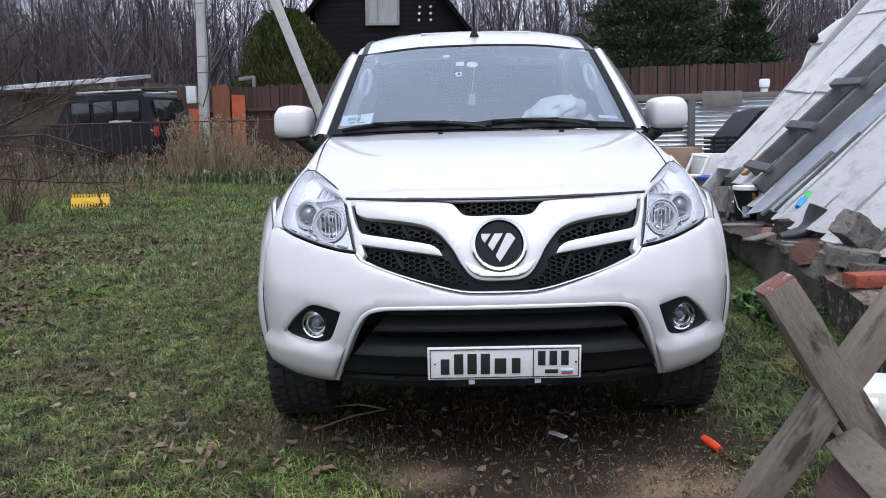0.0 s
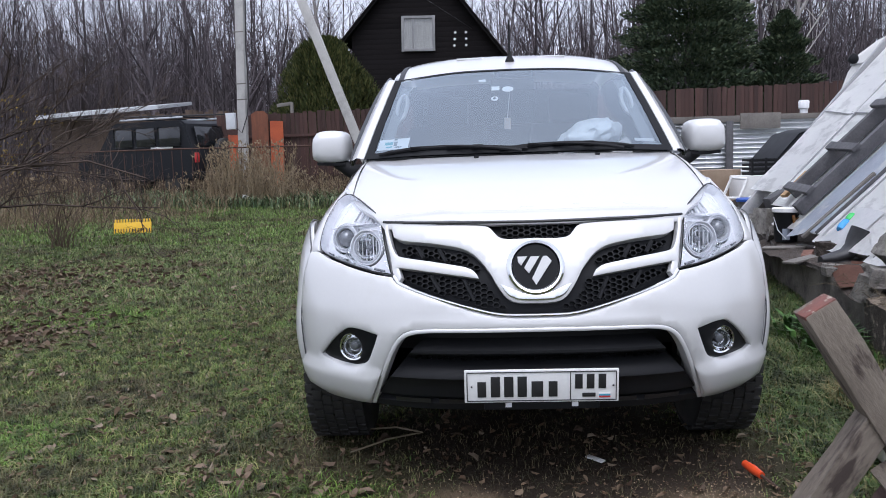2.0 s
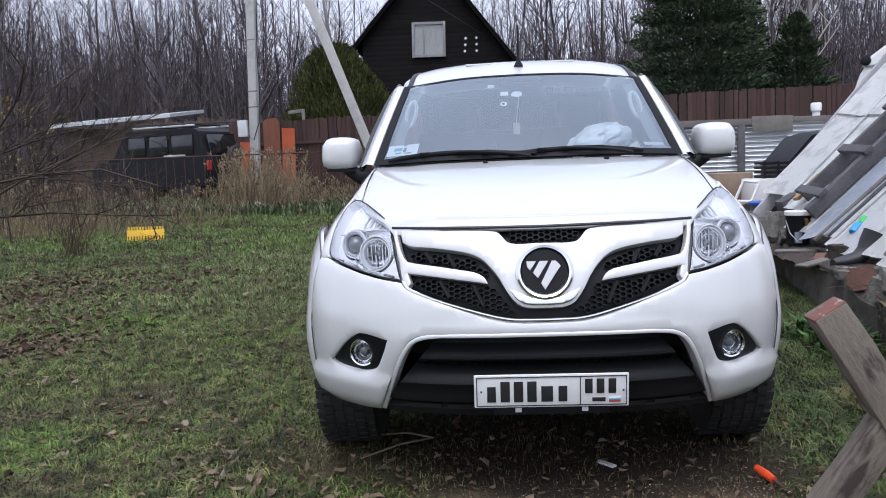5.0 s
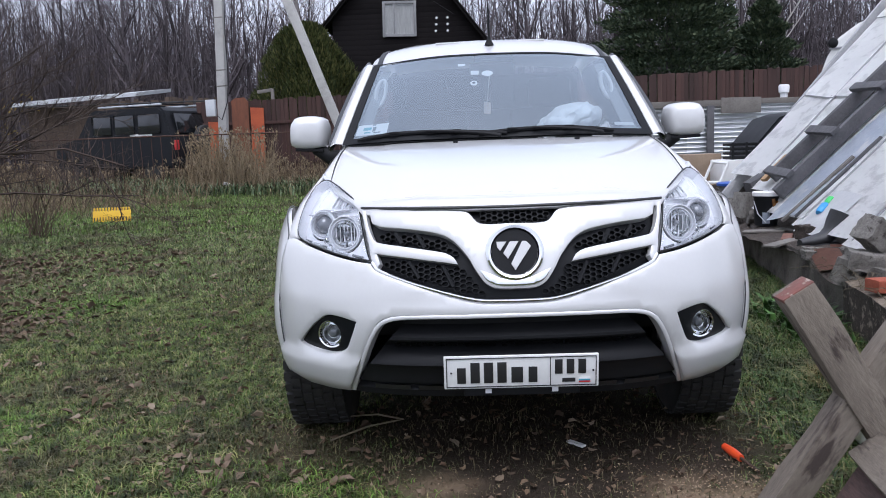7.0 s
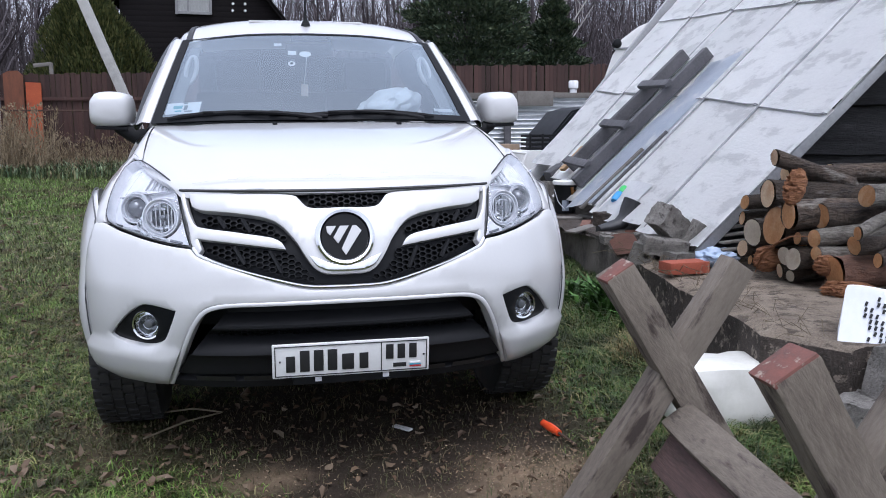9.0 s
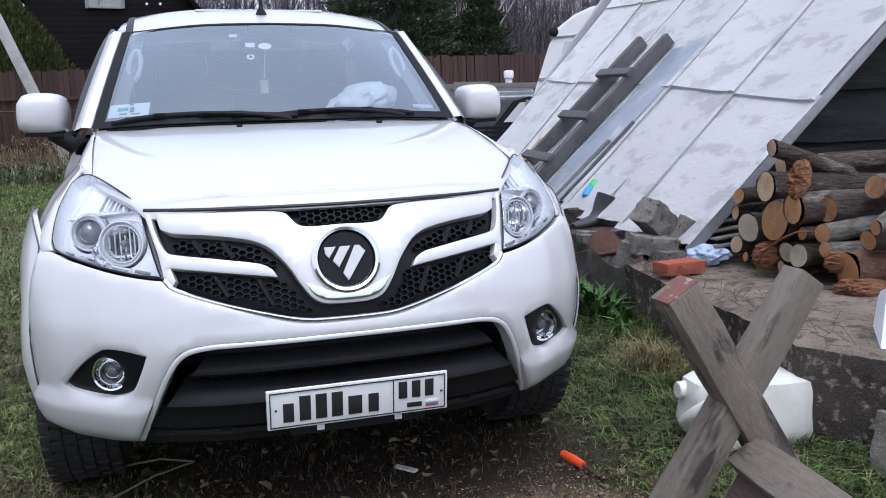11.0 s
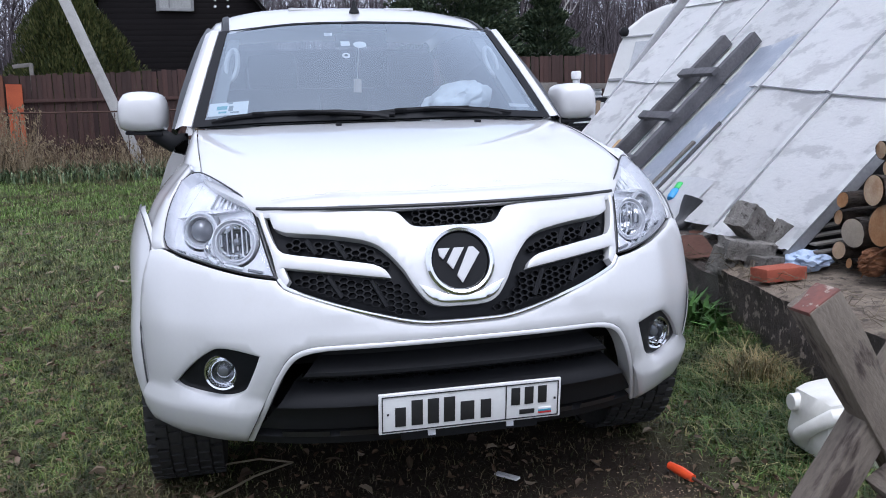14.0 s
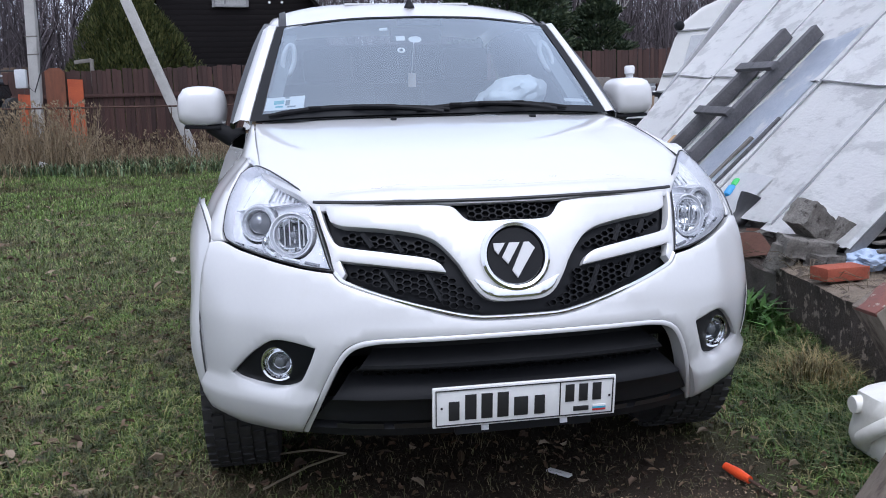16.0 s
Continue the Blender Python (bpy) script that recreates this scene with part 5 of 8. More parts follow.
for sx in (-1, 1):
    f = (lambda q: q) if sx > 0 else other
    side = [(.909, .887), (.927, .910), (.934, .944), (.945, .985), (.959, 1.027), (.976, 1.078), (.960, 1.106), (.985, 1.118), (1.2, 1.121), (1.75, 1.121), (1.75, .45)]
    for deg in range(176, 62, -8):
        y, z = ARC_Y - .54 * math.cos(radians(deg)), ARC_Z + .54 * math.sin(radians(deg))
        side.append((arc_at(y, z), z))
    side += [(.972, .880)]
    wing = part("front_wing", panel(fascia, f(side), [], 0, .02, .04, .005), WHITE_PAINT, truck, "white front wing")
    # the shoulder between the wing and the bonnet
    bm = bmesh.new()
    rows = []
    edge = loop([(.705, .600), (.718, .8), (.728, 1.0), (.738, 1.26), (.745, 1.45)], .05, False)
    for x, y in edge:
        h = bonnet(x, min(y, 1.3))
        s = arc_at(y + .02, 1.10)
        o = fascia(s, 1.118)
        row = []
        for k in range(7):
            u = k / 6
            row.append((sx * (x + (o[0] - x) * u), y, h[2] + (o[2] - h[2]) * (u ** 2.2)))
        rows.append(row)
    front = []
    for k in range(7):
        q = fascia(.897 + .063 * k / 6, 1.100)
        front.append((sx * q[0], q[1] + .004, 1.106 + (bonnet(.70, .51)[2] - 1.106) * (1 - k / 6) ** 2))
    rows.insert(0, front)
    add_sheet(bm, rows)
    part("wing_shoulder", bm, WHITE_PAINT, truck)
    bm = bmesh.new()
    rows = []
    for deg in range(3, 187, 4):
        ro = flare_edge(deg)
        ri = max(.405, min(ro - .085, .52)) if deg > 20 else ro - .015 - .07 * fixed((deg - 3) / 17, 0, 1)
        g = 1 - .66 * fixed((deg - 22) / 30, 0, 1)
        rows.append([ring_point(ro + .004, deg, -.012, sx), ring_point(ro, deg, .004 + .004 * g, sx), ring_point(ro * .8 + ri * .2, deg, .002 + .014 * g, sx), ring_point((ro + ri) / 2, deg, .020 * g, sx), ring_point(ro * .15 + ri * .85, deg, .022 * g, sx),
                     ring_point(ri, deg, .014 * g, sx), ring_point(ri, deg, -.07, sx)])
    add_sheet(bm, rows)
    part("wheel_arch_flare", bm, WHITE_PAINT, truck, "white wheel arch flare")
    bm = bmesh.new()
    add_tube(bm, [ring_point(flare_edge(d) + .006, d, .006, sx) for d in range(4, 110, 4)], .0026, 6)
    part("flare_seam", bm, SEAM_GREY, truck)
    # wheel house and cab side
    bm = bmesh.new()
    add_sheet(bm, [[(sx * x, ARC_Y - .47 * math.cos(radians(d)), ARC_Z + .47 * math.sin(radians(d))) for d in range(25, 165, 7)] for x in (.55, .90)])
    add_box(bm, (sx * .56, .93, .62), (.02, 1.0, .5))
    part("wheel_house", bm, INK, truck)
    bm = bmesh.new()
    rows = []
    for z, x in ((.42, .90), (.55, .93), (.80, .935), (1.0, .905), (1.10, .868), (1.16, .835), (1.185, .80)):
        rows.append([(sx * x, y, z) for y in (1.42, 1.46, 2.4, 3.3, 3.40, 3.44, 4.3, 5.2)])
    add_sheet(bm, rows)
    part("body_side", bm, WHITE_PAINT, truck)
    bm = bmesh.new()
    add_sheet(bm, [[(sx * (.80 - .145 * u), 1.50 + .55 * u, 1.20 + .49 * u), (sx * (.80 - .145 * u), 3.30 - .25 * u, 1.20 + .49 * u)] for u in (0, .33, .66, 1)])
    part("side_window", bm, DARK_GLASS, truck)
    bm = bmesh.new()
    add_tube(bm, [(sx * (.833 - .150 * u), 1.42 + .53 * u + .10 * u * u, 1.22 + .46 * u) for u in (0, .15, .3, .5, .7, .85, 1)], [.012, .02, .026, .028, .028, .024, .015], 6, squash=1.6)
    part("window_visor", bm, DARK_GLASS, truck, "smoked side window visor")

# windscreen, pillars and roof
glass_base = curve([(0, 1.215), (.25, 1.224), (.5, 1.262), (.735, 1.330)])
glass_foot = curve([(0, 1.246), (.5, 1.244), (.735, 1.234)])
glass_top_y = curve([(0, 1.735), (.3, 1.746), (.59, 1.795)])
glass_top_z = curve([(0, 1.692), (.3, 1.685), (.59, 1.658)])


def screen(u, v):
    """The windscreen: u from -1 to 1 across, v from 0 at its foot to 1 at the roof."""
    a = abs(u)
    x0, x1 = .757 * u, .632 * u
    p0 = Vector((x0, glass_base(.748 * a), glass_foot(.748 * a)))
    p1 = Vector((x1, glass_top_y(.622 * a), glass_top_z(.622 * a)))
    p = p0.lerp(p1, v)
    p += Vector((0, -.5, .5)) * (.05 * v * (1 - v))
    return p


bm = bmesh.new()
add_sheet(bm, [[screen(-1 + 2 * k / 24, v / 10) for k in range(25)] for v in range(11)])
glass = part("windscreen", bm, SCREEN_GLASS, truck, "clear windscreen mirroring grey sky")
bm = bmesh.new()


def border(bm, u0, u1, v0, v1, n=24):
    add_sheet(bm, [[lay(screen, u0 + (u1 - u0) * k / n, v0 + (v1 - v0) * j / 8, .003) for k in range(n + 1)] for j in range(9)])


border(bm, -1, -.945, 0, 1, 4)
border(bm, .945, 1, 0, 1, 4)
border(bm, -.945, .945, .984, 1)
border(bm, -.945, .945, 0, .06)
part("glass_border", bm, GLOSS_BLACK, glass, "black border round the windscreen")
bm = bmesh.new()
add_sheet(bm, [[lay(screen, -.15 + .32 * k / 12, .90 + .08 * j / 3, -.005) for k in range(13)] for j in range(4)])
part("mirror_patch", bm, FRIT, glass, "dark printed patch over the inner mirror")
roof_z = curve([(1.74, 1.692), (1.83, 1.724), (1.95, 1.760), (2.2, 1.812), (2.5, 1.842), (3.0, 1.84), (3.3, 1.80)])


def roof(x, y):
    a = abs(x)
    return (x, y + .055 * (a / .6) ** 2 * max(0, 1 - (y - 1.74) / .6), roof_z(y) - .05 * (a / .6) ** 3.2)


bm = bmesh.new()
add_sheet(bm, [[roof(.605 * (2 * k / 24 - 1), 1.742 + (3.3 - 1.742) * j / 16) for k in range(25)] for j in range(17)])
part("roof", bm, WHITE_PAINT, truck, "white roof with ditch strips")
for sx in (-1, 1):
    bm = bmesh.new()
    add_sheet(bm, [[Vector(roof(sx * x, 1.745 + .096 * k)) + Vector((0, 0, dz)) for k in range(17)] for x, dz in ((.590, .002), (.593, .007), (.619, .007), (.622, .0))])
    part("roof_ditch", bm, GLOSS_BLACK, truck)
    # the pillar with its side roof rail
    bm = bmesh.new()
    rows = []
    for k in range(11):
        v = k / 10
        g = screen(sx * 1.0, v)
        wide = .072 - .010 * v
        rows.append([g + Vector((sx * -.002, .012, -.02)), g + Vector((sx * .004, .004, .006)), g + Vector((sx * wide * .55, .012, .010)), g + Vector((sx * wide, .05, -.004)), g + Vector((sx * (wide + .012), .09, -.03))])
    for k in range(1, 15):
        y = 1.80 + k * .107
        r = roof(sx * .626, y - .05)
        z = r[2] - .004
        rows.append([Vector((sx * .614, y, z - .02)), Vector((sx * .626, y, z)), Vector((sx * .652, y + .01, z - .006)), Vector((sx * .678, y + .04, z - .030)), Vector((sx * .690, y + .07, z - .065))])
    add_sheet(bm, rows)
    part("windscreen_pillar", bm, WHITE_PAINT, truck, "white windscreen pillar")
bm = bmesh.new()
rows = [[(x, 3.32, .9), (x, 3.32, 1.25), (x, 3.30, 1.70)] for x in (-.66, -.3, .3, .66)]
add_sheet(bm, rows)
part("rear_window", bm, DARK_GLASS, truck)
bm = bmesh.new()
add_box(bm, (0, 5.22, .78), (1.78, .05, .72), bevel=.015)
add_box(bm, (0, 4.3, .62), (1.7, 1.8, .03))
part("tailgate", bm, WHITE_PAINT, truck)
for x in (-.23, .24):
    bm = bmesh.new()
    add_box(bm, (x, 2.1, roof_z(2.1) - .003), (.15, .04, .012), bevel=.005)
    part("roof_rack_foot", bm, WHITE_PAINT, truck)

# aerial
bm = bmesh.new()
a0 = Vector((-.005, 1.93, 1.752))
add_lathe(bm, [(.026, 0), (.024, .01), (.011, .035), (.008, .05), (0, .052)], Matrix.Translation(a0), 16)
add_tube(bm, [a0 + Vector((0, 0, .03)), a0 + Vector((0, .03, .235))], [.007, .005], 6)
part("aerial", bm, BLACK_PLASTIC, truck, "black roof aerial")

# mirrors
for sx in (-1, 1):
    bm = bmesh.new()
    rows = []
    prof = [(.00, .50), (.012, .74), (.03, .87), (.06, .95), (.10, .985), (.16, 1.0)]
    out = [(-.098, -.062), (-.104, -.02), (-.098, .045), (-.075, .076), (-.03, .086), (.04, .084), (.082, .07), (.100, .03), (.100, -.03), (.085, -.075), (.0, -.086), (-.07, -.080)]
    outline = loop(out, .02, corner=80)
    for d, k in prof:
        rows.append([(sx * (.978 - q[0] * k) + .008, 1.545 + d + .05 * q[0], 1.306 + q[1] * k * 1.04) for q in outline])
    rows = [r + [r[0]] for r in rows]
    add_sheet(bm, rows)
    bm.faces.new([v for v in bm.verts[:len(outline)]])
    bmesh.ops.remove_doubles(bm, verts=bm.verts, dist=.0005)
    mir = part("door_mirror", bm, WHITE_PAINT, truck, "white door mirror cap")
    bm = bmesh.new()
    add_sheet(bm, [[(sx * (.978 - q * .9) + .008, 1.715 - .05 * q, 1.298 + h) for q in (-.1, 0, .1)] for h in (-.075, .075)])
    part("mirror_glass", bm, CHROME, mir)
    bm = bmesh.new()
    add_box(bm, (sx * .975 + .008, 1.625, 1.217), (.15, .10, .016), (0, sx * -3, 0), .007)
    part("mirror_underside", bm, BLACK_PLASTIC, mir)
    bm = bmesh.new()
    add_tube(bm, [(sx * .945, 1.62, 1.225), (sx * .90, 1.62, 1.20), (sx * .86, 1.62, 1.175), (sx * .80, 1.63, 1.165)], [.03, .036, .042, .05], 10)
    part("mirror_arm", bm, BLACK_PLASTIC, mir)

# headlamps
for sx in (-1, 1):
    f = (lambda q: q) if sx > 0 else other
    wells = [[(u + a * math.cos(k * math.pi / 10), v + b * math.sin(k * math.pi / 10)) for k in range(20)] for u, v, a, b in ((.660, .922, .080, .069), (.802, .950, .074, .058))]
    lamp = part("headlamp", panel(fascia, f([tuple(p) for p in shrink(loop(LAMP, .03), .006)]), [f(w) for w in wells], -.036, .03, .03, .004), LAMP_GREY, truck, "clear headlamp with silver reflectors")
    ring = loop(LAMP, .02)
    bm = bmesh.new()
    inner = shrink(ring, .0045)
    rows = [[lay(fascia, sx * p[0], p[1], -.004) for p in ring], [lay(fascia, sx * p[0], p[1], .0) for p in shrink(ring, .0025)], [lay(fascia, sx * p[0], p[1], -.006) for p in inner]]
    rows = [r + [r[0]] for r in rows]
    add_sheet(bm, rows)
    part("lamp_seal", bm, INK, lamp)
    bm = bmesh.new()
    rows = [[lay(fascia, sx * p[0], p[1], -.002) for p in inner], [lay(fascia, sx * p[0], p[1], -.016) for p in shrink(ring, .0065)], [lay(fascia, sx * p[0], p[1], -.042) for p in shrink(ring, .008)]]
    add_sheet(bm, [r + [r[0]] for r in rows])
    part("lamp_bezel", bm, LAMP_GREY, lamp, "white inner edge of the lamp")
    part("lamp_cover", panel(fascia, f([tuple(p) for p in shrink(loop(LAMP, .03), .004)]), [], .002, .006, .03, .005), LAMP_GLASS, lamp, "clear lamp cover")
    # main reflector, projector, and the indicator tray over them
    for u, v, r, kind in ((.660, .922, .055, "bowl"), (.802, .950, .040, "lens")):
        c = lay(fascia, sx * u, v, -.030)
        aim = Matrix.Translation(c) @ Vector((sx * .36, -1, .12)).to_track_quat("Z", "Y").to_matrix().to_4x4()
        bm = bmesh.new()
        if kind == "bowl":
            add_lathe(bm, [(r * 1.24, -.05), (r * 1.24, .006), (r * 1.20, .014), (r * 1.14, .014), (r * 1.09, .004), (r * 1.04, .002), (r * 1.0, .010), (r * .95, .010), (r * .91, .0)], aim, 48)
            bowl = part("reflector", bm, LAMP_SILVER, lamp, "bright double ring round the reflector")
            bm = bmesh.new()
            add_lathe(bm, [(r * .92, .0), (r * .82, -.018), (r * .6, -.034), (r * .35, -.044), (0, -.048)], aim, 40)
            part("bowl", bm, CHROME, bowl)
            bm = bmesh.new()
            add_lathe(bm, [(.012, -.05), (.014, -.02), (.010, -.005), (0, 0)], aim, 12)
            part("bulb", bm, LENS_GLASS, bowl)
            for k in range(-3, 4):
                bm = bmesh.new()
                add_box(bm, aim @ Vector((k * .0145, .004 * (k % 2), -.020 + .0012 * k * k)), (.0045, .005, (.050 + .022 * ((k * 5) % 3)) * math.sqrt(1 - (k / 4.2) ** 2)), bevel=.002)
                part("reflector_rib", bm, LAMP_GREY if k % 2 else LAMP_SILVER, bowl)
        else:
            add_lathe(bm, [(r * 1.45, -.05), (r * 1.45, -.006), (r * 1.36, .004), (r * 1.26, .004), (r * 1.18, -.006), (r * 1.08, -.004), (r * 1.02, .004), (r * .94, .0), (r * .88, -.014)], aim, 40)
            proj = part("projector", bm, LAMP_SILVER, lamp, "projector lens in a silver ring")
            bm = bmesh.new()
            add_lathe(bm, [(r * .89, -.014), (r * .75, .004), (r * .5, .014), (r * .25, .019), (0, .021)], aim, 28)
            part("lens", bm, LENS_GLASS, proj)
    # bright bracket between the two lamps, and the row of clips along the foot
    bm = bmesh.new()
    add_tube(bm, [lay(fascia, sx * (.715 + .05 * math.sin(k * .5)), .862 + .013 * k, -.030 + .004 * math.sin(k * 1.1)) for k in range(9)], .010, 8)
    part("lamp_bracket", bm, CHROME, lamp)
    for k, (a, b) in enumerate(((.565, .61), (.625, .69), (.715, .735), (.75, .83), (.85, .885))):
        bm = bmesh.new()
        add_tube(bm, [lay(fascia, sx * (a + (b - a) * q / 4), .839 + (a + (b - a) * q / 4 - .56) * .155, -.030) for q in range(5)], .0048, 6)
        part("lamp_clip", bm, CHROME if k % 2 else LENS_GLASS, lamp)
    for k in range(7):
        bm = bmesh.new()
        u = .668 + .020 * k
        add_tube(bm, [lay(fascia, sx * u, 1.012, -.030), lay(fascia, sx * (u + .004), 1.018 + .008 * k, -.031)], .004, 6)
        part("indicator_flute", bm, LAMP_GREY if k % 2 else CHROME, lamp)
    bm = bmesh.new()
    add_sheet(bm, [[lay(fascia, sx * (.65 + .25 * k / 10), 1.005 - .03 * k / 10 + .0015 * j, -.016 - .007 * j) for k in range(11)] for j in range(4)])
    part("lamp_divider", bm, LAMP_SILVER, lamp)
    bm = bmesh.new()
    tray = [(.66, 1.02), (.73, 1.055), (.83, 1.080), (.91, 1.085), (.93, 1.04), (.92, .99), (.80, 1.0)]
    part("indicator_reflector", panel(fascia, f(tray), [], -.0375, .01, .018, .003, lambda s, z: .002 * math.sin(s * 180)), LAMP_SILVER, lamp, "fluted indicator reflector")

# fog lamps
for sx in (-1, 1):
    f = (lambda q: q) if sx > 0 else other
    u, v = .716, .546
    hole = [(u + .054 * math.cos(k * math.pi / 8), v + .050 * math.sin(k * math.pi / 8)) for k in range(16)]
    fog = part("fog_lamp_bezel", panel(fascia, f([tuple(p) for p in shrink(loop(FOG, .03), -.004)]), [f(hole)], -.016, .03, .025, .004), GLOSS_BLACK, truck, "black fog lamp bezel")
    c = lay(fascia, sx * u, v, -.032)
    aim = Matrix.Translation(c) @ Vector((sx * .22, -1, .0)).to_track_quat("Z", "Y").to_matrix().to_4x4()
    bm = bmesh.new()
    add_lathe(bm, [(.053, -.02), (.054, .014), (.050, .022), (.045, .020), (.042, .008), (.038, .006), (.035, .012), (.032, .010), (.028, -.010), (.012, -.020), (0, -.020)], aim, 32)
    lampr = part("fog_lamp", bm, CHROME, fog, "round chrome fog lamp")
    bm = bmesh.new()
    add_lathe(bm, [(.018, -.02), (.020, .0), (.014, .010), (0, .013)], aim, 20)
    part("bulb", bm, LENS_GLASS, lampr)
    bm = bmesh.new()
    add_lathe(bm, [(.045, .012), (.03, .020), (.015, .024), (0, .025)], aim, 28)
    part("lens", bm, LAMP_GLASS, lampr)

# number plate: its signs are plain bars
tilt = Matrix.Translation((.008, -.012, .4405)) @ pose(0, 0, 0, 96, .4, .6)
bm = bmesh.new()
add_box(bm, (0, 0, 0), (.530, .118, .012), bevel=.004)
bm.transform(tilt)
plate = part("number_plate", bm, PLATE_WHITE, truck, "white number plate with black bars")


def plate_bar(x0, x1, y0, y1, mat, name="bar", h=.0075):
    b = bmesh.new()
    add_box(b, ((x0 + x1) / 2, (y0 + y1) / 2, h), (abs(x1 - x0), abs(y1 - y0), .003), bevel=.0008)
    b.transform(tilt)
    part(name, b, mat, plate)


for x0, x1, y0, y1 in ((-.257, .257, .050, .053), (-.257, .257, -.053, -.050), (-.257, -.254, -.053, .053), (.254, .257, -.053, .053), (.098, .101, -.053, .053)):
    plate_bar(x0, x1, y0, y1, INK, "plate_line")
for x, w, h in ((-.205, .030, .056), (-.158, .032, .074), (-.112, .032, .074), (-.066, .032, .074), (-.014, .040, .056), (.040, .030, .056)):
    plate_bar(x - w / 2, x + w / 2, -.038, -.038 + h, INK)
for x in (.128, .168, .208):
    plate_bar(x - .013, x + .013, -.010, .042, INK)
plate_bar(.140, .185, -.040, -.026, INK)
plate_bar(.197, .236, -.031, -.025, PAPER)
plate_bar(.197, .236, -.037, -.031, BLUE_PRINT)
plate_bar(.197, .236, -.043, -.037, RED_PRINT)
for x in (-.240, .246):
    plate_bar(x - .003, x + .003, -.003, .003, INK, "screw")
bm = bmesh.new()
add_box(bm, (.01, .02, .366), (.40, .02, .032), bevel=.004)
holder = part("plate_holder", bm, BLACK_PLASTIC, truck)
for x in (-.115, .115):
    bm = bmesh.new()
    add_box(bm, (x + .01, .006, .368), (.022, .006, .016), bevel=.002)
    part("holder_clip", bm, LAMP_GREY, holder)

# wipers
for u0, u1, pivot, bow in ((-.90, .06, .02, .078), (-.12, .74, .66, .080)):
    bm = bmesh.new()
    blade = [lay(screen, u0 + (u1 - u0) * k / 12, .024 + bow * math.sin(math.pi * (k / 12) ** (.8 if u0 < -.5 else 1.0)) * .52, .012) for k in range(13)]
    add_tube(bm, blade, [.005] + [.0070] * 11 + [.005], 6, squash=1.5)
    wiper = part("wiper", bm, BLACK_PLASTIC, truck, "black windscreen wiper")
    bm = bmesh.new()
    tip = u0 + (u1 - u0) * (.46 if u0 < -.5 else .40)
    arm = [lay(screen, pivot + (tip - pivot) * k / 8, -.015 + .070 * (k / 8) ** .7, .022 + .006 * math.sin(math.pi * k / 8)) for k in range(9)]
    add_tube(bm, arm, [.011, .010, .009, .008, .008, .007, .007, .006, .006], 6)
    part("wiper_arm", bm, BLACK_PLASTIC, wiper)
    for f in (.25, .7):
        bm = bmesh.new()
        c = blade[int(12 * f)]
        add_box(bm, c + Vector((0, -.008, .006)), (.05, .010, .010), bevel=.003)
        part("wiper_yoke", bm, BLACK_PLASTIC, wiper)
bm = bmesh.new()
add_sheet(bm, [[(.735 * (2 * k / 20 - 1), glass_base(abs(.735 * (2 * k / 20 - 1))) + dy, glass_foot(abs(.735 * (2 * k / 20 - 1))) + dz) for k in range(21)] for dy, dz in ((-.03, -.006), (.03, -.002), (.05, .02))])
part("cowl", bm, BLACK_PLASTIC, truck)
for x in (-.20, .36):
    bm = bmesh.new()
    add_box(bm, (x, 1.10, bonnet(x, 1.10)[2] + .010), (.022, .03, .012), bevel=.004)
    part("washer_jet", bm, BLACK_PLASTIC, truck)

# cabin
bm = bmesh.new()
add_sheet(bm, [[(.70 * (2 * k / 12 - 1), y, z + .02 * math.cos(k * .7)) for k in range(13)] for y, z in ((1.27, 1.205), (1.50, 1.225), (1.78, 1.215), (1.87, 1.17), (1.88, .9))])
part("dashboard", bm, CABIN_DARK, truck, "dark grey dashboard")
for x in (-.38, .38):
    bm = bmesh.new()
    add_box(bm, (x, 2.45, 1.10), (.50, .16, .66), (-12, 0, 0), .05)
    seat = part("front_seat", bm, SEAT_CLOTH, truck, "dark cloth front seat")
    bm = bmesh.new()
    add_box(bm, (x, 2.52, 1.52), (.26, .10, .18), (-8, 0, 0), .04)
    part("headrest", bm, SEAT_CLOTH, seat)
bm = bmesh.new()
add_box(bm, (0, 3.05, 1.1), (1.2, .16, .7), (-8, 0, 0), .05)
part("rear_seat", bm, SEAT_CLOTH, truck, "dark cloth rear bench")
bm = bmesh.new()
add_sheet(bm, [[(.62 * (2 * k / 10 - 1), y, roof_z(y) - .045 - .03 * abs(2 * k / 10 - 1) ** 3) for k in range(11)] for y in (1.82, 2.2, 2.8, 3.3)])
add_box(bm, (0, 2.3, .8), (1.5, 2.0, .04))
part("headlining", bm, CABIN_GREY, truck)
for sx in (-1, 1):
    bm = bmesh.new()
    add_sheet(bm, [[screen(sx * .95, v) + Vector((sx * -.01, .03, -.02)), screen(sx * .90, v) + Vector((sx * -.03, .06, -.02)), screen(sx * .90, v) + Vector((sx * .0, .20, -.03))] for v in (.12, .3, .6, .85, .96)])
    trim = part("pillar_trim", bm, TRIM_GREY, truck, "light grey inner pillar trim")
    c = Vector((sx * .588, 1.655, 1.500))
    bm = bmesh.new()
    add_tube(bm, [c + Vector((sx * .024 * math.cos(a) - sx * .012 * math.sin(a), .03 * math.sin(a), .066 * math.sin(a))) for a in [k * math.pi / 10 for k in range(21)]], .011, 8, False)
    part("grab_handle", bm, CABIN_GREY, trim)
    bm = bmesh.new()
    add_box(bm, (sx * .70, 2.3, 1.08), (.03, 1.7, .30), bevel=.01)
    part("door_card", bm, CABIN_GREY, truck)
bm = bmesh.new()
ctr = Matrix.Translation((.38, 1.98, 1.16)) @ pose(0, 0, 0, 62, 0, 0)
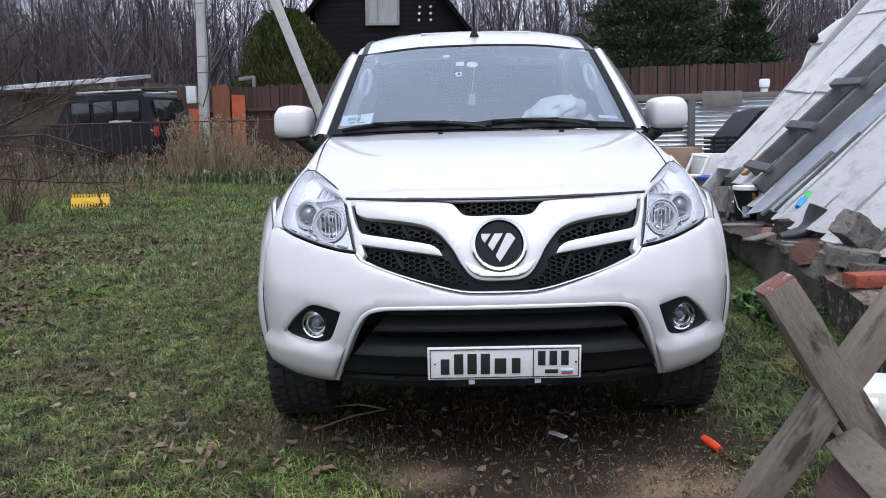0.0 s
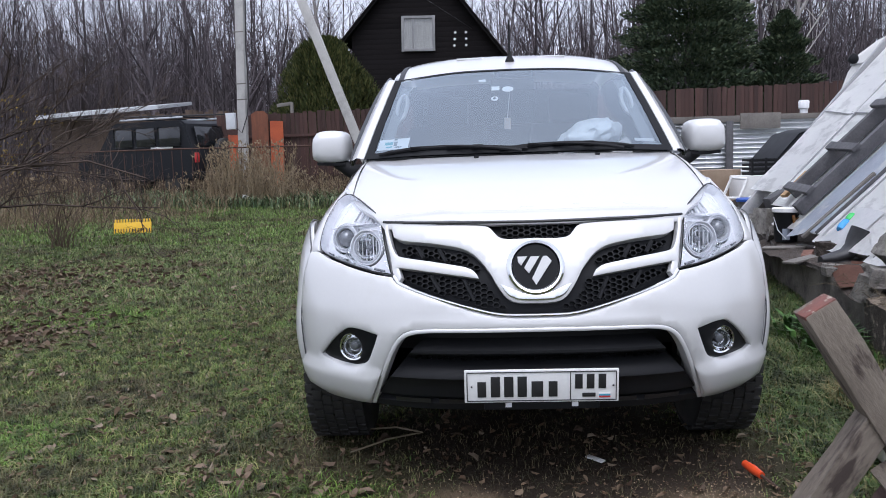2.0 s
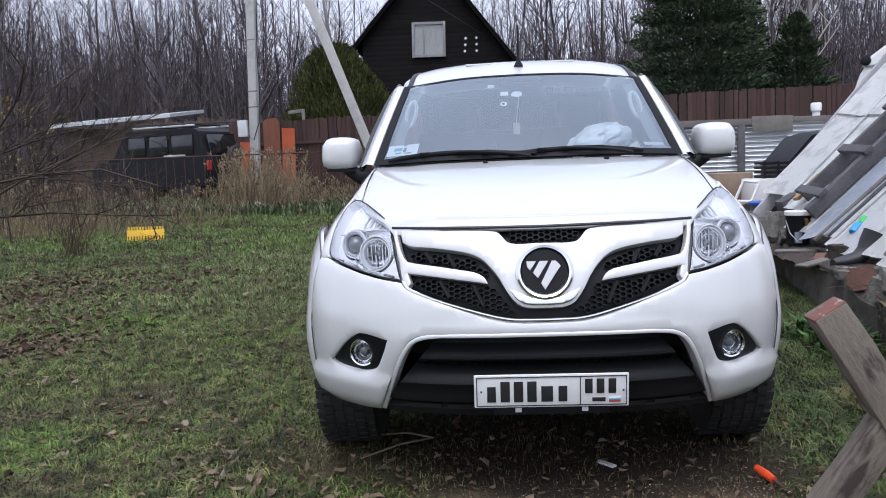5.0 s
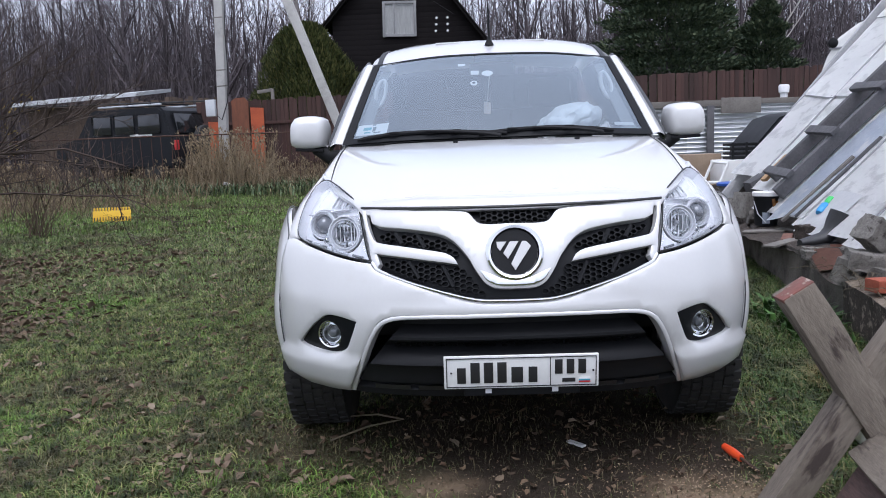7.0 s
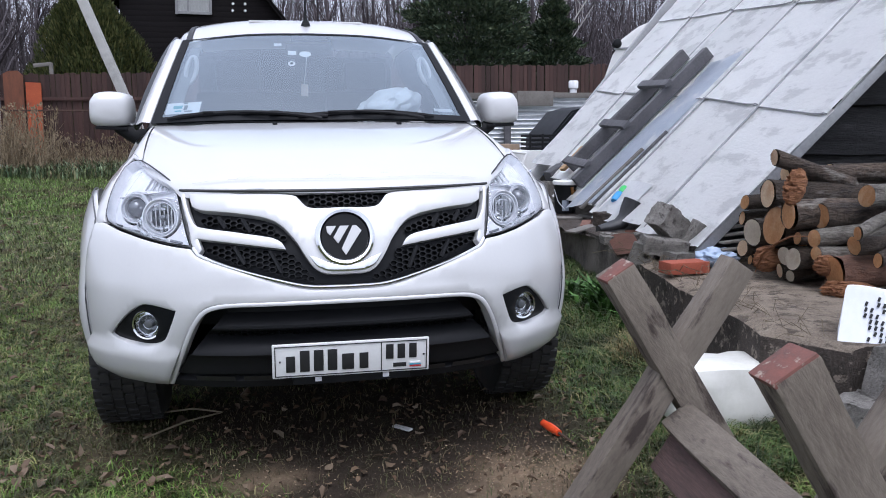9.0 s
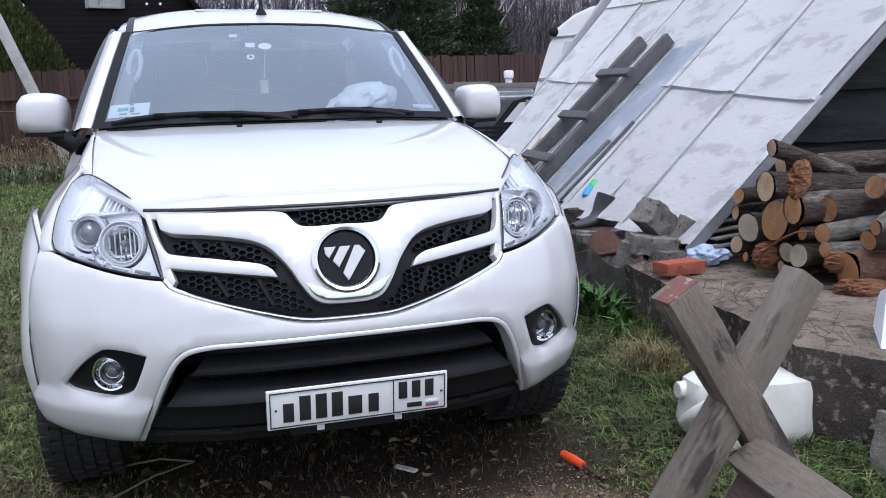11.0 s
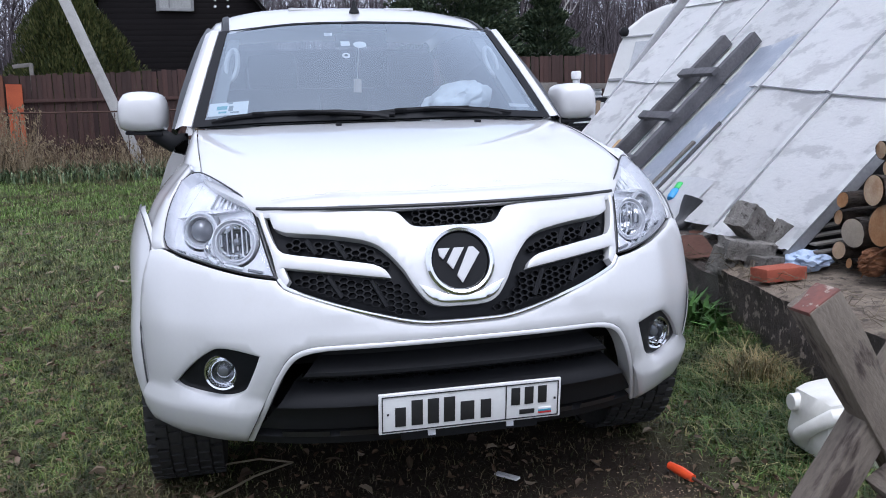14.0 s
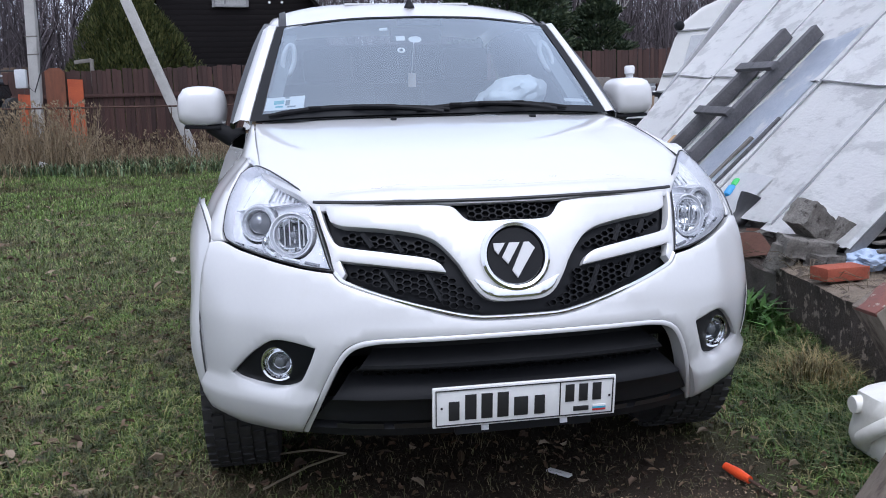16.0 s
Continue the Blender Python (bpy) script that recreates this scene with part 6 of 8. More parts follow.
add_tube(bm, [ctr @ Vector((.19 * math.cos(a), .19 * math.sin(a), 0)) for a in [k * math.pi / 12 for k in range(25)]], .014, 8, False)
add_box(bm, ctr @ Vector((0, 0, -.02)), (.16, .10, .05), (62, 0, 0), .02)
part("steering_wheel", bm, CABIN_DARK, truck)
bm = bmesh.new()
add_box(bm, (.0, 1.79, 1.615), (.24, .02, .065), (-10, 0, 0), .01)
part("inner_mirror", bm, CABIN_DARK, truck)


def on_glass(x, z, w, h, mat, name, label="", round_=False, lift=-.012):
    """A flat sticker behind the windscreen."""
    lo, hi = 0.0, 1.0
    for _ in range(30):
        mid = (lo + hi) / 2
        lo, hi = (mid, hi) if screen(0.0 if x == 0 else x / (.757 - .125 * mid), mid).z < z else (lo, mid)
    u = x / (.757 - .125 * lo)
    b = bmesh.new()
    if round_:
        hub = b.verts.new(lay(screen, u, lo, lift))
        ring = [b.verts.new(lay(screen, u + w / .67 * math.cos(a), lo + h / .60 * math.sin(a), lift)) for a in [k * math.pi / 10 for k in range(20)]]
        for k in range(20):
            b.faces.new((hub, ring[k], ring[(k + 1) % 20]))
    else:
        add_sheet(b, [[lay(screen, u + w / .67 * a, lo + h / .60 * c, lift) for a in (-1, 0, 1)] for c in (-1, 1)])
    part(name, b, mat, glass, label)


on_glass(-.030, 1.588, .030, .022, PAPER, "sticker", "round white sticker", True)
on_glass(-.094, 1.594, .021, .016, PAPER, "sticker", "small white sticker")
on_glass(-.162, 1.640, .019, .010, PAPER, "sticker")
on_glass(-.101, 1.536, .018, .018, PAPER, "sticker", "round white sticker", True)
on_glass(-.101, 1.536, .008, .008, FRIT, "sticker_hole", "", True, -.010)
CARD_GREEN = material("teal_print", (.06, .36, .42), (.08, .42, .46), .5)
CARD_GREY = material("grey_print", (.12, .15, .16), (.16, .19, .20), .5)
on_glass(-.616, 1.316, .072, .036, PAPER, "sticker", "white parking card with teal and grey bars")
for x, z, w, h, m in ((-.640, 1.318, .019, .010, CARD_GREEN), (-.640, 1.300, .014, .005, CARD_GREEN), (-.605, 1.316, .008, .015, CARD_GREY), (-.592, 1.300, .016, .004, CARD_GREY), (-.604, 1.338, .008, .006, CARD_GREY)):
    on_glass(x, z, w, h, m, "sticker_bar", "", False, -.010)
on_glass(.630, 1.300, .045, .010, CABIN_GREY, "sticker", "faint pale strip sticker")
bm = bmesh.new()
add_box(bm, (-.031, 1.735, 1.405), (.036, .006, .062), (0, 2, 0), .002)
part("hanging_tag", bm, material("cream_tag", (.60, .52, .44), (.5, .40, .33), .7), truck, "cream paper tag hanging under the mirror")
bm = bmesh.new()
add_tube(bm, [(-.031, 1.735, 1.436), (-.012, 1.77, 1.590)], .0015, 4)
part("tag_string", bm, CABIN_GREY, truck)

# wheels
bm = bmesh.new()
add_lathe(bm, [(.215, -.10), (.235, -.112), (.30, -.122), (.345, -.120), (.362, -.108), (.368, -.09), (.370, -.04), (.370, .04), (.368, .09), (.362, .108), (.345, .120), (.30, .122), (.235, .112), (.215, .10)],
          pose(0, 0, 0, 0, 90, 0), 64)
TYRE = finish(bm)
bm = bmesh.new()
for row, (x, w) in enumerate(((-.098, .034), (-.056, .036), (-.014, .036), (.028, .036), (.070, .036), (.102, .028))):
    for k in range(46):
        a = 2 * math.pi * (k + .5 * (row % 2)) / 46
        c = (x, .371 * math.cos(a), .371 * math.sin(a))
        add_box(bm, c, (w, .036, .014), (math.degrees(a) + 90, 0, 0))
TREAD = finish(bm)
bm = bmesh.new()
add_lathe(bm, [(.215, -.10), (.225, .105), (.205, .10), (.195, .02), (.06, .05), (.05, .075), (0, .08)], pose(0, 0, 0, 0, 90, 0), 40)
for k in range(6):
    a = k * math.pi / 3
    add_box(bm, (.055, .125 * math.cos(a), .125 * math.sin(a)), (.03, .16, .05), (math.degrees(a), 0, 0), .008)
RIM = finish(bm)
for y in (.875, 4.0):
    for sx in (-1, 1):
        hub = part("wheel", TYRE, RUBBER, truck, "black all-terrain tyre")
        hub.location = (sx * .812, y, .378)
        if sx < 0:
            hub.rotation_euler = (0, 0, math.pi)
        for n, me, mt in (("tread", TREAD, RUBBER), ("rim", RIM, ALLOY)):
            part(n, me, mt, hub)

bm = bmesh.new()
bmesh.ops.create_icosphere(bm, subdivisions=4, radius=1)
for v in bm.verts:
    c = v.co.copy()
    v.co = Vector((c.x * .165, c.y * .10, c.z * .092)) + c * (.022 * noise.noise(c * 2.5) + .012 * noise.noise(c * 7))
    v.co.z += .025 * c.x
    v.co.z = max(v.co.z, -.055)
bm.transform(pose(.375, 1.49, 1.305, 0, -8, 8))
single("plastic_bag", bm, POLY_WHITE, "crumpled white plastic bag on the truck's dashboard", "bag")


# ---- the yard at the truck's side: wall, leaning roof, ladder, logs ----
OLD_CONCRETE = material("old_stained_concrete", (0.20, 0.18, 0.155), (0.105, 0.092, 0.08), 0.9, 0, 5, 90, 0.9, 0.02, stain=(.045, .039, .034), stain_scale=3, stain_at=(.48, .66))
# slab concrete with light in its colour: dark shaded face, pale lit top
SHADED_FACE_CONCRETE = material("shaded_rough_concrete_face", (0.115, 0.092, 0.075), (0.046, 0.037, 0.030), 0.95, 0, 7, 90, 1.0, 0.03, stain=(.34, .28, .225), stain_scale=20, stain_at=(.55, .62))
LIT_SLAB_TOP = material("lit_worn_slab_concrete", (0.40, 0.325, 0.245), (0.155, 0.122, 0.09), 0.92, 0, 9, 130, 1.0, 0.022, stain=(.12, .092, .068), stain_scale=16, stain_at=(.53, .60))
ROOF_TIN = material("pale_painted_tin", (0.90, 0.90, 0.885), (0.84, 0.84, 0.83), 0.5, 0, 3, 35, 0.6, 0.014, spread=.05, stain=(.70, .70, .69), stain_scale=6, stain_at=(.52, .60), stretch=(1, .55, 1), rough_var=.2)
TIN_EDGE = material("grey_tin_edge", (0.42, 0.425, 0.43), (0.30, 0.305, 0.31), 0.5, 0.4, 4, 40, 0.2)
DARK_BOARD = material("blackened_wall_boards", (0.046, 0.045, 0.047), (0.018, 0.018, 0.019), 0.8, 0, 2, 30, 0.7, 0.012, stretch=(.5, 4, 5), spread=.25, stain=(.085, .083, .083), stain_scale=3, stain_at=(.56, .68))
LADDER_WOOD = material("grey_ladder_wood", (0.112, 0.110, 0.116), (0.060, 0.059, 0.064), 0.85, 0, 4, 60, 0.6, 0.006, spread=.15, stretch=(1, 4, 1))
BEAM_WOOD = material("old_grey_beam", (0.215, 0.182, 0.145), (0.125, 0.102, 0.080), 0.85, 0, 2.0, 30, 0.9, 0.006, spread=.16, stain=(.052, .038, .031), stain_scale=6, stain_at=(.54, .64), stretch=(2.6, 2.6, .8))
RED_WOOD = material("wine_stained_wood", (0.125, 0.075, 0.065), (0.060, 0.040, 0.036), 0.8, 0, 5, 22, 0.7, 0.006, stretch=(6, 6, 1.0))
RED_END = material("red_painted_beam_end", (0.19, 0.068, 0.050), (0.10, 0.052, 0.043), 0.75, 0, 8, 60, 0.4, 0.004, stain=(.33, .27, .22), stain_scale=30, stain_at=(.58, .66))
BARK = material("log_bark", (0.135, 0.098, 0.070), (0.034, 0.025, 0.019), 0.92, 0, 16, 70, 1.0, 0.05, stretch=(.40, 1, 1), spread=.4, stain=(.23, .205, .175), stain_scale=9, stain_at=(.56, .66))
BARK_PALE = material("pale_grey_log_bark", (0.30, 0.275, 0.235), (0.13, 0.115, 0.095), 0.92, 0, 16, 70, 1.0, 0.04, stretch=(.35, 1, 1), spread=.2, stain=(.07, .055, .045), stain_scale=9, stain_at=(.54, .64))
BARK_RED = material("red_log_bark", (0.20, 0.105, 0.068), (0.09, 0.05, 0.036), 0.92, 0, 9, 38, 1.0, 0.02, stretch=(.45, 1, 1))
CUT_WOOD = material("sawn_log_end", (0.80, 0.63, 0.44), (0.66, 0.46, 0.28), 0.8, 0, 12, 90, 0.4, 0.004, spread=.18, stain=(.52, .25, .11), stain_scale=7, stain_at=(.50, .75))
CUT_ORANGE = material("orange_sawn_end", (0.64, 0.36, 0.17), (0.48, 0.23, 0.095), 0.8, 0, 12, 90, 0.4, 0.004, spread=.18, stain=(.72, .52, .33), stain_scale=7, stain_at=(.5, .75))
CUT_PALE = material("pale_sawn_end", (0.78, 0.70, 0.56), (0.64, 0.55, 0.42), 0.8, 0, 12, 90, 0.4, 0.004, spread=.15, stain=(.5, .36, .22), stain_scale=7, stain_at=(.56, .75))
SPLIT_WOOD = material("torn_orange_wood", (0.44, 0.20, 0.088), (0.20, 0.085, 0.042), 0.85, 0, 14, 60, 1.0, 0.02, stretch=(.5, 3, 3))
BRICK = material("red_brick", (0.34, 0.085, 0.045), (0.25, 0.06, 0.035), 0.9, 0, 10, 80, 0.5, 0.004, stain=(.42, .22, .16), stain_scale=12, stain_at=(.6, .8))
TILE = material("brown_clay_tile", (0.20, 0.095, 0.065), (0.13, 0.065, 0.048), 0.85, 0, 6, 60, 0.4)
STONE = material("broken_grey_stone", (0.30, 0.282, 0.255), (0.145, 0.134, 0.12), 0.95, 0, 12, 75, 1.0, 0.02, spread=.2, stain=(.09, .08, .07), stain_scale=22, stain_at=(.57, .64))
EARTH = material("dark_debris_earth", (0.045, 0.036, 0.030), (0.085, 0.066, 0.052), 0.95, 0, 6, 40, 1.0, 0.03)
CAN_PLASTIC = material("milky_canister_plastic", (0.72, 0.71, 0.66), (0.62, 0.61, 0.55), 0.38, 0, 3, 30, 0.12, 0.004, stain=(.40, .37, .28), stain_scale=3, stain_at=(.6, .8))
BLACK_RUBBER = material("black_rubber", (0.022, 0.022, 0.024), (0.035, 0.035, 0.037), 0.5, 0, 6, 40, 0.2)
BLUE_PLASTIC = material("blue_plastic", (0.03, 0.10, 0.42), (0.025, 0.08, 0.34), 0.4)
SKY_PLASTIC = material("bright_blue_plastic", (0.04, 0.30, 0.62), (0.03, 0.24, 0.5), 0.4)
GREEN_PLASTIC = material("bright_green_plastic", (0.04, 0.48, 0.10), (0.03, 0.4, 0.08), 0.4)
ORANGE_PLASTIC = material("orange_plastic", (0.75, 0.085, 0.02), (0.6, 0.06, 0.02), 0.4)
CARDBOARD = material("brown_cardboard", (0.30, 0.225, 0.16), (0.24, 0.175, 0.12), 0.9)


def wall_block(name, front, back, top, foot, label, mat, cap):
    """A run of rough concrete wall: its front edge and back edge in plan, an uneven top."""
    bm = bmesh.new()
    f, b = loop(front, .05, False), loop(back, .05, False)
    n = 70
    rows = []
    for k in range(n + 1):
        u = k / n
        p = f[min(len(f) - 1, int(round(u * (len(f) - 1))))]
        q = b[min(len(b) - 1, int(round(u * (len(b) - 1))))]
        z = top(p[1])
        row = []
        for i in range(9):
            zz = foot + (z - .02 - foot) * i / 8
            j = .03 * noise.noise((p[1] * 2.5, zz * 5, 1.0)) + .014 * noise.noise((p[1] * 11, zz * 13, 4.0))
            row.append((p[0] + .02 + j, p[1], zz))
        for i in range(1, 11):
            w = i / 10
            j = .018 * noise.noise((p[0] + w * 5, p[1] * 3, 2.0)) + .008 * noise.noise((w * 24, p[1] * 12, 6.0))
            row.append((p[0] + .03 + (q[0] - p[0]) * w ** 1.5, p[1] + (q[1] - p[1]) * w ** 1.5, z + j))
        row.append((q[0] + .03, q[1], foot))
        rows.append(row)
    vs = add_sheet(bm, rows)
    bm.faces.new(vs[0])
    bm.faces.new(vs[-1][::-1])
    me = finish(bm, 40)
    me.materials.append(mat)
    me.materials.append(cap)
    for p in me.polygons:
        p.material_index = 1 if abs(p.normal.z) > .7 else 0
    return tagged(part(name, me, mat), label, "wall", kind="structure")


def sunk(y):
    """How far the broken near end of the wall has dropped."""
    return .10 * min(1, max(0, (2.50 - y) / .4))


wall_block("retaining_wall", [(1.90, 1.86), (1.94, 2.4), (2.02, 3.1), (2.19, 4.2), (2.34, 4.8), (2.70, 6.6)], [(2.6, 1.86), (2.65, 2.4), (2.7, 3.1), (3.0, 4.6), (3.3, 6.6)], lambda y: .47 + .01 * math.sin(y * 3) - sunk(y), -.1, "low stained concrete retaining wall", OLD_CONCRETE, EARTH)
wall_block("slab_wall", [(1.79, -.16), (1.60, .10), (1.67, .47), (1.75, .92), (1.80, 1.22), (1.90, 1.86)], [(3.6, -.3), (3.6, .12), (3.6, .5), (3.6, 1.1), (3.6, 1.86)], lambda y: .405 + .012 * math.sin(y * 4), -.1, "broken concrete slab along the yard", SHADED_FACE_CONCRETE, LIT_SLAB_TOP)
bm = bmesh.new()
add_sheet(bm, [[(x, y, .43 - sunk(y) + .04 * noise.noise((x * 3, y * 3, 1.0)) + .025 * noise.noise((x * 9, y * 9, 5.0)) + .05 * max(0, x - 2.3)) for x in np.arange(1.98, 4.1, .06)] for y in np.arange(1.75, 14, .07)])
tagged(part("bank", bm, EARTH), "dark earth and debris behind the wall", "earth", kind="structure")


# the leaning tin roof
SLOPE = math.atan(.93)


def on_roof(y, up, lift=0.0):
    """A point of the roof: y along the eave, up metres up its slope."""
    x = 2.19 + up * math.cos(SLOPE)
    return Vector((x - lift * math.sin(SLOPE), y, .51 + up * math.sin(SLOPE) + lift * math.cos(SLOPE)))


cellar = thing("tin_roofed_shed", "low shed with a steep pale tin roof", "shed", (3.6, 3.6, .4))
rng = random.Random(3)
starts, fans = [1.64, 2.43, 3.33, 4.35, 4.87, 5.62], [.02, .065, .05, .08, .22, .24]
for i in range(5):
    lo = (-.02, .03, .10, .30, .45)[i]
    for j in range(3):
        bm = bmesh.new()
        rows = []
        for u in range(11):
            row = []
            for k, v in enumerate((0, .03, .06, .2, .35, .5, .65, .8, .94, .97, 1)):
                y0 = starts[i] + (starts[i + 1] - starts[i]) * v
                cuts = (lo, .845 + .145 * y0 - .06 * max(0, i - 1) * .5, 2.0 + .126 * y0, 3.95)
                up = cuts[j] + (cuts[j + 1] + .05 - cuts[j]) * u / 10
                ya, yb = starts[i] + fans[i] * up - .05, starts[i + 1] + fans[i + 1] * up
                yy = ya + (yb - ya) * v
                ridge = (.012, .020, .010, 0, 0, 0, 0, 0, .0, .004, .006)[k]
                row.append(on_roof(yy, up, .004 + .014 * (1 - u / 10) + ridge + .010 * noise.noise((yy * 1.6, up * 1.6, i + j * 3.0)) + .003 * noise.noise((yy * 7, up * 7, 3.0))))
            rows.append(row)
        add_sheet(bm, rows)
        bmesh.ops.solidify(bm, geom=bm.faces[:], thickness=.005)
        part("roof_sheet", bm, ROOF_TIN, cellar, "" if i + j else "pale weathered tin sheet")
        if j:
            bm = bmesh.new()
            add_tube(bm, [Vector(rows[0][k]) + Vector((-.004, 0, -.004)) for k in range(11)], .005, 5)
            part("roof_lap", bm, TIN_EDGE, cellar)
    if i:
        bm = bmesh.new()
        add_beam(bm, on_roof(starts[i] + fans[i] * lo - .055, lo, .016), on_roof(starts[i] + fans[i] * 3.9 - .055, 3.9, .016), .010, .014, .003, (-math.sin(SLOPE), 0, math.cos(SLOPE)))
        part("roof_seam", bm, TIN_EDGE, cellar)
bm = bmesh.new()
add_beam(bm, on_roof(1.640, -.03, -.030), on_roof(1.655, 3.9, -.022), .03, .06, .006, (-math.sin(SLOPE), 0, math.cos(SLOPE)))
part("verge_board", bm, TIN_EDGE, cellar, "grey tin verge")
for k in range(9):
    z = .40 + k * .315
    bm = bmesh.new()
    rows = []
    for q in range(25):
        row = []
        for dy, dz in ((-.030, -.020), (-.052, -.012), (-.050, .012), (-.028, .16), (.0, .335)):
            x0 = 2.19 + (z + dz - .51) / .93 + .20
            x = x0 + (5.6 - x0) * q / 24
            sag = .018 * noise.noise((x * 1.3, k * 2.1, 0)) + .006 * noise.noise((x * 6, k * 3.1, 2))
            row.append((x, 1.97 + dy, z + dz + (sag if dz < .3 else 0)))
        rows.append(row)
    add_sheet(bm, rows)
    bmesh.ops.solidify(bm, geom=bm.faces[:], thickness=.02)
    part("wall_board", bm, DARK_BOARD, cellar)
bm = bmesh.new()
add_beam(bm, on_roof(5.42, 0, -.06), on_roof(7.1, 3.8, -.06), .05, .12, .006, (-math.sin(SLOPE), 0, math.cos(SLOPE)))
part("rafter", bm, TIN_EDGE, cellar)
bm = bmesh.new()
back = [on_roof(1.7, 3.9), on_roof(6.9, 3.9)]
add_sheet(bm, [[back[0], back[1]], [back[0] + Vector((2.4, 0, -2.4)), back[1] + Vector((2.4, 0, -2.4))]])
bmesh.ops.solidify(bm, geom=bm.faces[:], thickness=.02)
part("back_roof", bm, ROOF_TIN, cellar)

ladder = thing("plank_ladder", "home-made grey plank ladder lying on the tin roof", "ladder", (2.4, 4.2, .6))
lift_dir = (-math.sin(SLOPE), 0, math.cos(SLOPE))
for y, lo, hi in ((4.38, .40, 1.87), (3.93, .24, 1.84)):
    bm = bmesh.new()
    add_beam(bm, on_roof(y, lo, .082), on_roof(y, hi, .082), .065, .105, .005, lift_dir, .004)
    part("side_rail", bm, LADDER_WOOD, ladder)
for u in (.40, .87, 1.37):
    bm = bmesh.new()
    add_beam(bm, on_roof(3.86, u, .150), on_roof(4.44, u + .03, .150), .075, .035, .004, lift_dir, .003)
    part("rung", bm, LADDER_WOOD, ladder)
bm = bmesh.new()
add_beam(bm, on_roof(4.50, .36, .085), on_roof(4.53, .66, .085), .10, .03, .004, lift_dir)
single("plank_end", bm, material("fresh_yellow_wood", (.48, .31, .16), (.38, .24, .12), .8), "short fresh yellow board end on the tin roof", "board")
for a, b, w, mt, lb in (((3.38, .10), (3.37, .92), .022, LADDER_WOOD, "thin grey batten lying on the tin roof"), ((3.52, .04), (3.48, .72), .04, GREY_WOOD, "pale narrow plank leaning on the tin roof")):
    bm = bmesh.new()
    add_beam(bm, on_roof(a[0], a[1], .035), on_roof(b[0], b[1], .035), w, .022, .003, lift_dir)
    single("batten", bm, mt, lb, "board")
bm = bmesh.new()
rows = [[on_roof(3.40 + .44 * v, u - .10 * v, .028 + .008 * math.sin(v * 5 + u * 4)) for v in np.linspace(0, 1, 6)] for u in np.linspace(.12, 1.86, 14)]
add_sheet(bm, rows)
bmesh.ops.solidify(bm, geom=bm.faces[:], thickness=.004)
single("loose_tin_sheet", bm, material("bluish_bare_tin", (0.66, 0.70, 0.76), (0.52, 0.57, 0.64), 0.35, 0.3, 5, 50, 0.3, 0.01, stain=(.80, .81, .82), stain_scale=4, stain_at=(.52, .62)), "loose bluish tin sheet laid under the ladder", "tin sheet")
bm = bmesh.new()
add_sheet(bm, [[on_roof(2.78 + .42 * v, u, .03 + .02 * math.sin(v * 3)) for v in np.linspace(0, 1, 5)] for u in np.linspace(-.02, .38, 5)])
bmesh.ops.solidify(bm, geom=bm.faces[:], thickness=.004)
single("plastic_sheet", bm, POLY_WHITE, "crumpled clear plastic sheet at the roof's foot", "plastic sheet")


# the log pile
def log(at, r, length, mat, turn=(0.0, 0.0), name="log", label="cut log with rough bark and a sawn end", bend=.0):
    """A log whose sawn end is at the given place and which runs along +x."""
    d = Vector((1, turn[0], turn[1])).normalized()
    p = Vector(at)
    t = thing(name, label, "log", tuple(p), "stacked firewood logs")
    bm = bmesh.new()
    n = max(5, int(length / .045))
    rr = random.Random(str(at))
    rings = []
    side, up = Vector((0, 1, 0)), Vector((0, 0, 1))
    for k in range(n + 1):
        u = k / n
        c = p + d * (length * u) + Vector((0, bend * math.sin(u * 3), bend * .6 * math.sin(u * 2.2)))
        ring = []
        for i in range(22):
            a = 2 * math.pi * i / 22
            q = r * (1 + .10 * noise.noise((math.cos(a) * 1.3, math.sin(a) * 1.3, u * 3 + at[0] * 9)) + .07 * noise.noise((math.cos(a) * 5, math.sin(a) * 5, u * 7 + at[2] * 7)) + .07 * noise.noise((math.cos(a) * 6, math.sin(a) * 6, u * 4 + at[2] * 7 + at[1] * 5)) + .05 * noise.noise((math.cos(a) * 11, math.sin(a) * 11, u * 16 + at[2] * 7)))
            ring.append(bm.verts.new(c + (side * math.cos(a) + up * math.sin(a)) * q))
        rings.append(ring)
    for a, b in zip(rings, rings[1:]):
        for i in range(22):
            bm.faces.new((a[i], a[(i + 1) % 22], b[(i + 1) % 22], b[i]))
    bm.faces.new(rings[-1])
    part("bark", bm, mat, t)
    bm = bmesh.new()
    tilt = rr.uniform(-.18, .18), rr.uniform(-.18, .18)
    pts = [bm.verts.new(v) for v in [p + (side * math.cos(2 * math.pi * i / 20) + up * math.sin(2 * math.pi * i / 20)) * r * .965 + Vector((-.004 + r * (tilt[0] * math.cos(2 * math.pi * i / 20) + tilt[1] * math.sin(2 * math.pi * i / 20)), 0, 0)) for i in range(20)]]
    hub = bm.verts.new(p + Vector((-.006, 0, 0)))
    for i in range(20):
        bm.faces.new((pts[i], pts[(i + 1) % 20], hub))
    bmesh.ops.solidify(bm, geom=bm.faces[:], thickness=.012)
    part("sawn_end", bm, (CUT_WOOD, CUT_ORANGE, CUT_WOOD, CUT_PALE, CUT_ORANGE)[int(at[0] * 100 + at[1] * 31) % 5], t)
    return t


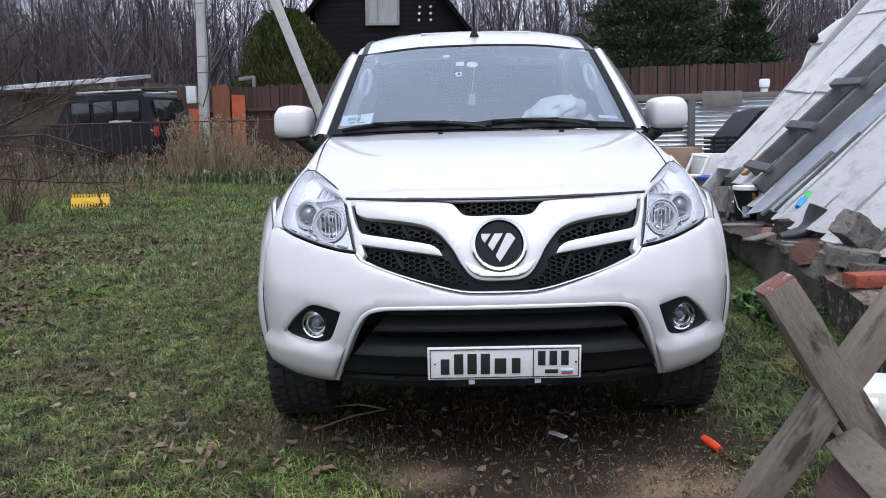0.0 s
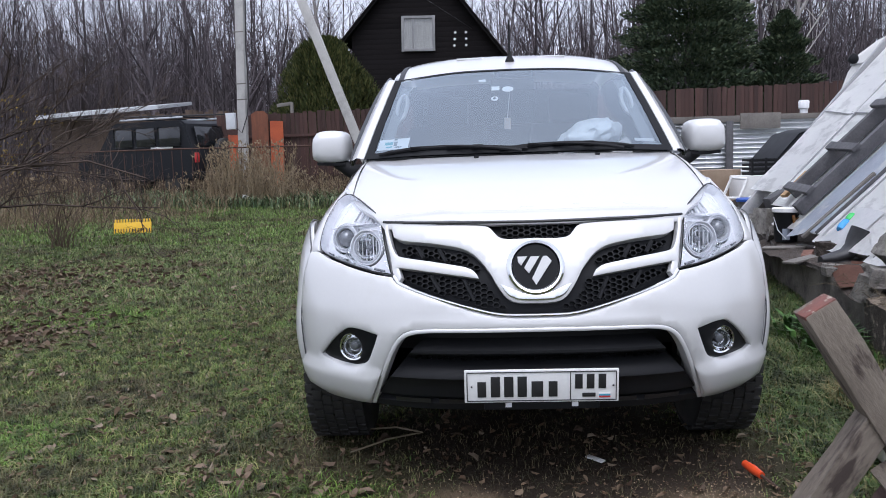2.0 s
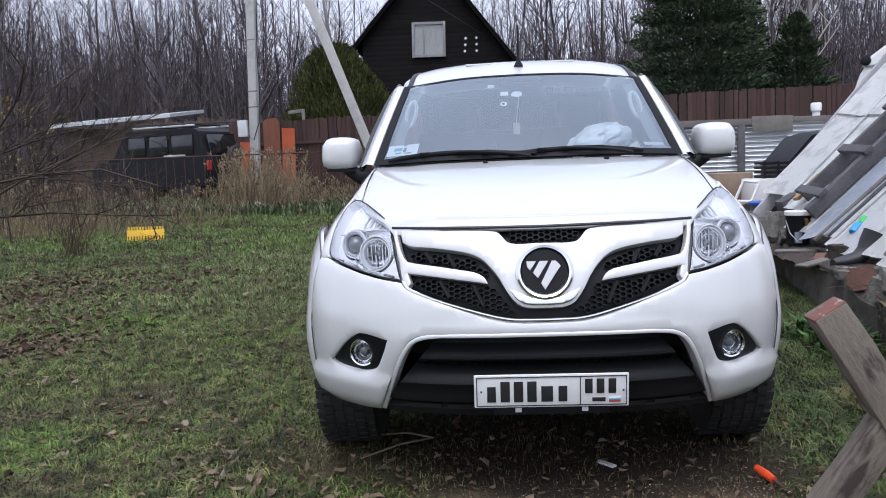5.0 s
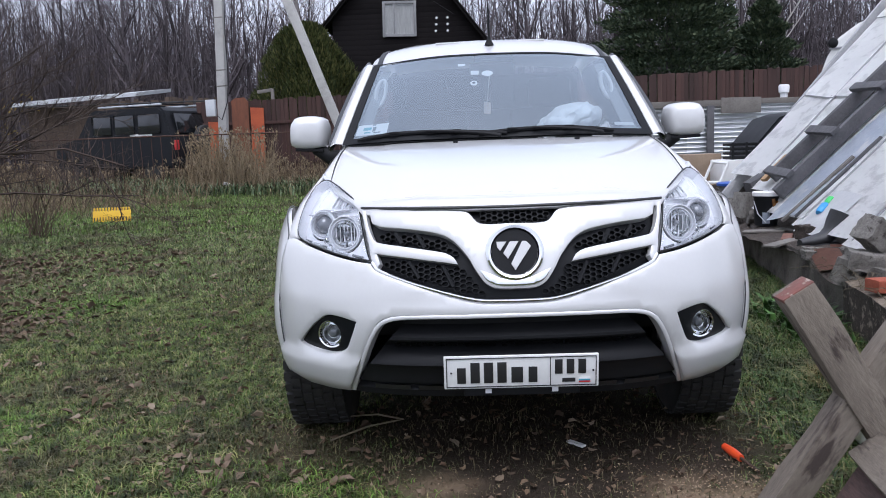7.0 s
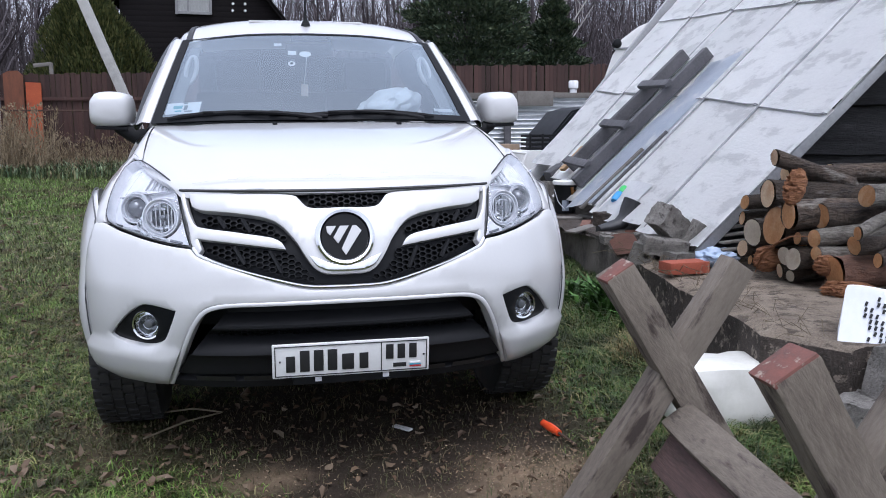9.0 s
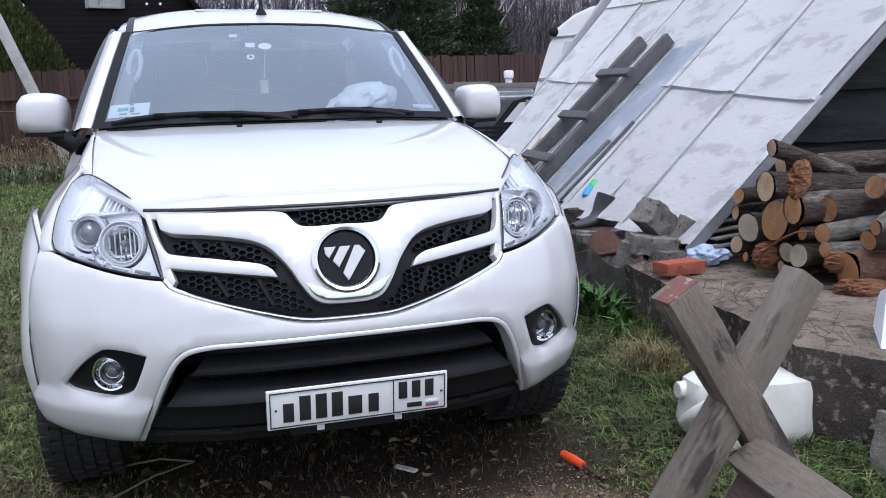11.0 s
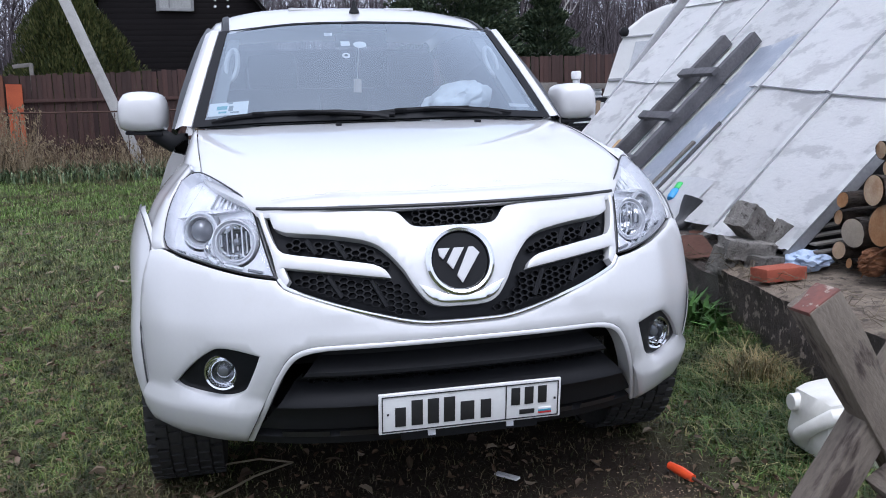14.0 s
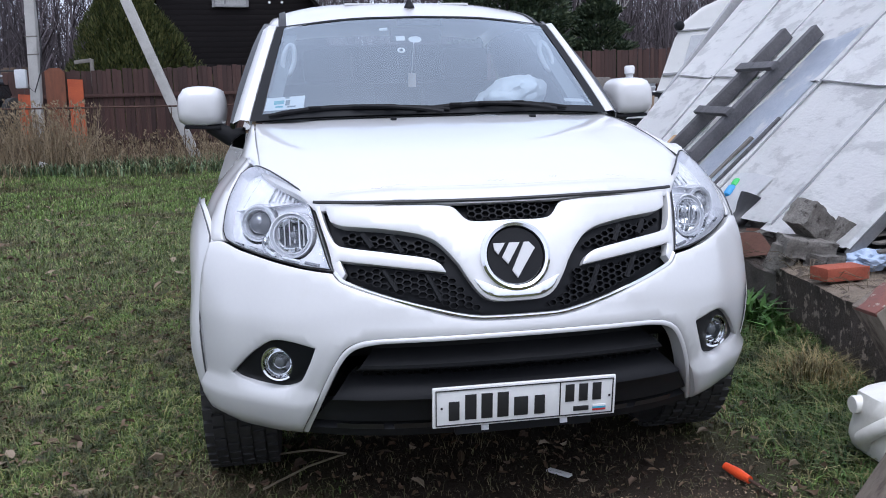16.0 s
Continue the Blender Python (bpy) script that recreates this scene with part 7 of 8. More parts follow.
LOGS = [(2.35, 1.223, .845, .076, 1.0), (2.35, 1.433, .782, .040, .5), (2.36, 1.470, .690, .038, .6), (2.36, 1.360, .622, .075, .7), (2.34, 1.135, .686, .102, .9),
        (2.31, .972, .760, .075, .55), (2.44, .90, .755, .062, 1.0), (2.35, .948, .642, .032, .6), (2.36, .830, .655, .045, .95), (2.37, 1.470, .520, .046, .55), (2.36, 1.061, .535, .049, .6),
        (2.34, .960, .535, .057, .7), (2.35, .795, .585, .036, .75), (2.36, 1.098, .452, .038, .6), (2.37, 1.02, .437, .030, .5), (2.38, 1.405, .462, .026, .5),
        (2.50, 1.30, .935, .045, .9), (2.60, .78, .86, .055, .8), (2.42, .62, .645, .045, .8)]
for i, (x, y, z, r, l) in enumerate(LOGS):
    log((x, y, z), r, l, BARK_PALE if i in (8, 12, 17) else BARK, (.06 * ((i * 7) % 5 - 2), .02 * ((i * 3) % 5 - 2)), bend=.02 * ((i % 3) - 1))
log((2.38, 1.22, 1.036), .043, .46, BARK, (-.15, -.36), label="short log slanting down over the firewood pile")
log((2.36, .672, .512), .078, .95, BARK_RED, (.02, 0), label="thick red-barked log with a sawn end")
log((2.34, .50, .72), .032, .55, BARK_PALE, (.28, .10), label="crooked branch on the log pile", bend=.05)
log((2.42, .46, .60), .034, .6, BARK, (.30, .06), label="short forked branch laid on the log pile", bend=.04)
for i in range(34):
    x, y, r = 2.56 + .4 * rng.random(), .50 + 1.0 * rng.random(), rng.uniform(.035, .06)
    z = .44 + max(0, (y - .3)) * .42 * rng.random()
    log((x, y, z), r, .8, BARK, (rng.uniform(-.08, .08), 0), label="cut log deep in the firewood pile")
for at, size, rot in (((2.40, .66, .435), (.11, .05, .045), (0, 0, 6)), ((2.42, .58, .43), (.12, .05, .05), (0, 8, -8)), ((2.36, 1.205, .50), (.07, .06, .07), (0, -5, 4)), ((2.37, .735, .535), (.06, .045, .05), (0, 10, 4)), ((2.33, .955, .895), (.045, .045, .095), (0, 18, 10))):
    bm = bmesh.new()
    bmesh.ops.create_icosphere(bm, subdivisions=4, radius=1)
    for v in bm.verts:
        c = v.co.copy()
        fibre = noise.noise((c.x * .8, c.y * 5 + at[0] * 9, c.z * 5)) * .14 + noise.noise((c.x * 1.2, c.y * 9, c.z * 9 + at[1] * 7)) * .05
        v.co = Vector((c.x * size[0], c.y * size[1], c.z * size[2])) * (1 + fibre) + Vector((-.05 * noise.noise((c.y * 6, c.z * 6, at[0] * 5)) if c.x < -.2 else 0, 0, 0))
    bm.transform(pose(*at, *rot))
    single("torn_log_end", bm, SPLIT_WOOD, "splintered orange log end in the firewood pile", "log", "stacked firewood logs", smooth=35)
bm = bmesh.new()
add_tube(bm, [(2.28, 1.20, .43), (2.27, 1.12, .54), (2.28, 1.02, .61), (2.30, .93, .655), (2.36, .88, .66)], [.003, .010, .013, .011, .006], 6, squash=.4)
single("peeled_bark_strip", bm, SPLIT_WOOD, "curved strip of peeled orange bark on the logs", "bark")
for i in range(7):
    bm = bmesh.new()
    y = 1.55 + .05 * i
    add_beam(bm, (2.28 + .03 * i, y, .50 + .035 * i), (2.9, y + .1, .52 + .04 * i), .05, .012, .002)
    single("lath", bm, GREY_WOOD, "thin grey lath stacked behind the logs", "board", "stacked laths")


# the sawhorse: two crossed pairs of beams
def beam_part(name, a, b, w, h, mat, parent, red=False, up=(0, 1, 0)):
    bm = bmesh.new()
    a, b = Vector(a), Vector(b)
    add_beam(bm, a, b, w, h, .006, up, .003)
    bmesh.ops.subdivide_edges(bm, edges=[e for e in bm.edges if e.calc_length() > .3], cuts=6)
    for v in bm.verts:
        v.co += Vector((noise.noise(v.co * 9), noise.noise(v.co * 9 + Vector((5, 0, 0))), 0)) * .006
    m = Matrix.Translation(a) @ (b - a).to_track_quat("Z", "Y").to_matrix().to_4x4()
    bm.transform(m.inverted())
    ob = part(name, bm, mat, parent)
    ob.matrix_basis = m
    if red:
        d = (b - a).normalized()
        bm = bmesh.new()
        add_beam(bm, b - d * .012, b + d * .004, w * 1.01, h * 1.01, .006, up, .002)
        bm.transform(m.inverted())
        part("painted_end", bm, RED_END, ob, "red painted beam end")
    return ob


saw = thing("sawhorse", "crossed-beam wooden sawhorse with red beam ends", "sawhorse", (1.0, -.8, 0))
beam_part("leg", (1.248, -.472, -.01), (.750, -.472, .782), .100, .085, BEAM_WOOD, saw, True)
beam_part("leg", (.621, -.462, -.01), (1.165, -.462, .785), .090, .085, BEAM_WOOD, saw)
beam_part("leg", (1.155, -1.402, -.01), (.690, -1.402, .755), .106, .085, BEAM_WOOD, saw, True)
beam_part("leg", (.561, -1.392, -.01), (1.072, -1.392, .765), .092, .085, BEAM_WOOD, saw)
beam_part("rail", (.958, -.500, .322), (.875, -1.52, .285), .11, .045, BEAM_WOOD, saw, False, (-.55, 0, .83))
beam_part("rail", (.905, -.515, .215), (.835, -1.52, .175), .12, .035, RED_WOOD, saw, False, (-.85, 0, .5))


# canister
can = thing("canister", "milky white plastic canister lying on the grass", "canister", (1.56, .17, .03))
place = pose(1.490, .20, .150, 0, 1, -4)
bm = bmesh.new()
add_box(bm, (0, 0, 0), (.44, .29, .27), (0, 0, 0), .065)
bmesh.ops.subdivide_edges(bm, edges=[e for e in bm.edges if e.calc_length() > .1], cuts=6, use_grid_fill=True)
for v in bm.verts:
    k = max(0, (-v.co.x - .08) / .13)
    v.co.y = v.co.y * (1 - .16 * k) + .02 * k
    v.co.z *= 1 - .16 * k
    v.co += v.co.normalized() * (.014 * noise.noise(v.co * 9) - .008 * math.exp(-((v.co.x - .06) / .03) ** 2))
bm.transform(place)
body = part("body", bm, CAN_PLASTIC, can)
bm = bmesh.new()
add_tube(bm, [place @ Vector(p) for p in ((-.13, -.11, .07), (-.20, -.105, .065), (-.240, -.06, .02), (-.245, .0, -.03), (-.21, .03, -.06))], [.03, .027, .024, .027, .03], 12)
part("handle", bm, CAN_PLASTIC, can)
bm = bmesh.new()
add_lathe(bm, [(.0, .025), (.028, .025), (.031, .02), (.031, .0), (.045, -.03)], place @ Matrix.Translation((-.215, .08, .06)) @ pose(0, 0, 0, 0, -90, 0), 20)
part("neck", bm, CAN_PLASTIC, can)

# white slotted basket and stones at the slab's end
basket = thing("plastic_basket", "white plastic basket with rows of slots, tipped on the slab", "basket", (2.08, -.08, .42))
BP = pose(2.075, -.055, .435, -14, 4, -36)
bm = bmesh.new()
ring = loop([(-.19, -.12), (.19, -.12), (.19, .12), (-.19, .12)], .03)
rows = [[BP @ Vector((p[0] * k, p[1] * k, z)) for p in ring] for z, k in ((-.13, .94), (-.14, 1.03), (-.13, 1.05), (-.115, 1.0), (.11, .92), (.13, .89), (.135, .80), (.135, .02))]
add_sheet(bm, [r + [r[0]] for r in rows])
for v in bm.verts:
    v.co += Vector((noise.noise(v.co * 11), noise.noise(v.co * 11 + Vector((4, 0, 0))), noise.noise(v.co * 11 + Vector((0, 4, 0))))) * .008
part("body", bm, material("white_basket_plastic", (.80, .82, .86), (.74, .76, .80), .4, 0, 5, 50, .1), basket)
for j in range(9):
    for i in range(12):
        k, z = -.125 + i * .0205, -.085 + j * .022
        if min(math.hypot(k + .065, z - .045), math.hypot(k + .045, z + .040), math.hypot(k - .06, z - .02)) > .048 or (i + j) % 5 == 4:
            continue
        w = .12 * (1.0 - .08 * (z + .115) / .225)
        bm = bmesh.new()
        add_box(bm, (0, 0, 0), (.009, .012, .017), (0, 14, 0), .001)
        bm.transform(BP @ Matrix.Translation((k, -w - .001, z)))
        part("slot", bm, INK, basket)


def stone(at, size, rot, mat, label, name="stone", seed=1.0, group=""):
    bm = bmesh.new()
    add_box(bm, (0, 0, 0), size)
    bmesh.ops.subdivide_edges(bm, edges=bm.edges[:], cuts=9, use_grid_fill=True)
    big = max(size)
    for v in bm.verts:
        n = Vector((noise.noise(v.co * (5 / big) + Vector((seed, 0, 0))), noise.noise(v.co * (5 / big) + Vector((0, seed, 9))), noise.noise(v.co * (5 / big) + Vector((3, 0, seed)))))
        e = Vector((noise.noise(v.co * (17 / big)), noise.noise(v.co * (17 / big) + Vector((4, seed, 0))), noise.noise(v.co * (17 / big) + Vector((seed, 0, 8)))))
        v.co += n * big * .05 + e * big * .016
    bm.transform(pose(*at, *rot))
    return single(name, bm, mat, label, "stone" if mat is not BRICK else "brick", group, smooth=28)


for at, size, rot in (((1.955, -.25, .235), (.22, .18, .33), (6, 10, 30)), ((1.80, -.30, .12), (.24, .22, .24), (0, 5, 15)), ((2.18, -.40, .16), (.3, .3, .34), (8, 0, 50)), ((1.97, -.48, .07), (.22, .18, .16), (20, 10, 5))):
    stone(at, size, rot, STONE, "broken grey concrete lump at the slab's end", seed=at[0] * 7)
for at, size, rot in (((2.12, 1.86, .62), (.26, .14, .15), (10, 35, 20)), ((2.05, 1.80, .50), (.26, .18, .10), (4, 8, -12)), ((2.13, 1.68, .43), (.24, .16, .09), (0, 4, 10)), ((1.97, 1.86, .44), (.16, .14, .14), (20, 0, 40)), ((2.26, 1.78, .56), (.12, .1, .14), (10, 30, 0))):
    stone(at, size, rot, STONE, "broken grey concrete block piled on the wall", seed=at[0] * 9 + at[2])
for at, size, rot in (((2.40, 4.80, .58), (.28, .20, .22), (0, 6, 20)), ((2.34, 5.15, .55), (.16, .2, .15), (0, 5, 50)), ((2.30, 4.42, .50), (.20, .12, .08), (0, 25, 80))):
    stone(at, size, rot, STONE, "grey stone block on the retaining wall", seed=at[1] * 3)
bm = bmesh.new()
add_box(bm, (2.50, 4.90, .775), (.26, .11, .13), (0, -24, 20), .008, .006)
single("wood_block", bm, LADDER_WOOD, "dark weathered wood block propped on a stone", "wood block")
bm = bmesh.new()
add_box(bm, (0, 0, 0), (.25, .12, .065), (0, 0, 0), .005)
bmesh.ops.subdivide_edges(bm, edges=[e for e in bm.edges if e.calc_length() > .05], cuts=3)
for v in bm.verts:
    v.co += Vector((noise.noise(v.co * 30), noise.noise(v.co * 31), noise.noise(v.co * 29))) * .003
bm.transform(pose(1.985, 1.42, .437, 0, 1, 8))
single("brick", bm, BRICK, "single red brick on the concrete slab", "brick")
bm = bmesh.new()
TA, TB, TC, TD = Vector((1.93, 2.19, .392)), Vector((2.045, 2.02, .412)), Vector((1.985, 2.50, .468)), Vector((2.10, 2.33, .50))
add_sheet(bm, [[TA.lerp(TB, u).lerp(TC.lerp(TD, u), v) + Vector((0, 0, .012 * math.sin(u * 3.1) - .006 * math.sin(v * 5))) for u in np.linspace(0, 1, 8)] for v in np.linspace(0, 1, 8)])
bmesh.ops.solidify(bm, geom=bm.faces[:], thickness=.014)
single("roof_tile", bm, TILE, "broken brown clay tile on the wall's edge", "tile")
for k in range(16):
    at = (1.95 + .45 * rng.random(), 1.95 + 1.9 * rng.random(), .465)
    at = (at[0], at[1], at[2] - sunk(at[1]))
    if k % 3 == 0:
        bm = bmesh.new()
        add_box(bm, at, (.22 + .1 * rng.random(), .10, .014), (rng.uniform(-6, 6), rng.uniform(-6, 6), rng.uniform(0, 180)), .003)
        single("board_scrap", bm, GREY_WOOD, "broken grey board scrap on the wall", "board", "rubble on the wall")
    else:
        stone(at, (.08 + .08 * rng.random(), .07, .05), (rng.uniform(-20, 20), rng.uniform(-20, 20), rng.uniform(0, 180)), STONE if k % 2 else TILE, "small rubble piece lying on the wall", seed=k * 3.3, group="rubble on the wall")

straw = Heap()
for _ in range(90):
    y = rng.uniform(-.1, 2.4)
    x = (1.66 + .10 * y if y < 1.86 else 1.93) + abs(rng.gauss(0, .10))
    z = (.425 if y < 1.86 else .475 - sunk(y)) + .012 * rng.random()
    q = rng.uniform(0, 6.28)
    l = rng.uniform(.05, .20)
    e = (x + math.cos(q) * l - .03, y + math.sin(q) * l, z + rng.uniform(-.01, .05))
    straw.limb((x, y, z), ((x + e[0]) / 2, (y + e[1]) / 2 + .02, max(z, e[2]) + .012), .0016, .0014, 3)
    straw.limb(((x + e[0]) / 2, (y + e[1]) / 2 + .02, max(z, e[2]) + .012), e, .0014, .0008, 3)
tagged(part("straw", straw.mesh(), island_material("straw_stems", [(.20, .165, .11), (.14, .11, .07), (.09, .07, .045)], .8)), "dry straw stems strewn along the wall", "straw", kind="stuff")

# rag, boot, torch, bucket
bm = bmesh.new()
bmesh.ops.create_icosphere(bm, subdivisions=4, radius=.09)
for v in bm.verts:
    c = v.co.normalized()
    v.co = Vector((v.co.x * 1.35, v.co.y, v.co.z * .55)) + c * (.03 * noise.noise(c * 2.5) + .012 * noise.noise(c * 6))
bm.transform(Matrix.Translation((2.27, 1.58, .455)))
single("crumpled_rag", bm, material("pale_blue_cloth", (.50, .58, .70), (.34, .44, .60), .9, 0, 20, 60, .5), "crumpled pale blue cloth beside the logs", "rag")
boot = thing("rubber_boot", "old black rubber boot lying on the wall", "boot", (2.2, 2.78, .5))
bm = bmesh.new()
add_tube(bm, [(2.31, 2.80, .68), (2.28, 2.80, .62), (2.25, 2.79, .56), (2.20, 2.78, .515), (2.10, 2.75, .50), (2.02, 2.73, .495)], [.085, .075, .065, .062, .05, .03], 14, squash=.75)
part("shaft", bm, BLACK_RUBBER, boot)
bm = bmesh.new()
add_tube(bm, [(2.27, 2.79, .485), (2.16, 2.76, .478), (2.02, 2.73, .475)], [.05, .05, .035], 10, squash=.3)
part("sole", bm, BLACK_RUBBER, boot)
torch = thing("spray_bottle", "small blue and green plastic bottle leaning on the roof", "bottle", (2.36, 3.0, .7))
bm = bmesh.new()
add_tube(bm, [(2.275, 3.05, .655), (2.29, 3.06, .668), (2.33, 3.085, .700), (2.345, 3.09, .710)], [.026, .033, .033, .022], 14)
part("body", bm, SKY_PLASTIC, torch)
bm = bmesh.new()
add_tube(bm, [(2.345, 3.09, .710), (2.36, 3.10, .722), (2.385, 3.115, .742), (2.395, 3.12, .750)], [.024, .031, .031, .022], 14)
part("cap", bm, GREEN_PLASTIC, torch)
stone((2.22, 3.0, .52), (.18, .16, .12), (0, 0, 20), EARTH, "clump of matted roots on the wall", name="root_clump", seed=4.4)
bucket = thing("paint_bucket", "black plastic paint bucket with white lid", "bucket", (2.28, 4.1, .47))
M = Matrix.Translation((2.28, 4.10, .475))
bm = bmesh.new()
add_lathe(bm, [(0, 0), (.088, 0), (.098, .23), (.102, .235), (.102, .245), (.0, .245)], M, 30)
body = part("body", bm, BLACK_PLASTIC, bucket)
bm = bmesh.new()
add_lathe(bm, [(.104, .238), (.110, .243), (.110, .268), (.104, .274), (0, .270)], M, 30)
part("lid", bm, PLATE_WHITE, bucket, "white lid")
bm = bmesh.new()
add_sheet(bm, [[M @ Vector((.0955 * math.cos(a) * (1 + .04 * z / .24), .0955 * math.sin(a) * (1 + .04 * z / .24), z)) for a in np.linspace(-2.2, -1.6, 6)] for z in (.02, .11)])
part("label", bm, material("grey_label", (.30, .34, .40), (.25, .28, .33), .5), body)
bm = bmesh.new()
add_tube(bm, [M @ Vector(p) for p in ((.02, -.104, .22), (.03, -.112, .15), (.05, -.112, .10), (.06, -.104, .13), (.05, -.104, .2))], .014, 8)
part("drip", bm, material("amber_varnish", (.22, .10, .03), (.16, .07, .02), .2), body)
bm = bmesh.new()
add_tube(bm, [M @ Vector((-.100, 0, .20)), M @ Vector((-.09, -.07, .10)), M @ Vector((-.04, -.112, .03))], .004, 6)
part("handle", bm, GALV, bucket)

# ---- farther clutter between the truck and the fence ----
corr = thing("corrugated_fence", "silver corrugated iron fence with grey top boards", "fence", (4.2, 13, .4))
for x0, x1 in ((2.0, 3.95), (3.95, 6.2)):
    bm = bmesh.new()
    rows = [[(x, 13.0 + .018 * math.sin(z * 2 * math.pi / .085), z) for x in (x0, (x0 + x1) / 2, x1)] for z in np.arange(.3, 1.80, .0106)]
    add_sheet(bm, rows)
    part("corrugated_sheet", bm, GALV, corr)
for c, s in (((3.3, 12.92, 1.79), (2.5, .04, .12)), ((4.90, 12.90, 1.74), (.72, .04, .28)), ((5.7, 12.92, 1.80), (1.4, .04, .10))):
    bm = bmesh.new()
    add_box(bm, c, s, (0, rng.uniform(-.5, .5), 0), .008)
    part("top_board", bm, GREY_WOOD, corr)
for x in (4.35, 3.2):
    bm = bmesh.new()
    add_box(bm, (x, 12.9, 1.0), (.13, .05, 1.5), bevel=.006)
    part("post", bm, LADDER_WOOD, corr)
post = thing("capped_pipe", "white capped pipe with red foot behind the iron fence", "pipe", (5.95, 13.65, 1))
bm = bmesh.new()
add_lathe(bm, [(0, 0), (.075, 0), (.075, 1.62)], Matrix.Translation((5.95, 13.65, .15)), 20)
part("foot", bm, BRICK, post)
bm = bmesh.new()
add_lathe(bm, [(.07, 1.62), (.07, 1.80), (.095, 1.82), (.10, 1.94), (.08, 1.97), (0, 1.97)], Matrix.Translation((5.95, 13.65, .15)), 20)
part("cap", bm, POLY_WHITE, post)
van = thing("white_van", "old white van standing behind the tin roof", "van", (6.5, 13, .0))
bm = bmesh.new()
sec = [(5.05, .0), (5.37, 1.33), (5.56, 1.84), (5.77, 2.42), (5.93, 2.70), (6.24, 2.92), (6.55, 3.05), (6.87, 3.12), (7.25, 3.08), (7.55, 2.4), (7.9, .0)]
add_prism(bm, sec, Matrix.Translation((0, 11.3, 0)) @ pose(0, 0, 0, 90, 0, 0), -4.2, .04)
for v in bm.verts:
    v.co.x += .56 * (v.co.y - 11.3)
shell = part("body", bm, PLATE_WHITE, van, "dull white van body")
for xa, za, xb, zb, w in ((5.80, 2.53, 7.4, 2.66, .03), (5.56, 1.83, 7.5, 1.92, .05), (5.45, 1.56, 7.6, 1.62, .02)):
    bm = bmesh.new()
    add_beam(bm, (xa, 11.29, za), (xb, 11.29, zb), .03, w, .005, (0, 0, 1))
    part("seam", bm, TIN_EDGE, shell)
bm = bmesh.new()
add_prism(bm, [(5.92, 1.96), (7.1, 2.04), (7.1, 2.54), (6.06, 2.46)], Matrix.Translation((0, 11.295, 0)) @ pose(0, 0, 0, 90, 0, 0), .015)
part("panel", bm, SLATE, shell)
bm = bmesh.new()
add_lathe(bm, [(0, 0), (.07, 0), (.08, .08), (0, .12)], Matrix.Translation((5.84, 11.33, 2.62)) @ pose(0, 0, 0, 90, 0, 0), 14)
part("lamp", bm, BLACK_PLASTIC, shell)
cab = thing("wrecked_cab", "old dark car cab standing among the clutter", "car", (4.4, 9.6, .5))
bm = bmesh.new()
add_prism(bm, [(-.55, .05), (.9, .05), (.95, 1.0), (.75, 1.12), (.1, 1.15), (-.15, 1.08), (-.5, .68)], pose(4.55, 9.6, .36, 90, 0, 0), -1.2, .03)
shell = part("body", bm, DARK_CAR, cab)
bm = bmesh.new()
add_prism(bm, [(-.32, .72), (.12, .72), (.16, 1.02), (-.06, 1.0)], pose(4.55, 9.585, .42, 90, 0, 0), .01)
part("window_frame", bm, CABIN_GREY, shell)
bm = bmesh.new()
add_box(bm, (4.60, 9.56, 1.29), (.06, .03, .34), (0, 6, 0), .005)
part("pillar", bm, CARDBOARD, shell)
bm = bmesh.new()
add_box(bm, (3.1, 9.2, .78), (.55, .4, .36), (0, 0, 8), .01)
single("cardboard_box", bm, CARDBOARD, "brown cardboard box among the clutter", "box")
crate = thing("plastic_crate", "black slatted plastic crate on the clutter heap", "crate", (3.7, 8.8, .85))
for z in (.90, .96, 1.02, 1.08):
    for c, s in (((3.70, 8.62, z), (.58, .02, .035)), ((3.70, 9.0, z), (.58, .02, .035)), ((3.41, 8.81, z), (.02, .38, .035)), ((3.99, 8.81, z), (.02, .38, .035))):
        bm = bmesh.new()
        add_box(bm, c, s, bevel=.004)
        part("slat", bm, BLACK_PLASTIC, crate)
for x in (3.42, 3.6, 3.8, 3.98):
    bm = bmesh.new()
    add_box(bm, (x, 8.61, .99), (.03, .02, .24), bevel=.004)
    part("upright", bm, BLACK_PLASTIC, crate)
bm = bmesh.new()
add_box(bm, (3.70, 8.81, .70), (.9, .5, .36), (0, 0, 4), .02)
single("white_cabinet", bm, PLATE_WHITE, "scuffed white cabinet lying under the crate", "cabinet")
chair = thing("folding_chair", "small white folding chair frame among the clutter", "chair", (2.85, 7.4, .5))
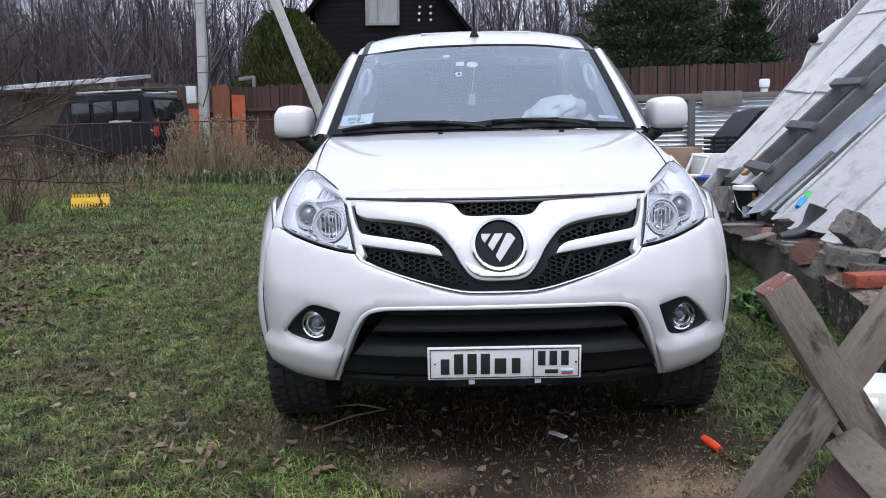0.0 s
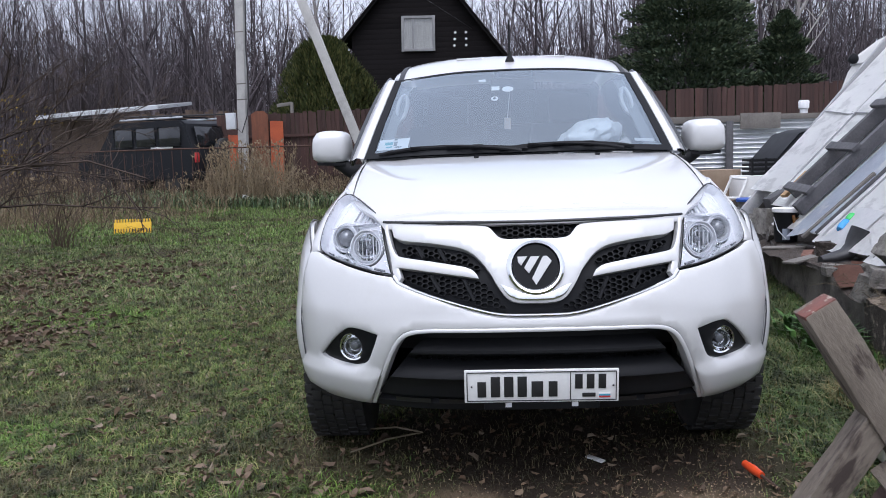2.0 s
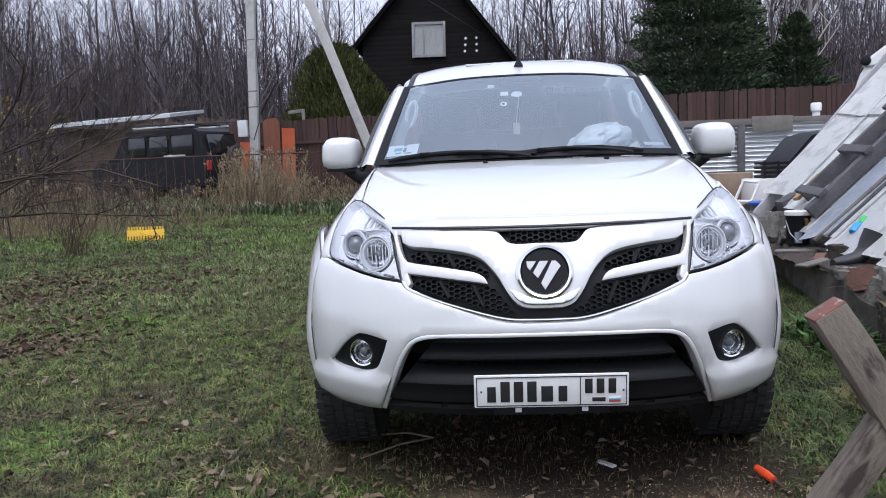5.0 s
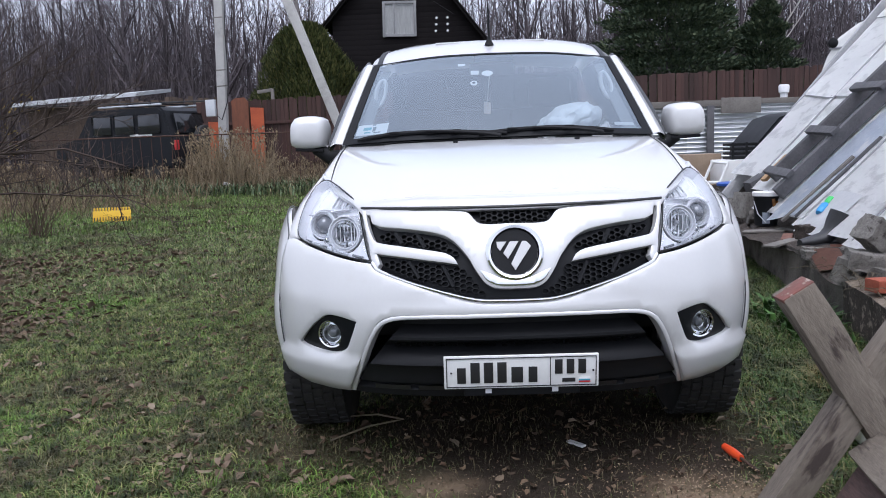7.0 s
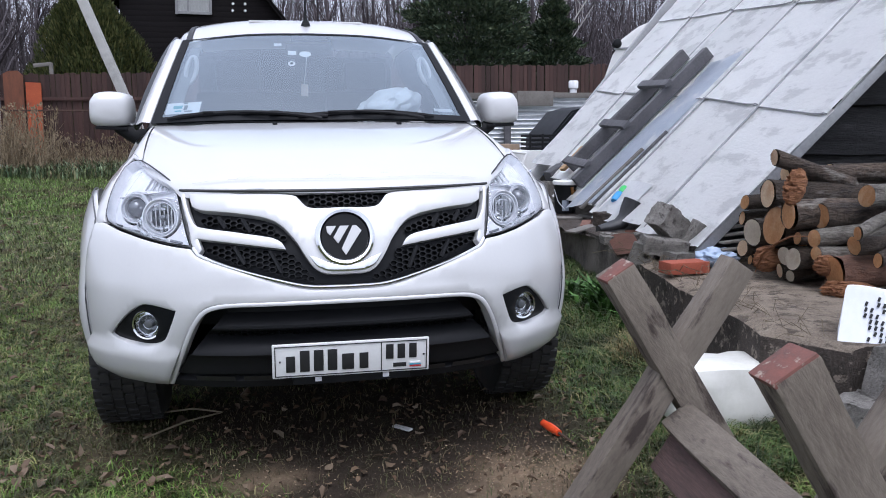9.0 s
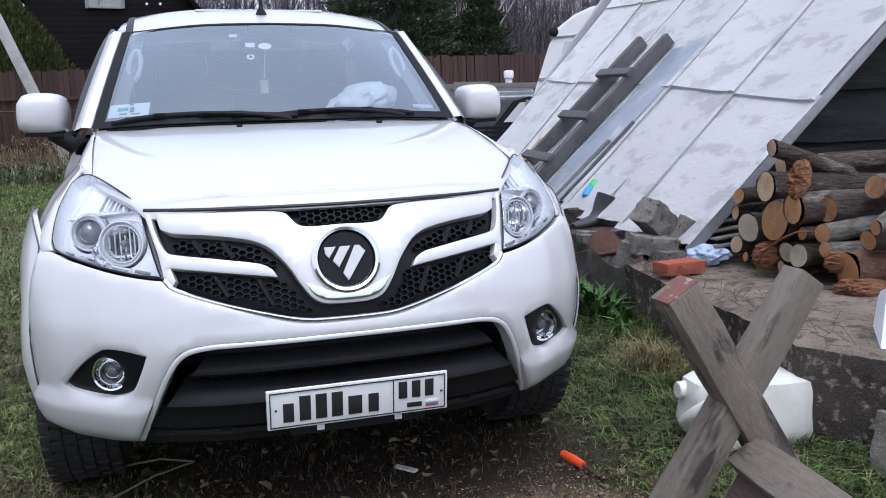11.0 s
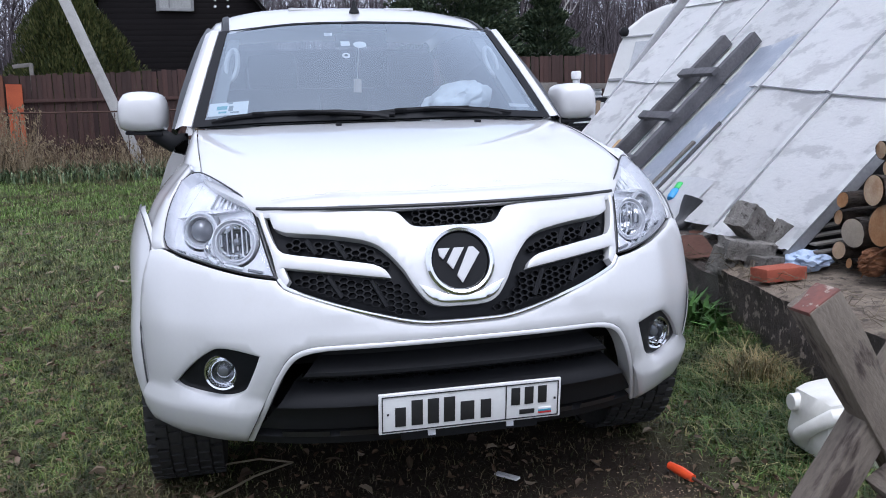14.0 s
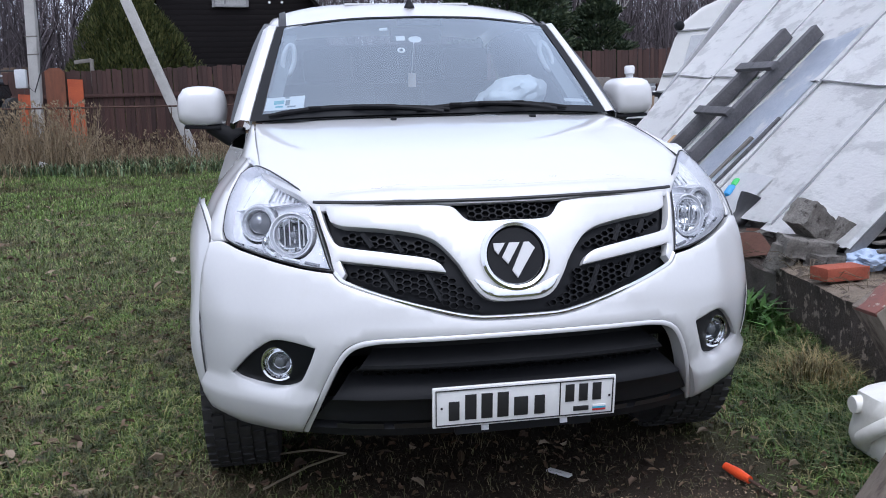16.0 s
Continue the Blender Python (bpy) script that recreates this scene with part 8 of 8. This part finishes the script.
for a, b in (((2.60, 7.4, .45), (2.80, 7.4, .90)), ((2.74, 7.2, .45), (2.94, 7.25, .88)), ((2.90, 7.4, .45), (2.68, 7.4, .70)), ((2.80, 7.4, .90), (2.94, 7.25, .88)), ((2.68, 7.4, .66), (2.84, 7.25, .66))):
    bm = bmesh.new()
    add_tube(bm, [Vector(a), Vector(b)], .018, 8)
    part("tube", bm, PLATE_WHITE, chair)
tub = thing("lidded_tub", "grey tub with a blue lid on the wall", "tub", (2.58, 5.9, .49))
M = Matrix.Translation((2.58, 5.9, .49))
bm = bmesh.new()
add_lathe(bm, [(0, 0), (.13, 0), (.15, .22), (0, .22)], M, 26)
part("body", bm, GREY_WOOD, tub)
bm = bmesh.new()
add_lathe(bm, [(.165, .21), (.168, .235), (.15, .245), (0, .25)], M, 26)
part("lid", bm, BLUE_PLASTIC, tub, "blue lid")
for k in range(14):
    stone((2.6 + 1.6 * rng.random(), 6.4 + 2.6 * rng.random(), .50 + .1 * rng.random()), (.14 + .2 * rng.random(), .14, .12), (rng.uniform(-20, 20), rng.uniform(-20, 20), rng.uniform(0, 180)), (STONE, CARDBOARD, PLATE_WHITE, EARTH)[k % 4],
          ("grey rubble lump among the clutter", "torn cardboard piece among the clutter", "white plastic scrap among the clutter", "dark earth lump among the clutter")[k % 4], name="scrap", seed=k * 1.7, group="clutter behind the wall")

# ---- small things on the ground ----
tool = thing("screwdriver", "orange-handled tool dropped on the grass", "tool", (.82, .28, .03))
bm = bmesh.new()
add_tube(bm, [(.800, .315, .030), (.816, .26, .026), (.830, .21, .022)], [.014, .018, .014], 10)
part("handle", bm, ORANGE_PLASTIC, tool)
bm = bmesh.new()
add_tube(bm, [(.830, .21, .022), (.858, .10, .012)], .006, 8)
part("shaft", bm, RUST, tool)
bm = bmesh.new()
add_box(bm, (.247, .43, .015), (.10, .022, .008), (6, -4, -58), .002)
single("wood_chip", bm, PAPER, "pale split wood chip on the soil", "chip")
bm = bmesh.new()
add_tube(bm, [(-.751, .502, .03), (-.60, .61, .05), (-.466, .705, .045), (-.58, .735, .06), (-.713, .744, .05)], .004, 6)
single("dry_stalk", bm, material("straw_stalk", (.20, .17, .11), (.15, .12, .08), .8), "bent dry straw stalk lying before the tyre", "stalk")
